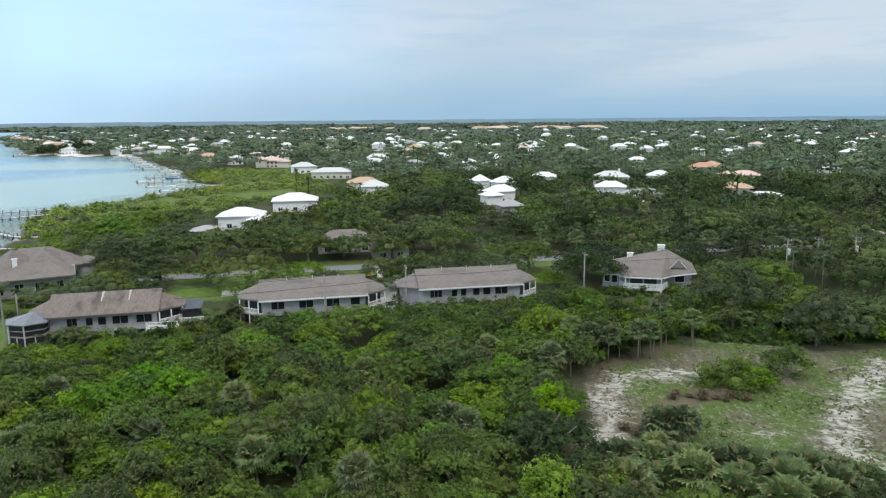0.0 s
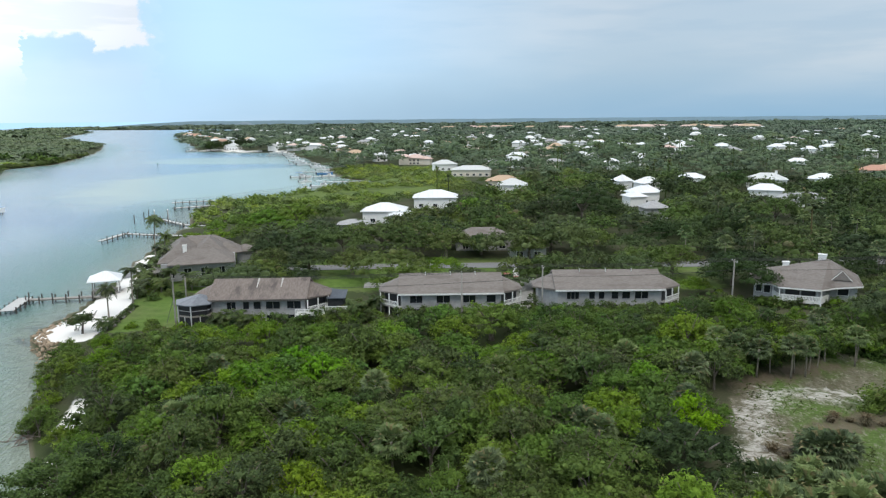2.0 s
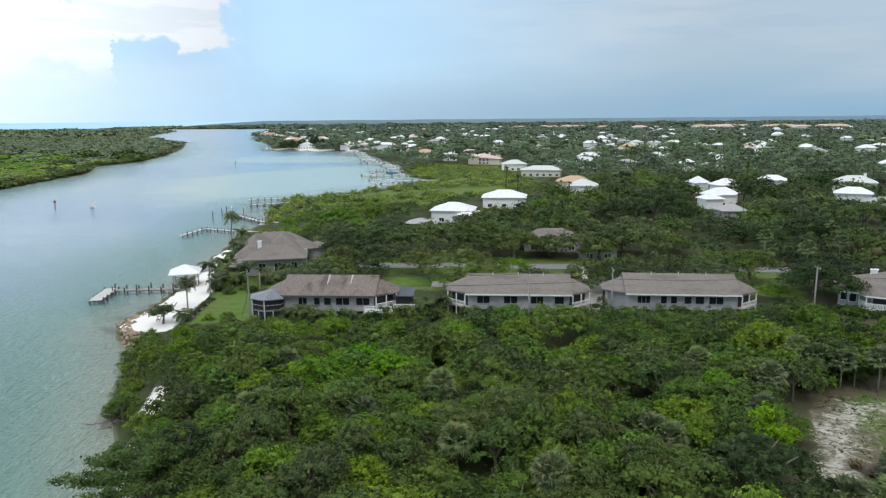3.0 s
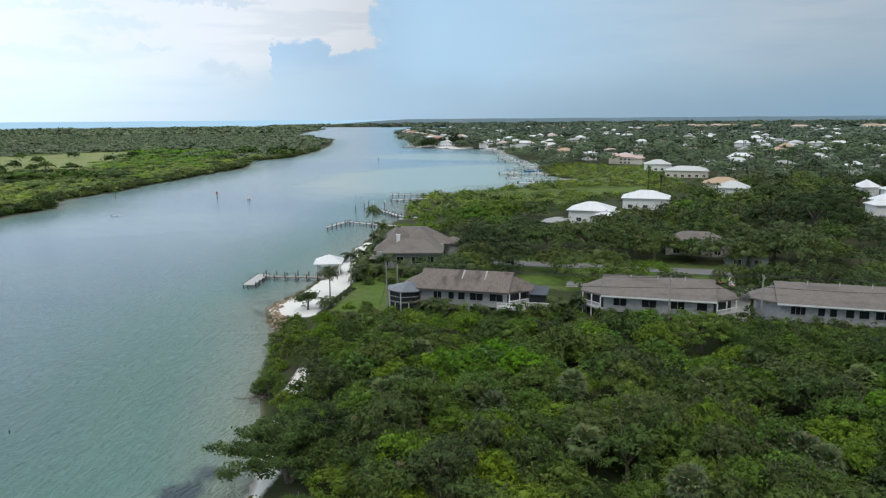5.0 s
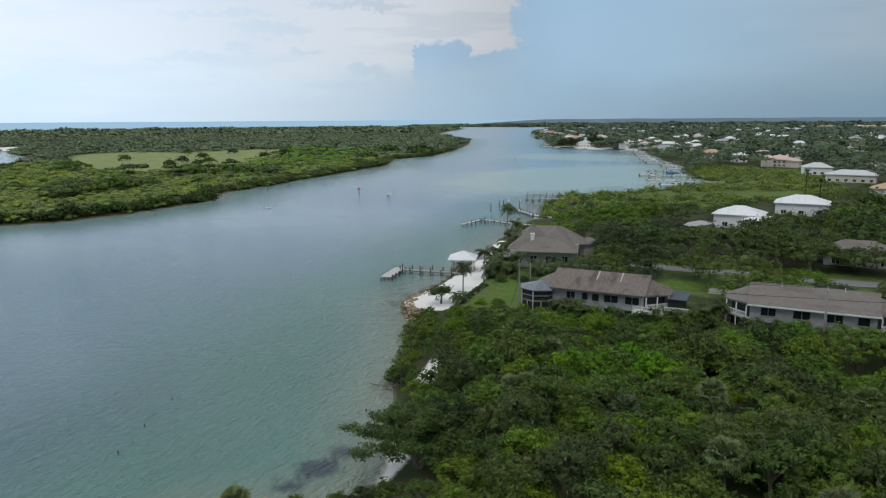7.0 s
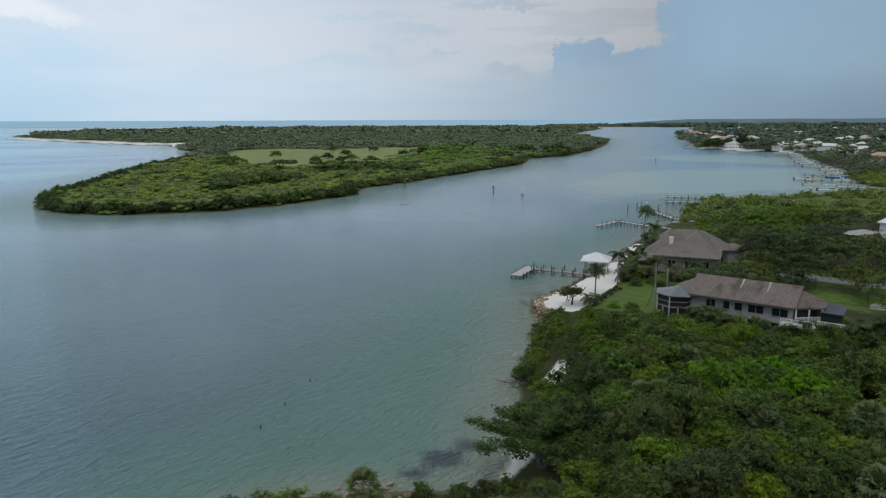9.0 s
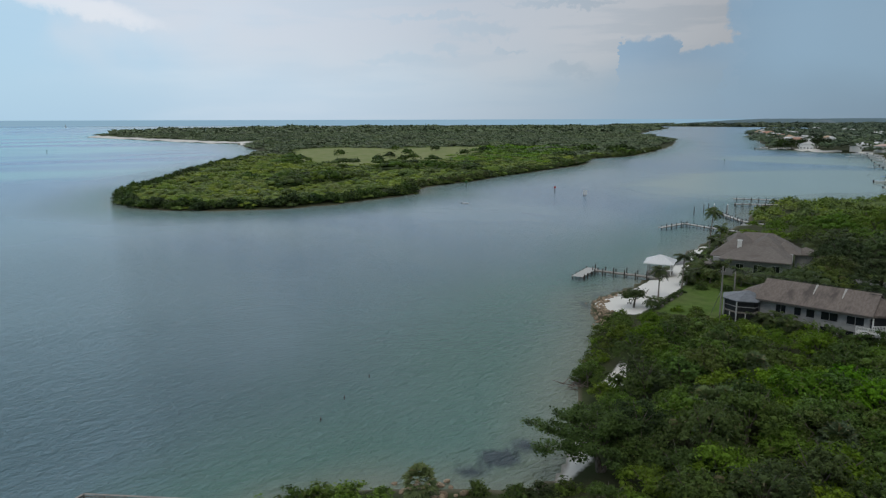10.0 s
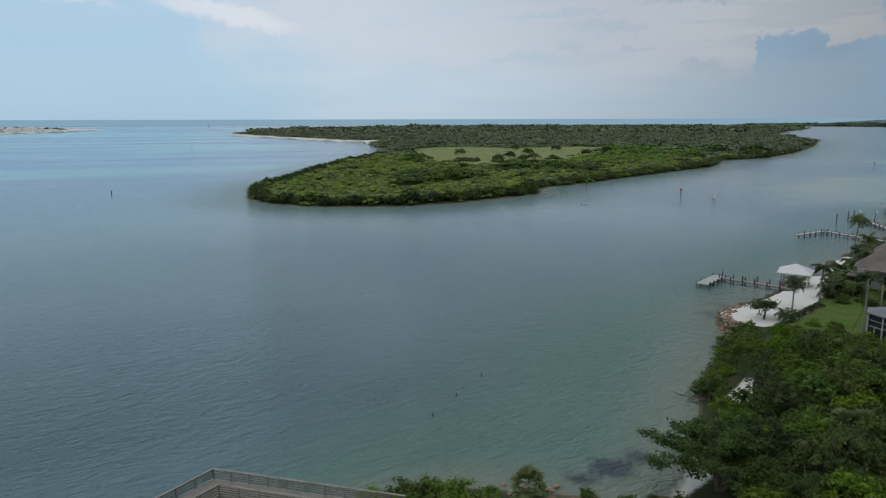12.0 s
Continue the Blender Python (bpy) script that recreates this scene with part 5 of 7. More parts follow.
def build_near_thicket():
    """Broad-leaved coastal trees in the foreground, each with trunk and crown."""
    names = ["coastal tree with yellow-green crown in dense thicket", "coastal tree with broad green crown in dense thicket", "low coastal tree with rounded leafy crown", "dark-leaved coastal tree in dense thicket", "green-crowned sea grape tree in thicket", "olive-green oak in coastal thicket", "low spreading coastal shrub tree", "greyish olive tree rising from the thicket", "bright lime-green tree in coastal thicket", "coastal tree with fresh green leaves"]
    mats = (LEAF, LEAF, LEAF_OLIVE, LEAF_DARK, LEAF, LEAF_MID, LEAF, LEAF_OLIVE, LEAF_BRIGHT, LEAF)
    tops = (5.2, 5.8, 4.6, 6.2, 5.0, 5.6, 4.2, 6.6, 5.0, 4.8)
    kinds = []
    for k in range(10):
        lods = []
        for leaves, leaf in ((2000, 0.255), (1100, 0.34)):
            V, Q = crown(100 + k, 3.5 + 0.25 * (k % 4), 0.9, tops[k], leaves, leaf, 22 + k % 7, 0.66, 11, 0.5, fill=0.62)
            lods.append(big_mesh("crown", V, Q, mats[k], True))
        kinds.append((lods, trunk_shape(k, tops[k], 0.16, 3.0).mesh("trunk", BARK)))
    x, y = scatter(-100, 75, 38, 150, 4.75, 3)
    d, w = np.hypot(x, y), bearing(x, y)
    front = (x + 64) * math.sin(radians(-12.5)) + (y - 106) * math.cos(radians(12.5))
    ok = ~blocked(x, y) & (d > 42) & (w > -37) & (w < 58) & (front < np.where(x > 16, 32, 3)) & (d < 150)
    ok &= (np.hypot(x + 48, y - 49) > 4.5) & (np.hypot(x - 24.5, y - 72.5) > 4) & (edge_distance(x, y, PALMETTOS) < 0)
    made, rest = 0, []
    order = np.argsort(d + rng.uniform(0, 4, d.size))
    for i in order:
        if not ok[i]:
            continue
        # kinds grow in patches; lower towards the shore and before the houses in view
        patch = 0.5 + 0.5 * wiggle(x[i:i + 1], y[i:i + 1], 6.5)[0]
        k = int((patch * 7 + rng.uniform(0, 5)) % 10)
        inland = float(shore(x[i:i + 1], y[i:i + 1])[0])
        if inland < 34 and k in (2, 3, 5, 7) and rng.random() < 0.45:
            k = (0, 1, 4, 6, 9)[k % 5]
        elif inland > 45 and y[i] < 88 and x[i] < 8 and rng.random() < 0.38:
            k = (3, 5, 7)[i % 3]
        s = rng.uniform(0.78, 1.2)
        s *= 0.60 + 0.40 * min(1, float(shore(x[i:i + 1], y[i:i + 1])[0]) / 14)
        most = 1.2 - 0.28 * float(edge_distance(x[i:i + 1], y[i:i + 1], FRONT_VIEW)[0])
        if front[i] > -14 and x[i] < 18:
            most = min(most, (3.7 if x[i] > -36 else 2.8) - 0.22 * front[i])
        most = min(most, 1.5 - 0.25 * float(edge_distance(x[i:i + 1], y[i:i + 1], SIDE_VIEW)[0]))
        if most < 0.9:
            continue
        s = min(s, most / tops[k])
        if made >= 299:
            rest.append((i, s))
            continue
        t = thing("tree", pose(x[i], y[i], ground_at(x[i], y[i]), 0, 0, rng.uniform(0, 360)), names[k], "tree", "trees of the near thicket")
        t.scale = (s, s, s * rng.uniform(0.82, 1.25))
        part("trunk", kinds[k][1], BARK, t)
        part("crown", kinds[k][0][0 if d[i] < 84 else 1], LEAF, t)
        made += 1
    if rest:
        more = [crown(180 + k, 3.7, 1.4, 5.0 + 0.5 * k, 1100, 0.36, 18, 0.66, 10, 0.48, 0.66) for k in range(4)]
        at, sizes = np.array([i for i, s in rest]), np.array([s for i, s in rest])
        woods("thicket", x[at], y[at], more, LEAF, "further green trees of the coastal thicket", sizes * 0.9)
    print("near trees", made, len(rest))


def woods(name, x, y, kinds, material, label, sizes, low=0.8, high=1.15, sink=0.2):
    s = sizes * rng.uniform(0.8, 1.25, x.size)
    spots = np.stack([x, y, height(x, y) - sink + np.zeros(x.size), s, s * rng.uniform(low, high, x.size), rng.integers(0, len(kinds), x.size)], 1)
    joined(name, spots, kinds, material, label, "trees")
    print(name, len(x))


def build_mid_woods():
    for lo, hi, step, leaves, leaf, seed in ((118, 176, 10.4, 1900, 0.36, 5), (176, 262, 11.5, 720, 0.56, 6), (262, 412, 12.5, 300, 0.9, 7)):
        kinds = [crown(200 + k + seed * 9, 6.4 + 1.3 * (k % 3), 2.0, (8.0, 6.8, 8.8, 7.3, 8.4, 6.3)[k], leaves, leaf, 17 + k, 0.66, 9, 0.50, 0.70) for k in range(6)]
        x, y = scatter(-190, 300, 95, 410, step, seed)
        d, w = np.hypot(x, y), bearing(x, y)
        ok = (w > -36) & (w < 38) & (d > lo) & (d < hi)
        x, y, d = x[ok], y[ok], d[ok]
        front = (x + 64) * math.sin(radians(-12.5)) + (y - 106) * math.cos(radians(12.5))
        ok = ~blocked(x, y) & ((front > 11) | (x > 48)) & (road_distance(x, y) > 5.5)
        ok &= (edge_distance(x, y, YARDS) < 0) | (rng.random(x.size) < 0.8)
        x, y = x[ok], y[ok]
        size = np.clip(shore(x, y) / 30, 0.35, 1) * np.clip(0.35 - edge_distance(x, y, MARSH) / 90, 0.35, 1)
        tone = rng.random(x.size) * 0.6 + 0.4 * (0.5 + 0.5 * wiggle(x, y, 13.0))
        tone = tone + 0.26 * np.clip((x - 5) / 50, 0, 1)
        tone = np.where((shore(x, y) < 45) & (y > 185), 0.2, tone)
        for a, b, mat, name, label in ((0, 0.07, LEAF_BRIGHT, "lime_woods", "bright green trees between the houses"), (0.07, 0.24, LEAF, "light_woods", "lighter green trees between the houses"), (0.24, 0.50, LEAF_OLIVE, "olive_woods", "olive-green oaks between the houses"), (0.50, 0.78, OAK, "woods", "oak and palm woods between the houses"), (0.78, 1.5, LEAF_FIG, "dark_woods", "darker broad trees between the houses")):
            m = (tone >= a) & (tone < b)
            if m.any():
                woods(name, x[m], y[m], kinds, mat, label, size[m], 0.75, 1.2)
        if lo < 130:
            trunks = Shape()
            for i in range(0, len(x), 2):
                z = ground_at(x[i], y[i])
                trunks.tube([(x[i], y[i], z - 0.3), (x[i] + 0.3, y[i], z + 4)], [0.25, 0.15], 5, False)
            tagged(new("wood_trunks", trunks.mesh("wood_trunks", BARK)), "grey trunks under the oak woods", "trees", kind="stuff")


def build_far_woods():
    for lo, hi, step, radius, leaves, leaf, seed in ((400, 660, 15, 8.2, 84, 1.8, 8), (650, 1140, 21, 11, 52, 2.9, 9), (1130, 2200, 35, 18, 70, 6.5, 10), (2180, 4800, 74, 38, 56, 14, 11)):
        kinds = [crown(300 + k + seed * 7, radius, 1.5, 8.2 + k % 3, leaves * 0.42, leaf * 0.9, 4, min(0.7, 4.2 / radius), 1, 0.66 if seed < 10 else 0.85) for k in range(5)]
        x, y = scatter(-2300, 2700, 300, 4800, step, seed)
        d, w = np.hypot(x, y), bearing(x, y)
        ok = (w > -36) & (w < 42) & (d > lo) & (d < hi)
        x, y = x[ok], y[ok]
        ok = ~blocked(x, y) & (edge_distance(x, y, ISLAND) < 0)
        x, y = x[ok], y[ok]
        woods("far_woods", x, y, kinds, LEAF_FAR_HAZE if seed < 10 else LEAF_HAZE, "distant tree canopy of the town", np.where(wiggle(x, y, 34.0) > 0.35, 1.25, 0.95), 0.6, 1.25)


def build_island_growth():
    for lo, hi, step, radius, top, leaves, leaf, seed in ((280, 470, 6.6, 4.9, 3.3, 130, 0.85, 12), (460, 700, 10.0, 6.6, 4.0, 90, 1.3, 13), (690, 1900, 22, 13, 6.0, 80, 4.2, 14), (1880, 4800, 80, 42, 9.0, 60, 14, 15)):
        kinds = [crown(400 + k + seed * 7, radius, 0.3, top + 0.6 * (k % 3), leaves * 0.40, leaf, 4, min(0.5, 2.0 / radius), 1, 0.95) for k in range(5)]
        x, y = scatter(-4600, -260, -1500, 4700, step, seed)
        d, w = np.hypot(x, y), bearing(x, y)
        ok = (d > lo) & (d < hi) & (w > 22) & (w < 104)
        x, y = x[ok], y[ok]
        land = np.maximum.reduce([edge_distance(x, y, r) for r in (ISLAND, FAR_COAST, LEFT_SPIT)])
        ok = (land > (-1.5 if hi < 1000 else radius * 0.4)) & free_of_plots(x, y) & (edge_distance(x, y, MEADOW) + 12 * wiggle(x, y, 17.0) < 0)
        ok &= ~((x < -1020) & (x > -1750) & (land < 30) & (y < 420)) & ~((x < -1850) & (land < 150) & (y < 60))
        x, y, land = x[ok], y[ok], land[ok]
        size = np.clip(0.65 + land / 40, 0.65, 1)
        tall = np.where((np.hypot(x, y) > 900) & (wiggle(x, y, 60.0) > 0.45), 1.28, 1.0)
        bright = (edge_distance(x, y, [(-470, 330), (-560, 360), (-720, 470), (-700, 570), (-620, 630), (-520, 500), (-430, 400)]) + 25 * wiggle(x, y, 15.0) > 0) & (np.hypot(x, y) < 1000) & (rng.random(x.size) < 0.8)
        if bright.any():
            woods("island_meadow_scrub", x[bright], y[bright], kinds, LEAF_BRIGHT, "low yellow-green scrub beside the island meadow", size[bright] * 0.9, 0.45, 0.75, 0.6)
        x, y, land, size, tall = x[~bright], y[~bright], land[~bright], size[~bright], tall[~bright]
        dark = (wiggle(x, y, 23.0) + 0.5 * wiggle(x + 40, y, 9.0) > 0.62) & (np.hypot(x, y) < 800)
        if dark.any():
            woods("island_thicket", x[dark], y[dark], kinds, LEAF_MID, "darker taller mangrove clumps on the island", size[dark] * 1.1, 0.9, 1.5, 0.4)
        x, y, land, size, tall = x[~dark], y[~dark], land[~dark], size[~dark], tall[~dark]
        for m, name, label in ((tall < 1.1, "island_scrub", "dense mangrove and scrub covering the island"), (tall >= 1.1, "island_trees", "taller dark trees on the island")):
            if m.any():
                woods(name, x[m], y[m], kinds, MANGROVE if hi < 800 else ISLAND_HAZE, label, size[m] * tall[m] ** 0.3, (0.65 if hi < 800 else 0.5) * tall[m].max(), (1.1 if hi < 800 else 0.78) * tall[m].max(), 0.5 + (1.3 if hi < 1000 else 0.6) * np.clip(land[m] / 14 - 0.3, 0, 1))


def build_mangrove_edge():
    """The dark wall of mangroves that stands in the water round the island."""
    kinds = [crown(950 + k, 2.7, -0.4, 3.6 + 0.4 * k, 120, 0.78, 7, 0.9, 5, 0.8, 0.75) for k in range(4)]
    x, y = scatter(-720, -262, 40, 720, 2.9, 61)
    x, y = x[bearing(x, y) > 24], y[bearing(x, y) > 24]
    land = edge_distance(x, y, ISLAND)
    ok = (land > -0.6) & (land < 4.2)
    x, y = x[ok], y[ok]
    cape = y < 192
    low = np.where(cape, 1.0, 0.9)
    woods("mangrove_edge", x[cape], y[cape], kinds, LEAF_DARK, "dark dense mangroves standing along the island's shore", low[cape], 0.75, 1.1, 0.3)
    woods("mangrove_bank", x[~cape], y[~cape], kinds, LEAF_OLIVE, "greyish twiggy mangroves along the channel bank", low[~cape], 0.7, 1.05, 0.3)


def build_large_trees():
    """Single broad trees that stand out above the woods."""
    for k, (x, y, r, h, mat, label) in enumerate(((0, 236, 13.0, 14.5, LEAF_FIG, "broad dark-crowned fig tree above the woods"), (-11, 226, 9.0, 11.0, LEAF_FIG, "broad dark-crowned fig tree above the woods"), (-38, 238, 7.0, 9.0, LEAF_BRIGHT, "bright lime-green spreading tree beside white houses"), (-92, 214, 8.0, 9.5, LEAF, "broad yellow-green tree near the shore"), (-52, 176, 8.5, 9.0, OAK, "wide olive oak behind the apartments"), (-34, 172, 7.5, 8.4, LEAF_OLIVE, "wide olive oak behind the apartments"), (-70, 172, 7.5, 8.6, OAK, "wide olive oak behind the apartments"), (-8, 186, 7.5, 9.0, OAK, "wide olive oak behind the apartments"), (-62, 149.5, 5.5, 7.2, OAK, "dark green oak behind the apartments"), (-52, 151, 5.2, 6.6, LEAF_OLIVE, "wide olive oak behind the apartments"), (-71, 148, 5.0, 6.6, LEAF_OLIVE, "wide olive oak behind the apartments"), (-60, 168, 7.5, 9.0, OAK, "dark green oak behind the apartments"), (-44, 171, 7.0, 8.6, LEAF_OLIVE, "wide olive oak behind the apartments"), (-26, 180, 5.0, 5.6, LEAF_MID, "dark green oak before a shingle-roofed house"), (-13, 176, 5.0, 6.5, LEAF_OLIVE, "wide olive oak beside the street"), (-76, 163, 6.5, 8.0, OAK, "dark green oak behind the apartments"), (20, 160, 6.0, 8.0, LEAF_OLIVE, "airy pale-green tree beside an apartment house"), (62, 134, 8.0, 8.6, LEAF_MID, "broad green tree beside an apartment house"), (104, 196, 8.0, 11.0, LEAF_MID, "tall rounded oak in the woods"), (60, 236, 9.0, 11.0, LEAF_MID, "tall rounded oak in the woods"), (-14, 108, 6.2, 6.6, LEAF, "broad layered green tree rising from the thicket"), (10, 66, 6.0, 6.4, LEAF_DARK, "broad dark-leaved tree rising from the thicket"))):
        t = thing("tree", pose(x, y, ground_at(x, y), 0, 0, 40 * k), label, "tree")
        part("trunk", trunk_shape(40 + k, h, 0.4, r * 0.8, 7), BARK, t)
        q = 1 - r / math.hypot(x, y)
        FREE.extend([(x, y, r * 0.9), (x * q, y * q, r * 0.7)])
        V, Q = crown(860 + k, r, h * 0.2, h, 2600 if y > 120 else 4200, 0.42 if y > 120 else 0.25, 40, 0.62, 12, 0.6, 0.72)
        part("crown", big_mesh("crown", V, Q, mat, True), mat, t)


def build_point_trees():
    """Tall dark trees on the point across the bay."""
    g = random.Random(15)
    kinds = [big_mesh("crown", *crown(980 + k, 5.5, 2.0, 15.0, 420, 1.1, 12, 1.1, 6, 0.6, 0.6), LEAF_FIG, True) for k in range(3)]
    stem = trunk_shape(90, 14, 0.4, 3.0).mesh("trunk", BARK)
    for k in range(11):
        x, y = -462 + 4.6 * k + g.uniform(-3, 3), 806 + 2.0 * k + g.uniform(-4, 6)
        t = thing("casuarina", pose(x, y, ground_at(x, y), 0, 0, g.uniform(0, 360)), "tall dark feathery tree on the far point", "tree", "trees on the far point")
        q = g.uniform(0.75, 1.1)
        t.scale = (q, q, q)
        part("trunk", stem, BARK, t)
        part("crown", kinds[k % 3], LEAF_FIG, t)


def build_bridge():
    """A high arched road bridge near the horizon."""
    b = thing("bridge", pose(-1943, 3836, 0, 0, 0, 27), "pale blue-grey arched bridge near the horizon", "bridge")
    s, n = Shape(), 16
    for k in range(n + 1):
        u = -1 + 2 * k / n
        z = 4 + 26 * math.cos(u * math.pi / 2) ** 1.3
        s.v += [(u * 84, -5, z), (u * 84, 5, z), (u * 84, 5, z - 4), (u * 84, -5, z - 4)]
    for k in range(n):
        for j in range(4):
            s.f.append([4 * k + j, 4 * k + (j + 1) % 4, 4 * k + 4 + (j + 1) % 4, 4 * k + 4 + j])
    part("deck", s, PALE_STEEL, b)
    for k in range(1, n):
        u = -1 + 2 * k / n
        z = 26 * math.cos(u * math.pi / 2) ** 1.3
        part("pier", Shape().box(u * 84 - 3.2, -4, -3, u * 84 + 3.2, 4, z + 1), PALE_STEEL, b)


def far_palm(seed, h):
    """A plain tall palm: a thin stem and a round head of drooping leaves."""
    g = random.Random(seed)
    s = Shape().tube([(0, 0, 0), (g.uniform(-.5, .5), g.uniform(-.5, .5), h)], [0.28, 0.2], 4, False)
    F = [t for f in s.f for t in ((f[0], f[1], f[2]), (f[0], f[2], f[3]))]
    top = Vector(s.v[-1])
    for k in range(22):
        w, e, n = k * 2.4, g.uniform(-0.5, 1.2), g.uniform(1.6, 2.5)
        side = Vector((-math.sin(w), math.cos(w), 0)) * 0.42
        out = Vector((math.cos(w) * math.cos(e), math.sin(w) * math.cos(e), math.sin(e)))
        m, tip = top + out * n * 0.6, top + out * n + Vector((0, 0, -0.7))
        b = len(s.v)
        s.v += [tuple(top), tuple(m - side), tuple(m + side), tuple(tip)]
        F += [(b, b + 1, b + 2), (b + 1, b + 3, b + 2)]
    return np.array(s.v), np.array(F)


def build_town_palms():
    kinds = [far_palm(k, 9.0 + k) for k in range(4)]
    x, y = scatter(-260, 460, 205, 900, 23, 51)
    ok = ~blocked(x, y) & (bearing(x, y) > -35) & (bearing(x, y) < 25) & (shore(x, y) > 60) & (wiggle(x, y, 31.0) > -0.2) & (rng.random(x.size) < 0.6)
    woods("town_palms", x[ok], y[ok], kinds, FROND, "tall palms standing above the town's trees", np.ones(int(ok.sum())), 0.75, 1.2)


build_large_trees()
build_point_trees()
build_bridge()
build_town_palms()
build_near_thicket()
build_mid_woods()
build_far_woods()
build_island_growth()
build_mangrove_edge()


# ---- palms, shrubs and shore plants ----
def frond(s, az, rise, length, sag, pairs, blade, g):
    """A feathered palm leaf that rises and droops from the origin."""
    pts = []
    for k in range(9):
        t = k / 8
        r = length * (t - 0.18 * t * t)
        pts.append(Vector((math.cos(az) * r, math.sin(az) * r, math.sin(rise) * length * t - sag * length * t * t)))
    side = Vector((-math.sin(az), math.cos(az), 0))
    for k in range(8):
        a, b = pts[k], pts[k + 1]
        s.poly([a - side * 0.03, b - side * 0.02, b + side * 0.02, a + side * 0.03], (0, 1, 2, 3))
    for k in range(pairs):
        t = 0.12 + 0.88 * k / pairs
        i = min(int(t * 8), 7)
        p = pts[i].lerp(pts[i + 1], t * 8 - i)
        on = (pts[i + 1] - pts[i]).normalized()
        n = blade * (0.55 + 0.9 * math.sin(math.pi * min(t * 0.85 + 0.12, 1)))
        for sgn in (-1, 1):
            tip = p + side * sgn * n * 0.8 + on * n * 0.55 + Vector((0, 0, -n * g.uniform(0.25, 0.6)))
            mid = p.lerp(tip, 0.5) + Vector((0, 0, 0.05))
            w = on * 0.075
            s.poly([p - w, mid - w, tip, mid + w, p + w], (0, 1, 2, 3, 4))


def palm_crown(seed, n=19, length=2.9):
    g = random.Random(seed)
    s = Shape()
    for k in range(n):
        frond(s, k * 2.4 + g.uniform(-0.2, 0.2), g.uniform(-0.25, 1.15), length * g.uniform(0.8, 1.1), g.uniform(0.45, 0.75), 15, 0.72, g)
    return s.mesh("crown", FROND)


def fan_crown(seed, n=30, stalk=0.9, blade=0.95, low=-0.5):
    """A round head of stiff fan leaves."""
    g = random.Random(seed)
    s = Shape()
    for k in range(n):
        az, el = k * 2.4 + g.uniform(-0.2, 0.2), low + (1.45 - low) * ((k + 0.5) / n) + g.uniform(-0.1, 0.1)
        out = Vector((math.cos(az) * math.cos(el), math.sin(az) * math.cos(el), math.sin(el)))
        side = Vector((-math.sin(az), math.cos(az), 0))
        up = out.cross(side) * -1
        c = out * stalk * g.uniform(0.8, 1.15)
        s.poly([Vector((0, 0, 0)), c - side * 0.03, c + side * 0.03], (0, 1, 2))
        for j in range(11):
            w = (j - 5) / 5 * 1.35
            ray = (out * math.cos(w) + side * math.sin(w))
            tip = c + ray * blade * g.uniform(0.8, 1.1) + Vector((0, 0, -0.30 * blade * g.uniform(0.5, 1.4)))
            mid = c + ray * blade * 0.55 + up * 0.05
            e = (side * math.cos(w) - out * math.sin(w)) * 0.10
            s.poly([c, mid - e, tip, mid + e], (0, 1, 2, 3))
    return s.mesh("crown", FAN)


COCO = [palm_crown(k) for k in range(3)]
FANS = [fan_crown(20 + k) for k in range(3)]
LOW_FANS = [fan_crown(30 + k, 32, 0.85, 1.0, -0.65) for k in range(3)]


def coconut_palm(x, y, h, lean=(0.6, 0.2), size=1.0, seed=0, label="tall coconut palm with slender grey trunk"):
    t = thing("coconut_palm", pose(x, y, ground_at(x, y)), label, "palm tree", "coconut palms by the beach")
    path = [(lean[0] * u * u, lean[1] * u * u, -0.3 + (h + 0.3) * u) for u in (0, 0.15, 0.35, 0.6, 0.8, 1)]
    part("trunk", Shape().tube(path, [0.24, 0.17, 0.14, 0.13, 0.12, 0.13], 9), PALE_BARK, t, smooth=True)
    c = part("crown", COCO[seed % 3], FROND, t)
    c.location = (lean[0], lean[1], h)
    c.scale = (size, size, size)
    c.rotation_euler = (0, 0, seed)
    g = random.Random(seed)
    nuts = Shape()
    for k in range(6):
        w = k * 1.05
        p = (lean[0] + math.cos(w) * 0.22, lean[1] + math.sin(w) * 0.22, h - 0.25)
        nuts.tube([(p[0], p[1], p[2] - 0.12), (p[0], p[1], p[2]), (p[0], p[1], p[2] + 0.12)], [0.05, 0.12, 0.05], 6)
    part("coconuts", nuts, FAN, t)
    return t


def sabal_palm(x, y, h, size=1.0, seed=0, label="cabbage palm with pale trunk and fan leaves", low=False):
    t = thing("sabal_palm" if not low else "palmetto", pose(x, y, ground_at(x, y), 0, 0, seed * 50), label, "palm tree" if not low else "palmetto", "palms at the clearing")
    if h > 0.4:
        part("trunk", Shape().tube([(0, 0, -0.3), (0.05, 0, h * 0.5), (0.1, 0.05, h)], [0.15, 0.11, 0.12], 9), PALE_BARK, t, smooth=True)
    c = part("crown", (LOW_FANS if low else FANS)[seed % 3], FAN, t)
    c.location = (0.1, 0.05, h)
    c.scale = (size, size, size)
    return t


def bush(x, y, radius, tall, material, label, seed, leaves=1500, leaf=0.26):
    V, Q = crown(500 + seed, radius, 0.0, tall, leaves, leaf, 14, 0.85, 12, 0.55, 0.3)
    t = thing("bush", pose(x, y, ground_at(x, y) - 0.15, 0, 0, seed * 77), label, "bush")
    part("leaves", big_mesh("leaves", V, Q, material, True), material, t)
    part("trunk", trunk_shape(seed, tall * 0.8, 0.07, radius * 0.8, 6), BARK, t)
    return t


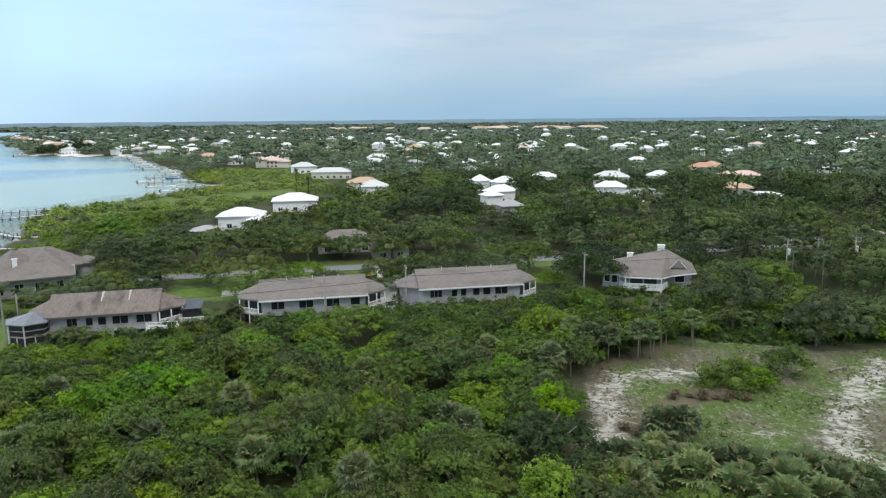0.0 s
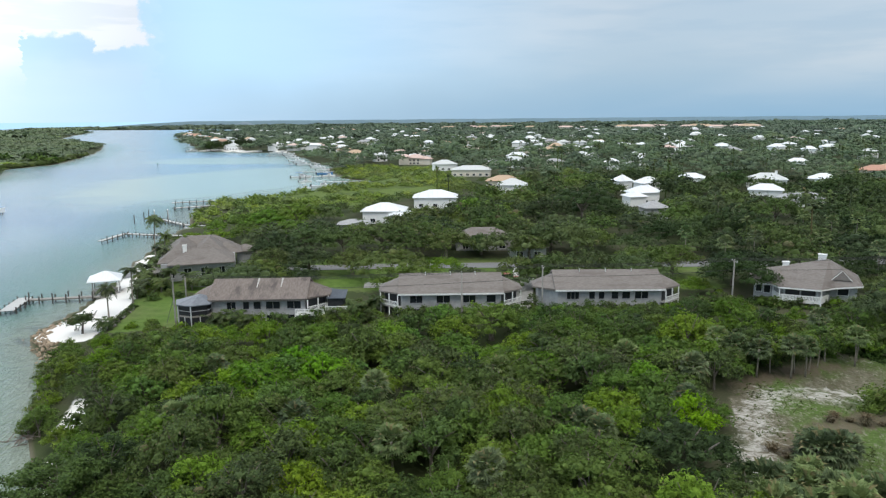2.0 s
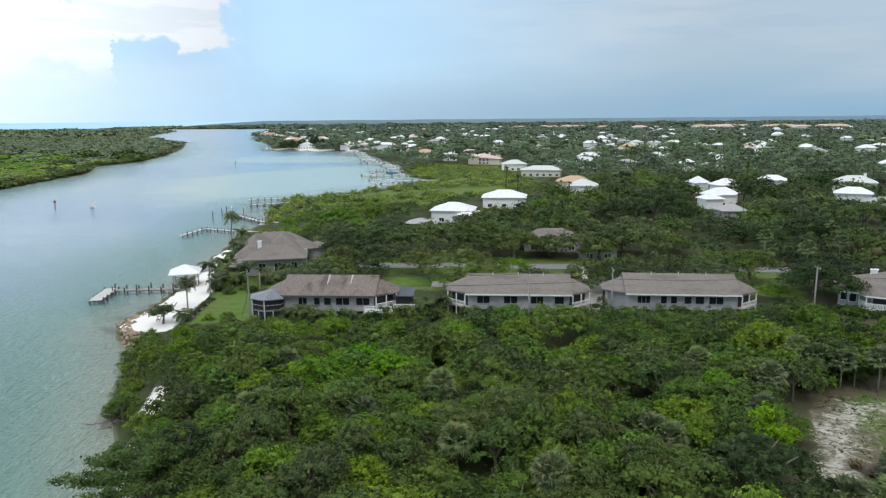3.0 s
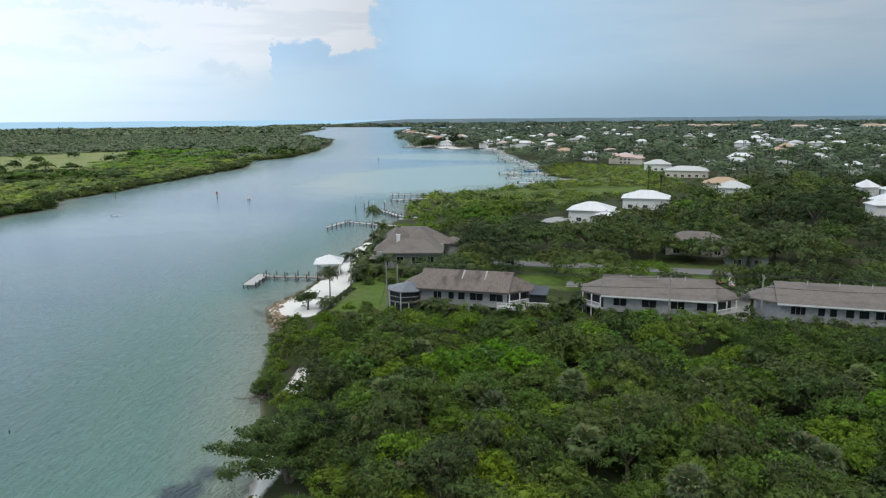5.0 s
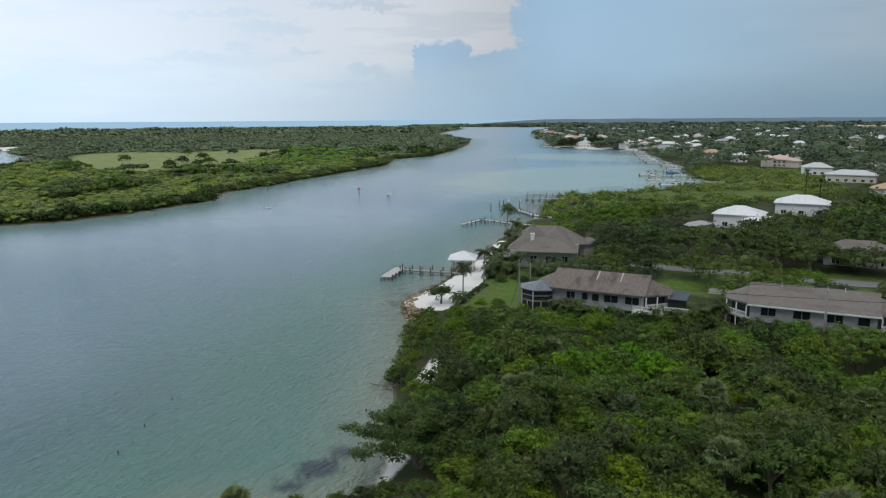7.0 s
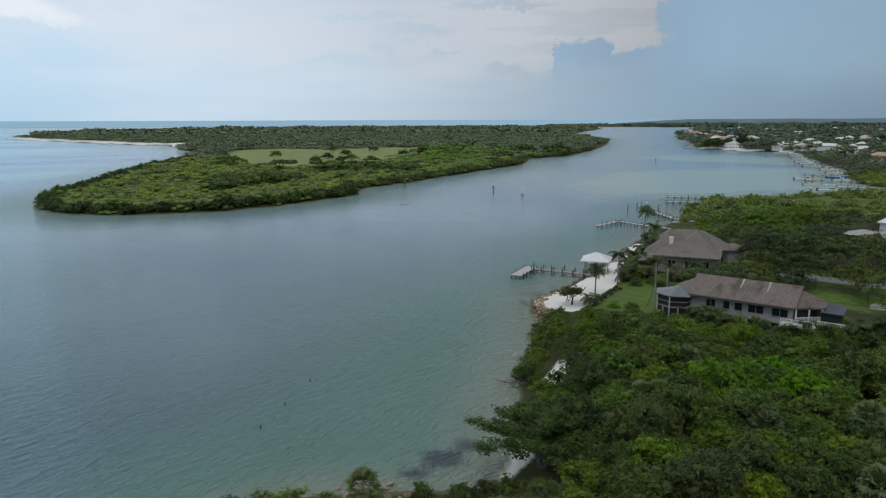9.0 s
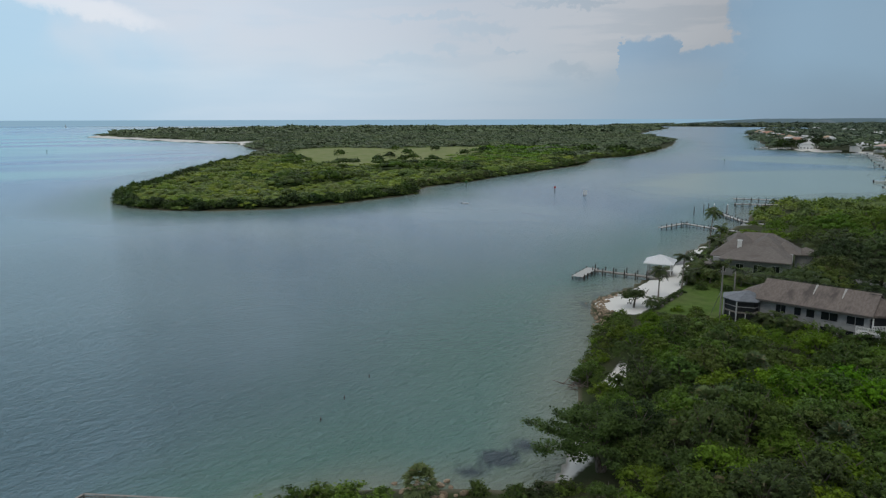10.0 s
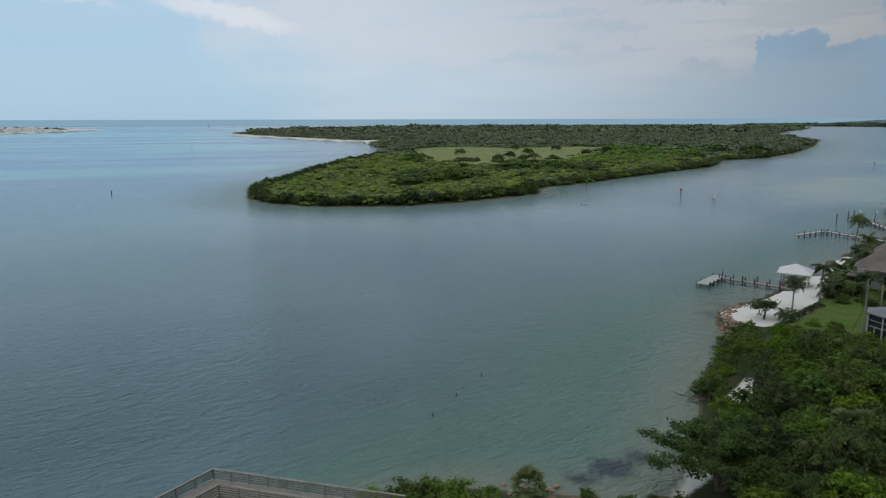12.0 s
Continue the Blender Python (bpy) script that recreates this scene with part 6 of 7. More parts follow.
def build_palms():
    coconut_palm(-85.5, 110.1, 5.7, (-0.3, 0.5), 0.85, 0)
    coconut_palm(-87.8, 120.6, 7.0, (0.5, -0.4), 0.9, 1)
    coconut_palm(-102.2, 150.5, 12.8, (0.4, 0.3), 1.0, 2)
    coconut_palm(-100.6, 151.4, 8.6, (0.9, 0.2), 0.85, 3)
    coconut_palm(-95.0, 142.5, 6.6, (-0.2, 0.5), 0.95, 4)
    coconut_palm(-96.5, 147.5, 5.4, (0.4, -0.5), 0.8, 5)
    coconut_palm(-81.6, 103.2, 1.6, (0.2, 0.1), 0.8, 6, "young coconut palm with short trunk")
    coconut_palm(-88.0, 134.0, 3.4, (0.3, 0.1), 0.8, 7, "young coconut palm beside the house")
    for k, (x, y, h) in enumerate(((-83.0, 133.5, 2.6), (-79.0, 136.0, 3.2), (-76.5, 134.5, 2.4), (-81.0, 131.0, 2.0), (-73.5, 138.5, 3.0), (-70.0, 134.0, 2.6), (-66.5, 131.5, 2.2), (-62.0, 130.0, 2.4), (-57.2, 106.4, 1.6), (-40.0, 117.0, 2.0), (-42.5, 114.8, 1.6), (-61.2, 107.0, 1.8), (-59.2, 107.6, 2.2), (-57.6, 107.4, 1.6), (-62.6, 106.6, 1.4), (-90.5, 127.0, 2.6), (-92.4, 130.4, 3.2), (-89.2, 124.0, 2.2), (-94.0, 134.0, 3.4), (-97.4, 139.6, 3.6), (-91.0, 137.0, 2.6), (-86.4, 128.2, 2.4), (-99.6, 145.6, 4.0))):
        coconut_palm(x, y, h, (0.2, 0.2), 0.85, 10 + k, "small feathery garden palm beside the houses")
    for k, (x, y, h) in enumerate(((24.0, 97.7, 4.0), (28.5, 98.1, 4.6), (30.6, 99.0, 4.2), (38.7, 104.5, 4.4), (19.3, 101.0, 4.4), (21.5, 99.5, 4.0), (36.3, 113.5, 4.6))):
        sabal_palm(x, y, h, 1.15, k)
    for k, (x, y, h) in enumerate(((61, 121, 2.6), (64, 120, 3.0), (62.5, 123, 3.2), (66, 122, 2.8), (58.5, 120, 2.2))):
        sabal_palm(x, y, h, 1.3, k + 20, "clump of cabbage palms with full fan heads")
    g = random.Random(4)
    for k in range(26):
        w, d = g.uniform(-33, -8), g.uniform(150, 300)
        sabal_palm(-math.sin(radians(w)) * d, math.cos(radians(w)) * d, g.uniform(6.5, 9.0), 1.3, k + 30, "tall cabbage palm standing above the woods")
    for k, (x, y, s) in enumerate(((25.2, 73.4, 1.5), (24.2, 72.2, 1.3), (26.4, 72.4, 1.3), (18.8, 64.2, 1.4), (20.6, 63.6, 1.3), (22.6, 62.4, 1.4), (24.6, 63.4, 1.4), (26.6, 63.0, 1.5), (28.4, 62.6, 1.3), (29.8, 61.8, 1.6), (31.4, 61.4, 1.5), (33.6, 60.7, 1.5), (35.2, 61.2, 1.4), (37.4, 61.0, 1.3), (23.2, 59.8, 1.5), (20.4, 60.8, 1.4), (27.6, 59.6, 1.4), (31.0, 58.4, 1.5), (18.0, 61.6, 1.4), (26.0, 57.6, 1.5), (35.0, 57.8, 1.4), (40.8, 57.2, 1.5), (38.5, 58.6, 1.4), (16.6, 58.8, 1.5), (22.8, 56.6, 1.5), (29.4, 55.6, 1.5), (33.0, 55.6, 1.4), (24.8, 60.6, 1.4), (17.0, 64.0, 1.3), (21.4, 65.4, 1.3))):
        sabal_palm(x, y, 1.1 + 0.5 * (k % 3), s * (1.15 + 0.12 * math.sin(k * 2.3)), k + 60, "low palmetto with arching green fan leaves", True)
    for k, (x, y, h) in enumerate(((0.8, 69.3, 4.2), (2.2, 68.4, 3.9), (-1.0, 70.2, 4.0), (-43, 64, 3.6), (-41.4, 65, 3.8), (-48, 78, 3.4), (-46.5, 79, 3.6), (-38, 58, 3.6), (-10, 84, 4.0), (12, 78, 4.0), (-24, 76, 4.0), (6, 92, 4.2), (-30, 66, 3.8), (-56, 84, 3.0), (-54.6, 85, 3.2), (-18, 62, 4.0), (-8, 58, 4.2), (14, 88, 4.4))):
        sabal_palm(x, y, h, 1.25, k + 90, "fan palm head showing through the thicket")


def build_shrubs():
    bush(37.6, 88.6, 4.2, 5.8, LEAF, "large rounded green bush in the clearing", 1, 2400)
    bush(41.0, 87.8, 2.6, 4.0, LEAF, "green bush beside a larger one", 2)
    bush(47.0, 92.0, 3.3, 5.4, LEAF_MID, "rounded dark green bush in the clearing", 3, 2000)
    sabal_palm(-52.1, 32.4, 1.5, 1.15, 7, "short fan palm standing on shore rocks")
    for k, (x, y, r) in enumerate(((-58.5, 19, 1.7), (-57.4, 21.6, 1.8), (-57.0, 24.2, 1.9), (-55.6, 26.6, 1.8), (-54.6, 20, 2.2), (-53.5, 24, 2.2), (-52.6, 28, 2.0))):
        bush(x, y, r, 2.1, LEAF if k % 3 else LEAF_BRIGHT, "low green shore bush beside the boardwalk", 10 + k, 700)
    for k, (x, y, r) in enumerate(((-45.8, 42.2, 1.5), (-44.6, 44.6, 1.6), (-47.2, 40.4, 1.2), (-46.0, 39.2, 1.5), (-49.8, 37.6, 1.1))):
        bush(x, y, r, 1.7, LEAF if k % 2 else LEAF_OLIVE, "low green bush below the shore tree", 22 + k, 420, 0.22)
    for k, (x, y) in enumerate(((-64.6, 67.6), (-65.6, 69.6), (-67.6, 72.2), (-69.2, 75.4), (-71.2, 77.4), (-73.6, 80.6), (-76.4, 83.8), (-79.4, 87.0), (-72.2, 81.0), (-75.4, 86.2), (-78.0, 90.0))):
        bush(x, y, 1.7, 2.4, LEAF if k % 2 else LEAF_OLIVE, "green olive shore bush at the water's edge", 30 + k, 600, 0.22)
    for k in range(15):
        u = k / 14
        bush(-69 + 30 * u, 102.2 + 9 * u + (k % 3), 1.8, (2.9 if k > 4 else 1.5) + 0.5 * (k % 2) + 0.6 * u, (LEAF_OLIVE, LEAF, LEAF_MID)[k % 3], "clipped hedge bush below the apartment house", 50 + k, 500, 0.22)
    for k, (x, y, r, h) in enumerate(((-59.6, 107.0, 1.7, 3.2), (-57.6, 107.2, 1.8, 3.6), (-55.4, 107.6, 1.5, 2.8), (-41.0, 113.6, 1.8, 2.8), (-38.4, 114.6, 1.6, 2.4), (-90.4, 128, 1.4, 2.6), (-87.6, 131, 1.5, 2.4), (-92.0, 133, 1.3, 2.8), (-95.0, 137, 1.4, 2.4), (-80, 134.5, 1.6, 2.2), (-76, 137.0, 1.6, 2.2), (-72.5, 136.2, 1.5, 2.4), (-89.5, 125.4, 1.2, 1.8), (-91.5, 130.5, 1.9, 3.8), (-94.6, 134.6, 1.8, 3.6), (-99.0, 143, 1.6, 3.2), (-46.5, 110.4, 1.6, 2.4), (-44.2, 111.2, 1.5, 2.6), (-48.6, 109.6, 1.3, 2.0))):
        bush(x, y, r, h, (LEAF_MID, LEAF_DARK, LEAF)[k % 3], "leafy garden shrub beside the houses", 80 + k, 600, 0.24)
    for k in range(19):
        u = k / 18
        bush(-31.5 + 19 * u + 0.6 * math.sin(k * 2.1), 115.9 + 4.2 * u, 1.8, 3.4 + 0.5 * math.sin(k * 1.7), (LEAF, LEAF_MID, LEAF_OLIVE)[k % 3], "tall green hedge bush before an apartment house", 200 + k, 520, 0.25)
        bush(-4.5 + 21 * u + 0.6 * math.sin(k * 1.9), 123.6 + 4.1 * u, 1.8, 3.1 + 0.6 * math.sin(k * 2.7), (LEAF_MID, LEAF, LEAF_OLIVE)[k % 3], "tall green hedge bush before an apartment house", 230 + k, 520, 0.25)
    # dark bedding plants and rocks between sand and lawn
    for k in range(22):
        u = k / 21
        bush(-81.6 - 4.0 * u + 0.5 * math.sin(k * 2.3), 105.2 + 12.6 * u, 0.55, 0.8, LEAF_DARK, "small dark bedding plant bordering the lawn", 120 + k, 120, 0.22)
    g = random.Random(9)
    for k, (x, y) in enumerate(((-628, 313), (-520, 294), (-504, 309), (-521, 330), (-656, 446), (-560, 330), (-610, 380), (-560, 415), (-600, 470), (-655, 520), (-700, 420), (-590, 460))):
        V, Q = crown(700 + k, 6.0, 0.0, 6.5, 160, 1.3, 7, 0.8)
        t = thing("meadow_tree", pose(x, y, ground_at(x, y) - 0.2), "round dark bush standing alone in a meadow", "tree", "single bushes in the meadow")
        part("crown", big_mesh("crown", V, Q, LEAF_DARK, True), LEAF_DARK, t)
    # single coconut-like palm on the island's tip
    coconut_palm(-413, 106, 6.5, (0.8, 0.2), 1.1, 3, "lone palm above the island mangroves")


def build_big_tree():
    """A spreading open tree that leans over the water, with bare limbs showing."""
    g = random.Random(21)
    t = thing("shore_tree", pose(-45.2, 49.9, ground_at(-45.2, 49.9)), "open spreading tree leaning over a sandy shore", "tree")
    s = Shape()
    s.tube([(0, 0, -0.4), (-0.4, 0.0, 1.2), (-1.0, -0.1, 2.2)], [0.38, 0.30, 0.24], 9)
    s.tube([(0.1, 0.1, -0.3), (0.6, 0.8, 1.5), (1.0, 1.6, 3.2)], [0.30, 0.24, 0.16], 8)
    tips = []
    for k in range(27):
        w = radians(60 + k * 13.3 + g.uniform(-8, 8))
        r = 5.9 * math.sqrt(g.uniform(0.06, 1.0))
        z = 5.5 - 0.075 * r * r + g.uniform(-0.5, 0.3)
        a = (-1.0 + g.uniform(-0.3, 0.6), g.uniform(-0.4, 0.6), g.uniform(1.6, 2.3))
        m = (a[0] + math.cos(w) * r * 0.5, a[1] + math.sin(w) * r * 0.5, (a[2] + z) / 2 + g.uniform(0.1, 0.6))
        e = (a[0] + math.cos(w) * r, a[1] + math.sin(w) * r, z)
        s.tube([a, m, e], [0.13, 0.08, 0.03], 6)
        tips += [(e, 1.0), (m, 0.5)]
        for j in range(3):
            q = (e[0] + g.uniform(-1.2, 1.2), e[1] + g.uniform(-1.2, 1.2), e[2] + g.uniform(-0.4, 0.7))
            s.tube([m, q], [0.05, 0.015], 5)
            tips.append((q, 0.9))
    part("trunk", s, BARK, t)
    rg = np.random.default_rng(5)
    Vs = []
    for (x, y, z), f in tips:
        n = int(165 * f)
        p = np.array([x, y, z]) + rg.normal(size=(n, 3)) * np.array([0.42, 0.42, 0.15])
        nn = np.array([0, 0, 1.0]) + rg.normal(size=(n, 3)) * 0.45
        nn /= np.linalg.norm(nn, axis=1)[:, None]
        tt = np.cross(nn, rg.normal(size=(n, 3)))
        tt /= np.linalg.norm(tt, axis=1)[:, None]
        bb = np.cross(nn, tt)
        sz = 0.21 * rg.uniform(0.6, 1.4, n)[:, None]
        Vs.append(np.stack([p - tt * sz * 0.62, p - bb * sz * 0.42, p + tt * sz * 0.62, p + bb * sz * 0.42], 1).reshape(-1, 3))
    V = np.concatenate(Vs)
    part("crown", big_mesh("crown", V, np.arange(len(V)).reshape(-1, 4), LEAF_MID), LEAF_MID, t)
    # small flat-topped tree on the beach
    t = thing("beach_tree", pose(-84.6, 101.8, ground_at(-84.6, 101.8)), "small flat-topped tree standing in white sand", "tree")
    part("trunk", Shape().tube([(0, 0, -0.3), (0.1, 0.1, 1.2), (0.4, 0.1, 2.3)], [0.22, 0.17, 0.13], 8).tube([(0.1, 0.1, 1.2), (-0.7, 0.2, 2.5)], [0.12, 0.06], 6).tube([(0.3, 0.1, 1.9), (1.3, 0.3, 2.9)], [0.1, 0.05], 6), BARK, t)
    V, Q = crown(801, 2.4, 1.8, 3.7, 900, 0.26, 8, 0.55)
    part("crown", big_mesh("crown", V, Q, LEAF_OLIVE, True), LEAF_OLIVE, t)
    # driftwood and dead branches at the water's edge
    d = thing("driftwood", pose(-64.8, 66.2, 0.1), "bleached dead branches lying at the waterline", "driftwood")
    for k in range(16):
        w, n = g.uniform(0, 6.28), g.uniform(1.2, 3.4)
        x, y = g.uniform(-1.8, 1.8), g.uniform(-1.8, 1.8)
        part("branch", Shape().tube([(x, y, 0.1), (x + math.cos(w) * n * 0.5, y + math.sin(w) * n * 0.5, g.uniform(0.3, 0.7)), (x + math.cos(w) * n, y + math.sin(w) * n, g.uniform(0.1, 1.2))], [0.08, 0.06, 0.02], 5), DRY, d)
    log = thing("fallen_log", pose(55.2, 93.4, ground_at(55.2, 93.4) + 0.12, 0, 0, 25), "pale fallen log lying in grass", "log")
    part("trunk", Shape().tube([(-1.5, 0, 0), (0, 0.1, 0.05), (1.5, 0, 0)], [0.2, 0.18, 0.13], 8), DRY, log)


def rock_mesh(seed, material):
    g = random.Random(seed)
    bm = bmesh.new()
    bmesh.ops.create_icosphere(bm, subdivisions=1, radius=1)
    for v in bm.verts:
        v.co *= g.uniform(0.7, 1.15)
        v.co.z *= 0.7
    me = bpy.data.meshes.new("rock")
    bm.to_mesh(me)
    bm.free()
    me.materials.append(material)
    return me


def build_rocks():
    g = random.Random(3)
    tan, dark = [rock_mesh(k, ROCK) for k in range(5)], [rock_mesh(k + 9, DARK_ROCK) for k in range(4)]

    def place(x, y, r, me, label, group):
        o = new("rock", me)
        o.matrix_basis = pose(x, y, max(ground_at(x, y), -0.1) + r * 0.25, g.uniform(0, 40), g.uniform(0, 40), g.uniform(0, 360))
        o.scale = (r, r * g.uniform(0.7, 1.1), r * g.uniform(0.8, 1.1))
        tagged(o, label, "rock", group)

    path = [(-82.0, 91.5), (-86.5, 95.0), (-90.6, 98.6), (-93.8, 102.0), (-95.6, 106.5), (-96.4, 113.0)]
    for k in range(170):
        u = g.random() ** 1.25 * 4.99
        i = int(u)
        x, y = (path[i][j] + (path[i + 1][j] - path[i][j]) * (u - i) for j in (0, 1))
        place(x + g.gauss(0.4, 0.9), y + g.gauss(0.1, 0.9), g.uniform(0.24, 0.56) * (1 - 0.09 * i), g.choice(tan), "tan limestone boulder of a shore revetment", "boulders of the revetment")
    for k in range(22):
        place(g.gauss(-53.2, 1.5), g.gauss(34.6, 1.6), g.uniform(0.3, 0.7), g.choice(tan), "tan boulder on the shore near the boardwalk", "boulders near the boardwalk")
    for k in range(40):
        u = g.random()
        place(-81.4 - 4.2 * u + g.gauss(0, 0.5), 105 + 12.8 * u, g.uniform(0.2, 0.42), g.choice(dark), "dark stone bordering the white sand", "stones along the lawn")


# ---- docks, boardwalk, pavilion, boats ----
def dock(path, width, z, label, spacing=3.0, post_top=1.0, boards=DECK, rail=False, group="docks along the shore"):
    """A timber dock along a path: deck, stringers and a pair of piles at every bay."""
    d = thing("dock", pose(path[0][0], path[0][1], z), label, "dock", group)
    ox, oy = path[0]
    for (ax, ay), (bx, by) in zip(path, path[1:]):
        n, w = math.hypot(bx - ax, by - ay), math.atan2(by - ay, bx - ax)
        m = Matrix.Translation((ax - ox, ay - oy, 0)) @ Matrix.Rotation(w, 4, "Z")
        s = Shape()
        k = 0.0
        while k < n:
            s.box(k, -width / 2, -0.06, min(k + 0.42, n), width / 2, 0.0, m)
            k += 0.45
        part("deck", s, boards, d)
        part("stringer", Shape().box(0, -width / 2 + 0.05, -0.3, n, -width / 2 + 0.17, -0.07, m).box(0, width / 2 - 0.17, -0.3, n, width / 2 - 0.05, -0.07, m), WOOD, d)
        for i in range(int(n / spacing) + 1):
            for e in (-1, 1):
                p = m @ Vector((min(i * spacing + 0.15, n - 0.15), e * (width / 2 + 0.12), 0))
                part("post", Shape().tube([(p.x, p.y, -z - 2.4), (p.x, p.y, post_top * (0.7 + 0.3 * ((i * 7 + e) % 3)))], [0.15, 0.14], 8), PILE, d)
        if rail:
            part("rail", Shape().box(0, -width / 2 - 0.05, 0.9, n, -width / 2 + 0.05, 1.0, m), WOOD, d)
    return d


def build_docks():
    dock([(-98.5, 127.2), (-113.2, 121.4)], 1.4, 1.0, "weathered timber dock with tall dark pilings", 2.6, 1.0, DECK)
    dock([(-114.6, 122.6), (-110.2, 112.8)], 2.6, 1.05, "timber dock head with pale boards", 2.4, 0.3, PALE_DECK)
    dock([(-120.5, 200.8), (-137.6, 200.8), (-147.3, 202.0), (-145.8, 187.6)], 1.6, 1.2, "long pale dock bent at its end", 3.0, 0.5, PALE_DECK)
    dock([(-129, 221.5), (-138.0, 222.6), (-152.4, 232.6), (-163.5, 240.0)], 1.6, 1.2, "long dock with a boat lift", 3.0, 0.7, PALE_DECK)
    dock([(-150, 285.0), (-169.6, 266.4)], 1.8, 1.2, "pale dock reaching over the water", 3.0, 0.4, PALE_DECK)
    dock([(-158, 300), (-182, 284.4)], 1.8, 1.2, "pale dock beside the mangroves", 3.0, 0.6, PALE_DECK)
    for (x, y), n in (((-126, 402), 27), ((-148, 438), 34), ((-174, 476), 26), ((-218, 562), 30), ((-300, 700), 30)):
        dock([(x, y), (x - n * 0.95, y - n * 0.28)], 2.2, 1.2, "dock with boat slips in the bay", 5.0, 0.7, PALE_DECK, group="docks in the bay")
    g = random.Random(2)
    for k in range(5):
        u = g.random()
        x, y = -150 - 38 * u + g.gauss(0, 6), 372 + 78 * u + g.gauss(0, 8)
        p = thing("mooring_pile", pose(x, y, 0), "dark mooring pile standing in the bay", "pile", "mooring piles in the bay")
        part("post", Shape().tube([(0, 0, -2), (0, 0, 2.6)], [0.17, 0.15], 8), PILE, p)
    for x, y in ((-162.3, 228.5), (-164.1, 237.1), (-158, 243), (-166, 243)):
        p = thing("mooring_pile", pose(x, y, 0), "dark mooring pile near a boat lift", "pile", "mooring piles by the boat lift")
        part("post", Shape().tube([(0, 0, -2), (0, 0, 3.4)], [0.17, 0.15], 8), PILE, p)
    lift = thing("boat_lift", pose(-157.0, 237.5, 0, 0, 0, 35), "white boat lift frame on pilings", "boat lift")
    for x in (-2.4, 2.4):
        for y in (-1.8, 1.8):
            part("post", Shape().box(x - 0.13, y - 0.13, -2, x + 0.13, y + 0.13, 4.0), PALE_GREY, lift)
        part("beam", Shape().box(x - 0.15, -2.0, 3.9, x + 0.15, 2.0, 4.25), BOAT_WHITE, lift)


def build_boardwalk():
    """The raised boardwalk at the near shore: boards, posts and four rails on each side."""
    z = 1.5
    corner, far, near = Vector((-67.3, 5.6)), Vector((-54.5, 20.8)), Vector((-61.5, -3.5))
    inner, far_in, near_in = Vector((-63.9, 5.7)), Vector((-53.0, 18.6)), Vector((-59.5, -1.5))
    b = thing("boardwalk", pose(corner.x, corner.y, z), "weathered grey timber boardwalk with railings over the water", "boardwalk")

    def board(a, c, e, f, n):
        s = Shape()
        for k in range(n):
            u, v = k / n, (k + 0.93) / n
            q = [a.lerp(c, u), a.lerp(c, v), e.lerp(f, v), e.lerp(f, u)]
            p = [(w.x - corner.x, w.y - corner.y, 0.0) for w in q]
            s.poly(p + [(x, y, -0.05) for x, y, _ in p], (3, 2, 1, 0), (4, 5, 6, 7), (0, 1, 5, 4), (1, 2, 6, 5), (2, 3, 7, 6), (3, 0, 4, 7))
        return s

    part("deck", board(corner, far, inner, far_in, 120), DECK, b)
    part("deck", board(corner, near, inner, near_in, 70), DECK, b)
    for a, c, inside in ((corner, far, 0), (corner, near, 0), (inner, far_in, 1), (inner, near_in, 1)):
        n = (c - a).length
        w = math.atan2(c.y - a.y, c.x - a.x)
        m = Matrix.Translation((a.x - corner.x, a.y - corner.y, 0)) @ Matrix.Rotation(w, 4, "Z")
        count = max(int(n / 1.9), 1)
        for k in range(count + 1):
            x = n * k / count
            part("post", Shape().box(x - 0.06, -0.06, -2.6, x + 0.06, 0.06, 1.08, m), WOOD, b)
        for h in (0.22, 0.45, 0.68, 0.90):
            part("rail", Shape().box(0, -0.085, h - 0.06, n, -0.05, h + 0.06, m), WOOD, b)
        part("handrail", Shape().box(0, -0.12, 1.07, n, 0.12, 1.12, m), DECK, b)
        part("stringer", Shape().box(0, -0.06, -0.32, n, 0.06, -0.06, m), WOOD, b)


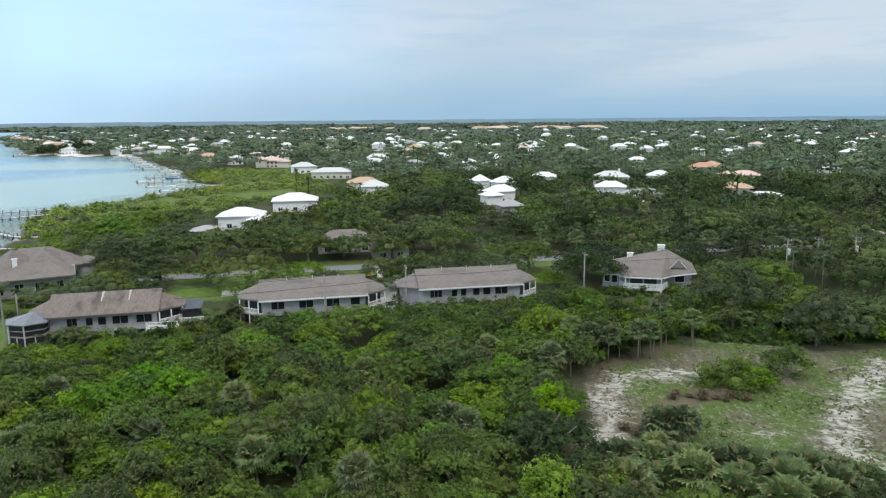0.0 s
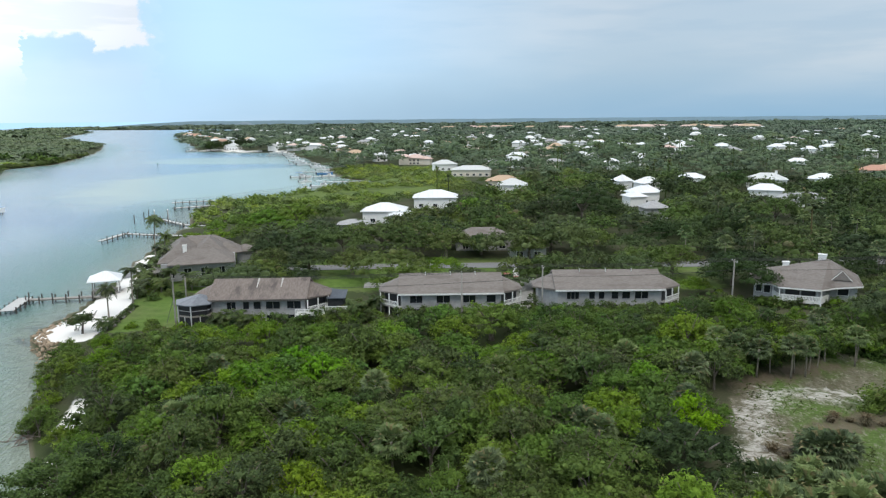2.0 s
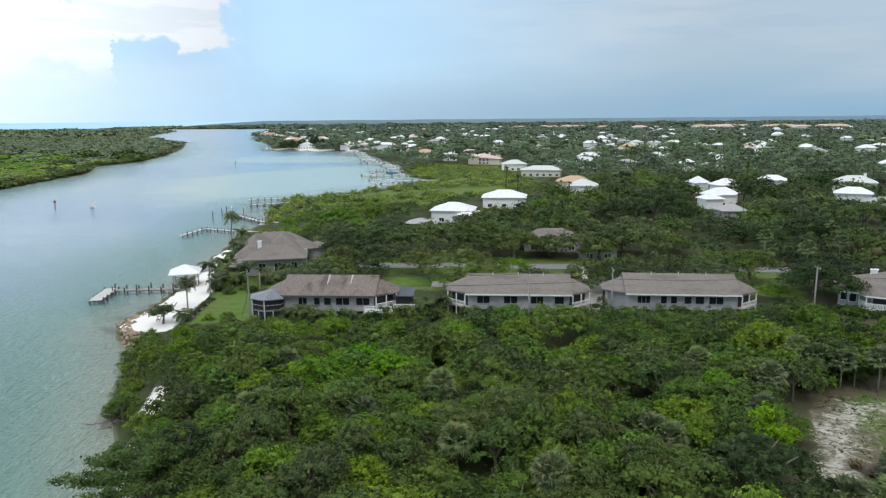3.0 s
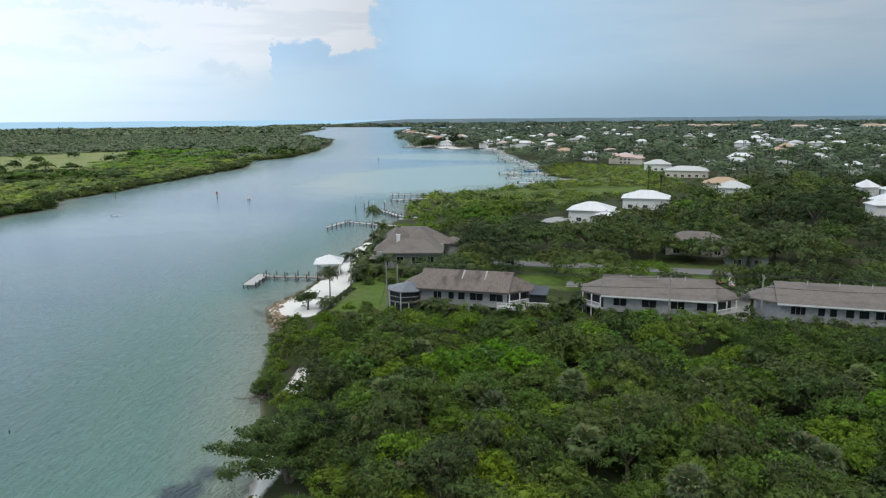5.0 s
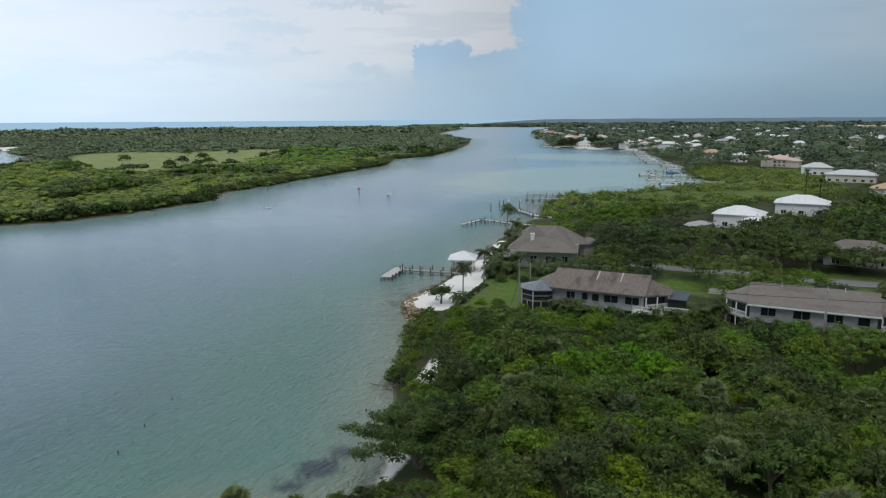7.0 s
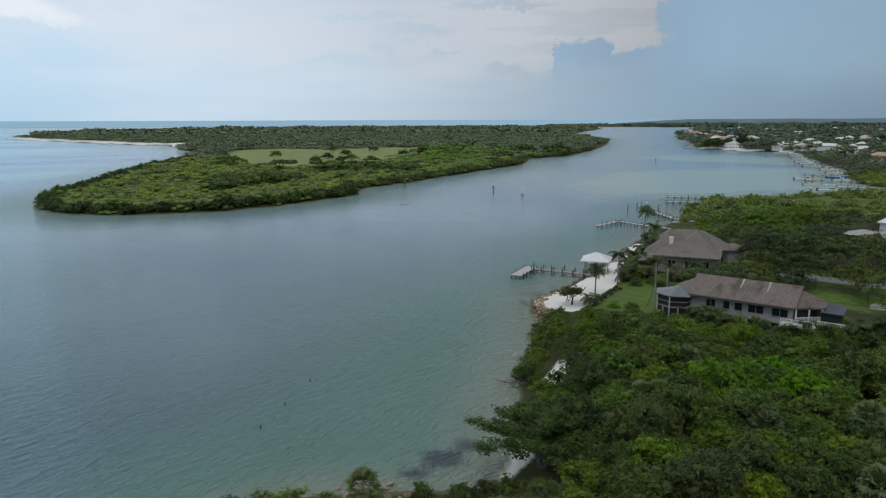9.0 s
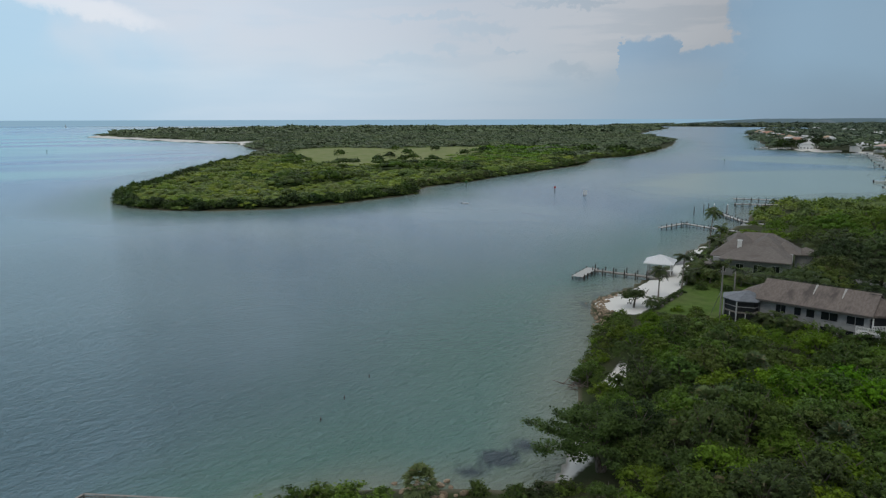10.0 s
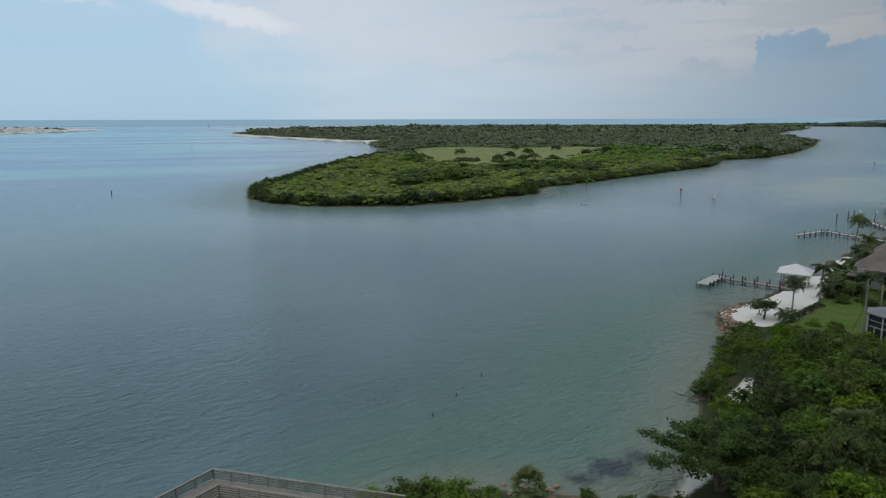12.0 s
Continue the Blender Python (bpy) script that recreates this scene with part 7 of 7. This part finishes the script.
def build_pavilion():
    p = thing("beach_pavilion", pose(-101.2, 130.6, 1.2, 0, 0, 33), "open beach pavilion with a white hip roof", "pavilion")
    part("roof", hip_roof(5.4, 5.2, 2.75, 1.6, 0.75, 0.2, 0.16), WHITE_ROOF, p, "bright white hip roof")
    part("platform", Shape().box(-2.7, -2.6, -0.1, 2.7, 2.6, 0.05), DECK, p)
    for x in (-2.5, 0, 2.5):
        for y in (-2.4, 2.4):
            part("post", Shape().box(x - 0.1, y - 0.1, -2.2, x + 0.1, y + 0.1, 2.7), WHITE_PAINT if x > 0 else WOOD, p)
    for y in (-2.4, 2.4):
        part("rail", Shape().box(-2.5, y - 0.04, 0.85, 2.5, y + 0.04, 0.95).box(-2.5, y - 0.03, 0.45, 2.5, y + 0.03, 0.52), WOOD, p)
    part("beam", Shape().box(-2.6, -2.5, 2.5, 2.6, -2.3, 2.72).box(-2.6, 2.3, 2.5, 2.6, 2.5, 2.72), WOOD, p)
    part("table", Shape().box(-0.9, -0.6, 0.7, 0.9, 0.6, 0.78).box(-0.1, -0.1, 0.05, 0.1, 0.1, 0.7), WHITE_PAINT, p)
    g = random.Random(6)
    for k, (x, y) in enumerate(((-90.8, 112.5), (-87.0, 103.4))):
        c = thing("beach_chair", pose(x, y, ground_at(x, y), 0, 0, g.uniform(0, 360)), "small wooden beach chair on white sand", "chair", "chairs on the beach")
        part("seat", Shape().box(-0.3, -0.3, 0.28, 0.3, 0.35, 0.34), WOOD, c)
        part("backrest", Shape().poly([(-0.3, 0.35, 0.3), (0.3, 0.35, 0.3), (0.3, 0.75, 1.0), (-0.3, 0.75, 1.0), (-0.3, 0.40, 0.28), (0.3, 0.40, 0.28), (0.3, 0.80, 0.98), (-0.3, 0.80, 0.98)], (0, 1, 2, 3), (7, 6, 5, 4), (0, 4, 5, 1), (1, 5, 6, 2), (2, 6, 7, 3), (3, 7, 4, 0)), WOOD, c)
        for lx in (-0.26, 0.26):
            for ly in (-0.26, 0.3):
                part("leg", Shape().box(lx - 0.04, ly - 0.04, -0.1, lx + 0.04, ly + 0.04, 0.3), WOOD, c)


def boat(x, y, turn, L, label, hull=BOAT_WHITE, top=BOAT_WHITE, cabin=True, group="boats in the bay"):
    """A motor boat: lofted hull, deck, cabin and hard top on posts."""
    b = thing("boat", pose(x, y, 0, 0, 0, turn), label, "boat", group)
    W = L * 0.30
    s = Shape()
    rows = [(-0.5, 0.90, 0.16), (-0.2, 1.0, 0.17), (0.15, 0.92, 0.19), (0.38, 0.55, 0.22), (0.5, 0.06, 0.25)]
    for u, w, h in rows:
        s.v += [(u * L, -w * W / 2, h * L * 0.6), (u * L * 0.98, -w * W * 0.36, -0.25), (u * L * 0.98, w * W * 0.36, -0.25), (u * L, w * W / 2, h * L * 0.6)]
    for k in range(4):
        for j in range(3):
            s.f.append([4 * k + j, 4 * k + 4 + j, 4 * k + 5 + j, 4 * k + 1 + j])
        s.f.append([4 * k + 3, 4 * k + 7, 4 * k + 4, 4 * k])
    s.f += [[3, 2, 1, 0], [16, 17, 18, 19]]
    part("hull", s, hull, b)
    d = L * 0.11
    if cabin:
        part("cabin", Shape().poly([(-0.1 * L, -W * 0.32, d), (0.22 * L, -W * 0.25, d), (0.22 * L, W * 0.25, d), (-0.1 * L, W * 0.32, d), (-0.08 * L, -W * 0.28, d + 1.3), (0.12 * L, -W * 0.22, d + 1.2), (0.12 * L, W * 0.22, d + 1.2), (-0.08 * L, W * 0.28, d + 1.3)], (4, 5, 6, 7), (0, 1, 5, 4), (1, 2, 6, 5), (2, 3, 7, 6), (3, 0, 4, 7)), BOAT_WHITE, b)
        part("windscreen", Shape().box(-0.05 * L, -W * 0.34, d + 0.6, 0.10 * L, W * 0.34, d + 1.0), GLASS, b)
        part("hard_top", Shape().box(-0.28 * L, -W * 0.36, d + 2.3, 0.10 * L, W * 0.36, d + 2.42), top, b)
        for e in (-1, 1):
            part("post", Shape().tube([(-0.24 * L, e * W * 0.3, d - 0.2), (-0.22 * L, e * W * 0.3, d + 2.3)], [0.05, 0.05], 6), STEEL, b)
    part("engine", Shape().box(-0.56 * L, -0.25, 0.0, -0.5 * L, 0.25, d + 0.4), BLACK, b)
    return b


def build_boats():
    boat(-181, 432, 20, 13, "white motor yacht with a blue canvas top moored in the bay", top=BOAT_BLUE)
    boat(-176, 462, 15, 11, "white motor boat with blue hull band in a slip", hull=BOAT_BLUE)
    boat(-150, 362, 40, 7, "small white boat moored at a dock")
    boat(-143, 371, 10, 13, "large white motor yacht moored in a slip")
    for x, y, t, L in ((-192, 500, 20, 10), (-204, 522, 15, 11), (-214, 541, 25, 9), (-243, 580, 10, 12), (-282, 655, 20, 12), (-318, 728, 30, 13), (-168, 448, 10, 8), (-335, 748, 10, 10)):
        boat(x, y, t, L, "white motor boat moored along the bay")
    boat(-166, 402, 30, 8, "white open boat moored at a dock")
    boat(-256, 603, 10, 14, "white motor yacht moored along the bay")
    boat(-300, 690, 25, 12, "white cruiser moored along the bay")
    boat(-230, 556, 15, 12, "white cabin boat moored along the bay")
    boat(-478, 800, 60, 16, "tall white fishing boat at the point")
    boat(-350, 760, 0, 11, "white boat tied to a far dock")
    boat(-134.6, 220.8, 5, 5.5, "small pale skiff tied to a dock", cabin=False)
    # a white foam-like streak of unknown nature, built as a skiff
    boat(-245, 181.5, 60, 3.0, "tiny white boat form for an unidentified streak on the water", cabin=False, group="boats on the channel")
    for k in range(7):
        boat(-860 - k * 26, 1420 + k * 38, 30, 15, "white boat at the far marina", group="boats at the far marina")
    s = thing("sailboat", pose(-4020, 480, 0), "white sailing boat far out at sea", "boat")
    part("sail", Shape().poly([(0, 0, 2), (0, 6, 2), (0.3, 0.2, 22), (0.3, 0, 2)], (0, 1, 2), (3, 2, 1), (0, 2, 3)), BOAT_WHITE, s)
    part("hull", Shape().box(-1.5, -5, -0.3, 1.5, 7, 1.6), BOAT_WHITE, s)


def marker(x, y, h, board, label, wide=0.9):
    m = thing("channel_marker", pose(x, y, 0, 0, 0, math.degrees(math.atan2(y, x)) + 90), label, "channel marker", "channel markers")
    part("post", Shape().tube([(0, 0, -3), (0, 0, h)], [0.2, 0.17], 8), PILE, m)
    part("board", Shape().box(-wide / 2, -0.28, h - wide, wide / 2, -0.2, h), board, m)
    part("board", Shape().box(-wide / 2, 0.2, h - wide, wide / 2, 0.28, h), board, m)
    return m


def build_markers():
    marker(-251, 241, 3.8, RED, "red channel marker board on a pile")
    marker(-300, 223, 3.8, GREEN, "green channel marker board on a pale pile")
    m = marker(-234, 244.5, 2.9, WHITE_PAINT, "white notice board on piles in the channel", 1.9)
    part("post", Shape().tube([(0.8, 0, -3), (0.8, 0, 2.6)], [0.16, 0.15], 8), PILE, m)
    marker(-370, -3, 3.0, GREEN, "dark channel marker pile with a board", 0.7)
    marker(-891, 85, 4.0, GREEN, "distant dark channel marker pile")
    marker(-344, 522, 3.6, GREEN, "channel marker pile in the far channel", 0.8)
    for k, (x, y) in enumerate(((-84.0, 44.5), (-79.0, 38.0), (-74.5, 32.5))):
        p = thing("stake", pose(x, y, 0), "dark stake standing out of shallow water", "stake", "stakes in the shallows")
        part("post", Shape().tube([(0, 0, -1), (0, 0.05, 0.5)], [0.09, 0.07], 6), PILE, p)


# ---- streets, poles and wires ----
def strip(name, path, width, lift, material, label):
    s = Shape()
    for i, (x, y) in enumerate(path):
        a, b = Vector(path[max(i - 1, 0)]), Vector(path[min(i + 1, len(path) - 1)])
        n = (b - a).normalized()
        for e in (-1, 1):
            px, py = x - n.y * e * -width / 2, y + n.x * e * -width / 2
            s.v.append((px, py, ground_at(px, py) + lift))
    s.f = [[2 * i, 2 * i + 1, 2 * i + 3, 2 * i + 2] for i in range(len(path) - 1)]
    s.f = [list(reversed(f)) for f in s.f]
    tagged(new(name, s.mesh(name, material)), label, "road", kind="structure")


def dense(path, step=3.0):
    out = []
    for (ax, ay), (bx, by) in zip(path, path[1:]):
        n = max(int(math.hypot(bx - ax, by - ay) / step), 1)
        out += [(ax + (bx - ax) * k / n, ay + (by - ay) * k / n) for k in range(n)]
    return out + [path[-1]]


def build_street():
    strip("road", dense(ROAD), 6.0, 0.12, ASPHALT, "pale worn asphalt street behind the apartments")
    strip("driveway", dense([(-11, 126), (-12, 140), (-13.5, 167)]), 5.0, 0.10, CONCRETE, "pale concrete driveway between apartment houses")
    strip("parking", dense([(-46, 141), (-30, 145), (-12, 149), (8, 153)]), 5.0, 0.08, CONCRETE, "pale parking strip behind the apartments")
    c = thing("car", pose(-15.6, 151.2, ground_at(-15.6, 151.2) + 0.08, 0, 0, 12), "red car parked behind an apartment house", "car")
    body = Shape().poly([(-2.2, -0.88, 0.35), (2.2, -0.88, 0.35), (2.2, 0.88, 0.35), (-2.2, 0.88, 0.35), (-2.2, -0.88, 0.85), (2.25, -0.86, 0.75), (2.25, 0.86, 0.75), (-2.2, 0.88, 0.85)], (3, 2, 1, 0), (4, 5, 6, 7), (0, 1, 5, 4), (1, 2, 6, 5), (2, 3, 7, 6), (3, 0, 4, 7))
    part("body", body, RED, c)
    part("cabin", Shape().poly([(-1.7, -0.82, 0.84), (1.0, -0.82, 0.80), (1.0, 0.82, 0.80), (-1.7, 0.82, 0.84), (-1.2, -0.66, 1.45), (0.3, -0.66, 1.42), (0.3, 0.66, 1.42), (-1.2, 0.66, 1.45)], (4, 5, 6, 7), (0, 1, 5, 4), (1, 2, 6, 5), (2, 3, 7, 6), (3, 0, 4, 7)), GLASS, c)
    part("roof", Shape().box(-1.2, -0.66, 1.45, 0.3, 0.66, 1.49), RED, c)
    for x in (-1.35, 1.35):
        for y in (-0.8, 0.8):
            part("wheel", Shape().tube([(x, y - 0.1, 0.33), (x, y + 0.1, 0.33)], [0.33, 0.33], 14), BLACK, c)


POLES = [(-77.0, 122.3, 7.0), (-19.7, 112.8, 12.0), (-6.6, 120.0, 12.0), (27.0, 130.6, 12.0), (72.4, 144.3, 12.0), (79.0, 144.6, 12.0), (87.5, 145.6, 12.2), (150, 158, 12.5)]


def build_poles():
    tops = []
    for k, (x, y, top) in enumerate(POLES):
        z = ground_at(x, y)
        p = thing("utility_pole", pose(x, y, z, 0, 0, 13), "grey wooden utility pole with crossarm and wires", "utility pole", "utility poles along the apartments")
        h = top - z
        part("pole", Shape().tube([(0, 0, -0.5), (0, 0, h)], [0.17, 0.12], 9), POLE_WOOD, p, smooth=True)
        if k:
            arm = part("crossarm", Shape().box(-0.06, -1.1, h - 0.42, 0.06, 1.1, h - 0.3), POLE_WOOD, p)
            for e in (-1.0, 0, 1.0):
                part("insulator", Shape().tube([(0, e, h - 0.3), (0, e, h - 0.05)], [0.06, 0.04], 7), PALE_GREY, arm)
        if k in (4, 5, 6):
            part("transformer", Shape().tube([(0.42, 0, h - 3.6), (0.42, 0, h - 3.4), (0.42, 0, h - 2.3), (0.42, 0, h - 2.2)], [0.2, 0.3, 0.3, 0.18], 12), PALE_GREY, p, "pale grey transformer can")
            part("brace", Shape().box(0.08, -0.04, h - 1.4, 1.3, 0.04, h - 1.3).box(1.2, -0.04, h - 1.3, 1.28, 0.04, h - 0.4), STEEL, p)
        tops.append((x, y, top))
    # tall guyed pole on the lawn, with two stays
    z = ground_at(-68.3, 104.6)
    p = thing("guyed_pole", pose(-68.3, 104.6, z), "tall grey pole on the lawn with stays", "utility pole")
    part("pole", Shape().tube([(0, 0, -0.5), (0, 0, 9.6)], [0.17, 0.12], 9), POLE_WOOD, p)
    for dx, dy, h in ((-3.6, 2.8, 5.6), (-2.6, 4.2, 5.2)):
        part("stay", Shape().tube([(0, 0, h), (dx, dy, 0)], [0.05, 0.05], 5), STEEL, p)
    wires = [("wire", e, 0.05) for e in (-1.0, 0.0, 1.0)] + [("wire", 0.0, -1.9)]
    for (ax, ay, az), (bx, by, bz) in zip(tops, tops[1:]):
        w = thing("power_line", pose(ax, ay, az), "thin dark power lines strung between poles", "power line", "power lines between the poles")
        for name, off, up in wires:
            pts = []
            for k in range(11):
                u = k / 10
                sag = 4 * u * (1 - u) * 0.012 * math.hypot(bx - ax, by - ay)
                pts.append(((bx - ax) * u - off * 0.22, (by - ay) * u + off * 0.97, (bz - az) * u + up - sag))
            part(name, Shape().tube(pts, [0.034] * 11, 4, False), BLACK, w)


build_palms()
build_shrubs()
build_big_tree()
build_rocks()
build_docks()
build_boardwalk()
build_pavilion()
build_boats()
build_markers()
build_street()
build_poles()


def build_tufts():
    """Dry grass tufts and marsh bushes."""
    g = np.random.default_rng(31)
    n = 7000
    x, y = g.uniform(14, 72, n), g.uniform(56, 112, n)
    ok = (edge_distance(x, y, CLEARING) > 0.3) & (wiggle(x, y, 3.1) + g.normal(size=n) * 0.4 > 0.25)
    x, y = x[ok], y[ok]
    z = height(x, y)
    Vs = []
    for k in range(5):
        w = g.uniform(0, 6.28, x.size)
        h, r = g.uniform(0.06, 0.22, x.size), g.uniform(0.15, 0.40, x.size)
        c, s = np.cos(w), np.sin(w)
        Vs.append(np.stack([np.stack([x - s * 0.06, y + c * 0.06, z - 0.03], 1), np.stack([x + s * 0.06, y - c * 0.06, z - 0.03], 1), np.stack([x + c * r + s * 0.03, y + s * r - c * 0.03, z + h], 1), np.stack([x + c * r - s * 0.03, y + s * r + c * 0.03, z + h], 1)], 1).reshape(-1, 3))
    V = np.concatenate(Vs)
    tagged(new("grass_tufts", big_mesh("grass_tufts", V, np.arange(len(V)).reshape(-1, 4), TUFT)), "dry green grass tufts in the clearing", "grass", kind="stuff")
    kinds = [crown(900 + k, 2.8, 0.0, 1.5 + 0.4 * k, 70, 0.9, 4, 0.5, 3) for k in range(3)]
    x, y = scatter(-175, -55, 225, 525, 7.0, 41)
    edge = edge_distance(x, y, MARSH)
    ok = (((edge > 0) & (wiggle(x, y, 14.0) > -0.35)) | ((edge <= 2) & (edge > -55) & (x < -100))) & (shore(x, y) > 0.5) & free_of_plots(x, y)
    woods("marsh_bushes", x[ok], y[ok], kinds, MANGROVE, "low mangrove bushes on the green marsh", np.ones(int(ok.sum())))


TUFT = foliage("grass blades", (0.07, 0.105, 0.025), (0.11, 0.15, 0.04), (0.17, 0.18, 0.07), 0.3)
build_tufts()


# ---- undergrowth round the clearing and the houses ----
BROWN_GRASS = foliage("dry brown grass", (0.11, 0.085, 0.045), (0.19, 0.15, 0.085), (0.28, 0.23, 0.14), 0.4)


def slender_tree(x, y, h, r, material, seed):
    t = thing("slender_tree", pose(x, y, ground_at(x, y), 0, 0, seed * 61), "slender pale-stemmed young tree at the edge of a clearing", "tree", "young trees at the clearing")
    g = random.Random(seed)
    s = Shape().tube([(0, 0, -0.3), (g.uniform(-.2, .2), 0.1, h * 0.45), (0, 0, h * 0.86)], [0.10, 0.075, 0.04], 7)
    for k in range(5):
        w = k * 1.3
        s.tube([(0, 0, h * (0.5 + 0.06 * k)), (math.cos(w) * r * 0.6, math.sin(w) * r * 0.6, h * (0.64 + 0.06 * k))], [0.04, 0.015], 5)
    part("trunk", s, PALE_BARK, t)
    V, Q = crown(1000 + seed, r, h * 0.42, h, 620, 0.26, 9, 0.75, 12, 0.5, 0.6)
    part("crown", big_mesh("crown", V, Q, material, True), material, t)


def grass_clump(x, y, r, h, seed):
    g = random.Random(seed)
    s = Shape()
    for k in range(90):
        w, a = g.uniform(0, 6.28), g.uniform(0, r * 0.35)
        o, q = g.uniform(0.3, 1.0) * r, h * g.uniform(0.5, 1.0)
        bx, by = math.cos(w) * a, math.sin(w) * a
        tx, ty = math.cos(w) * (a + o), math.sin(w) * (a + o)
        e = (-math.sin(w) * 0.035, math.cos(w) * 0.035)
        m = ((bx + tx) / 2 - (tx - bx) * 0.12, (by + ty) / 2 - (ty - by) * 0.12)
        s.poly([(bx - e[0], by - e[1], -0.05), (bx + e[0], by + e[1], -0.05), (m[0] + e[0], m[1] + e[1], q * 0.85), (m[0] - e[0], m[1] - e[1], q * 0.85), (tx, ty, q * 0.8)], (0, 1, 2, 3), (3, 2, 4))
    ob = new("grass_clump", s.mesh("grass_clump", BROWN_GRASS))
    ob.matrix_basis = pose(x, y, ground_at(x, y))
    tagged(ob, "tall brown clump of dry grass in sand", "grass", "dry grass clumps in the clearing")


def build_undergrowth():
    for k, (x, y, h, r) in enumerate(((22.4, 99.0, 5.2, 2.0), (26.2, 99.6, 5.8, 1.9), (29.6, 100.4, 5.4, 2.2), (31.8, 101.6, 6.0, 1.8), (33.4, 103.2, 6.4, 2.0), (39.6, 106.6, 5.6, 2.2), (24.0, 101.4, 6.2, 2.3), (35.2, 106.0, 6.2, 2.2), (20.2, 97.2, 4.8, 2.1))):
        slender_tree(x, y, h, r, (LEAF_MID, LEAF, LEAF_OLIVE)[k % 3], k)
    g = random.Random(77)
    # bushes below the tall trees along the far edge
    for k in range(34):
        u = k / 33
        x, y = 40 + 34 * u, 109.5 - 4.0 * math.sin(u * 3.1) + g.uniform(-0.6, 2.2)
        bush(x, y, g.uniform(1.5, 2.3), g.uniform(1.8, 3.6), (LEAF_DARK, LEAF_MID, LEAF, LEAF_MID)[k % 4], "dark undergrowth bush at the edge of the clearing", 300 + k, 420, 0.27)
    for k in range(12):
        x, y = 20.5 + 1.5 * k + g.uniform(-0.4, 0.4), 100.0 + 0.75 * k + g.uniform(0.6, 2.0)
        bush(x, y, g.uniform(1.2, 1.9), g.uniform(1.4, 2.8), (LEAF_DARK, LEAF_MID, LEAF)[k % 3], "dark undergrowth bush at the edge of the clearing", 340 + k, 380, 0.27)
    # planting before the fourth apartment house
    for k in range(16):
        x = 33.0 + 1.35 * k
        bush(x, 139.0 - 0.10 * k + g.uniform(-1.6, 1.2), g.uniform(1.6, 2.4), g.uniform(1.6, 2.8), (LEAF_MID, LEAF, LEAF_OLIVE)[k % 3], "leafy garden shrub beside the houses", 360 + k, 380, 0.32)
    for k, (x, y) in enumerate(((31.4, 84.6), (30.0, 85.6), (32.8, 83.8), (34.6, 84.0), (33.6, 85.8), (36.6, 84.4), (21.6, 73.6), (22.8, 74.6), (20.6, 75.0), (23.8, 73.0), (29.2, 84.2), (38.2, 83.4), (35.6, 83.2))):
        grass_clump(x, y, 0.8 + 0.3 * (k % 3), 0.55 + 0.25 * (k % 3), k)

    # planting between the first two apartment houses
    for k, (x, y, r, h) in enumerate(((-40.6, 111.6, 1.8, 2.6), (-38.8, 113.2, 1.7, 3.0), (-37.0, 114.4, 1.8, 3.2), (-35.4, 115.0, 1.6, 2.6), (-41.4, 117.0, 1.6, 3.4), (-39.4, 119.0, 1.9, 3.8), (-38.0, 117.0, 1.7, 3.2), (-41.6, 120.8, 1.8, 3.6), (-38.4, 122.4, 2.0, 4.0), (-43.4, 112.0, 1.5, 2.2), (-7.4, 124.0, 1.8, 3.2), (-8.8, 126.2, 1.8, 3.6), (22.5, 131.4, 2.2, 4.0), (24.4, 134.0, 2.4, 4.4), (26.6, 135.4, 2.4, 4.2), (21.6, 128.8, 2.0, 3.4))):
        bush(x, y, r, h, (LEAF, LEAF_MID, LEAF_OLIVE)[k % 3], "leafy garden shrub beside the houses", 400 + k, 520, 0.26)
    for k, (x, y, h) in enumerate(((-39.8, 115.2, 2.6), (-41.0, 114.0, 2.0), (-37.4, 119.6, 2.8), (-43.8, 113.4, 1.8))):
        coconut_palm(x, y, h, (0.2, 0.2), 0.85, 40 + k, "small feathery garden palm beside the houses")

    # shrubs on and round the waterfront lawn
    for k, (x, y, r, h) in enumerate(((-84.6, 122.4, 1.3, 2.0), (-86.6, 125.6, 1.5, 2.6), (-83.4, 126.4, 1.2, 1.8), (-88.8, 129.6, 1.6, 3.0), (-80.4, 124.8, 1.3, 2.0), (-93.6, 138.2, 1.5, 2.8), (-72.4, 149.0, 2.0, 3.2), (-70.2, 152.4, 2.2, 3.6), (-73.0, 156.0, 2.2, 3.4), (-77.2, 138.4, 1.8, 2.6), (-74.4, 106.6, 1.2, 1.4), (-72.8, 104.6, 1.2, 1.5), (-76.6, 104.2, 1.1, 1.3))):
        bush(x, y, r, h, (LEAF, LEAF_MID, LEAF_OLIVE)[k % 3], "leafy garden shrub on the waterfront lawn", 440 + k, 420, 0.26)


build_undergrowth()
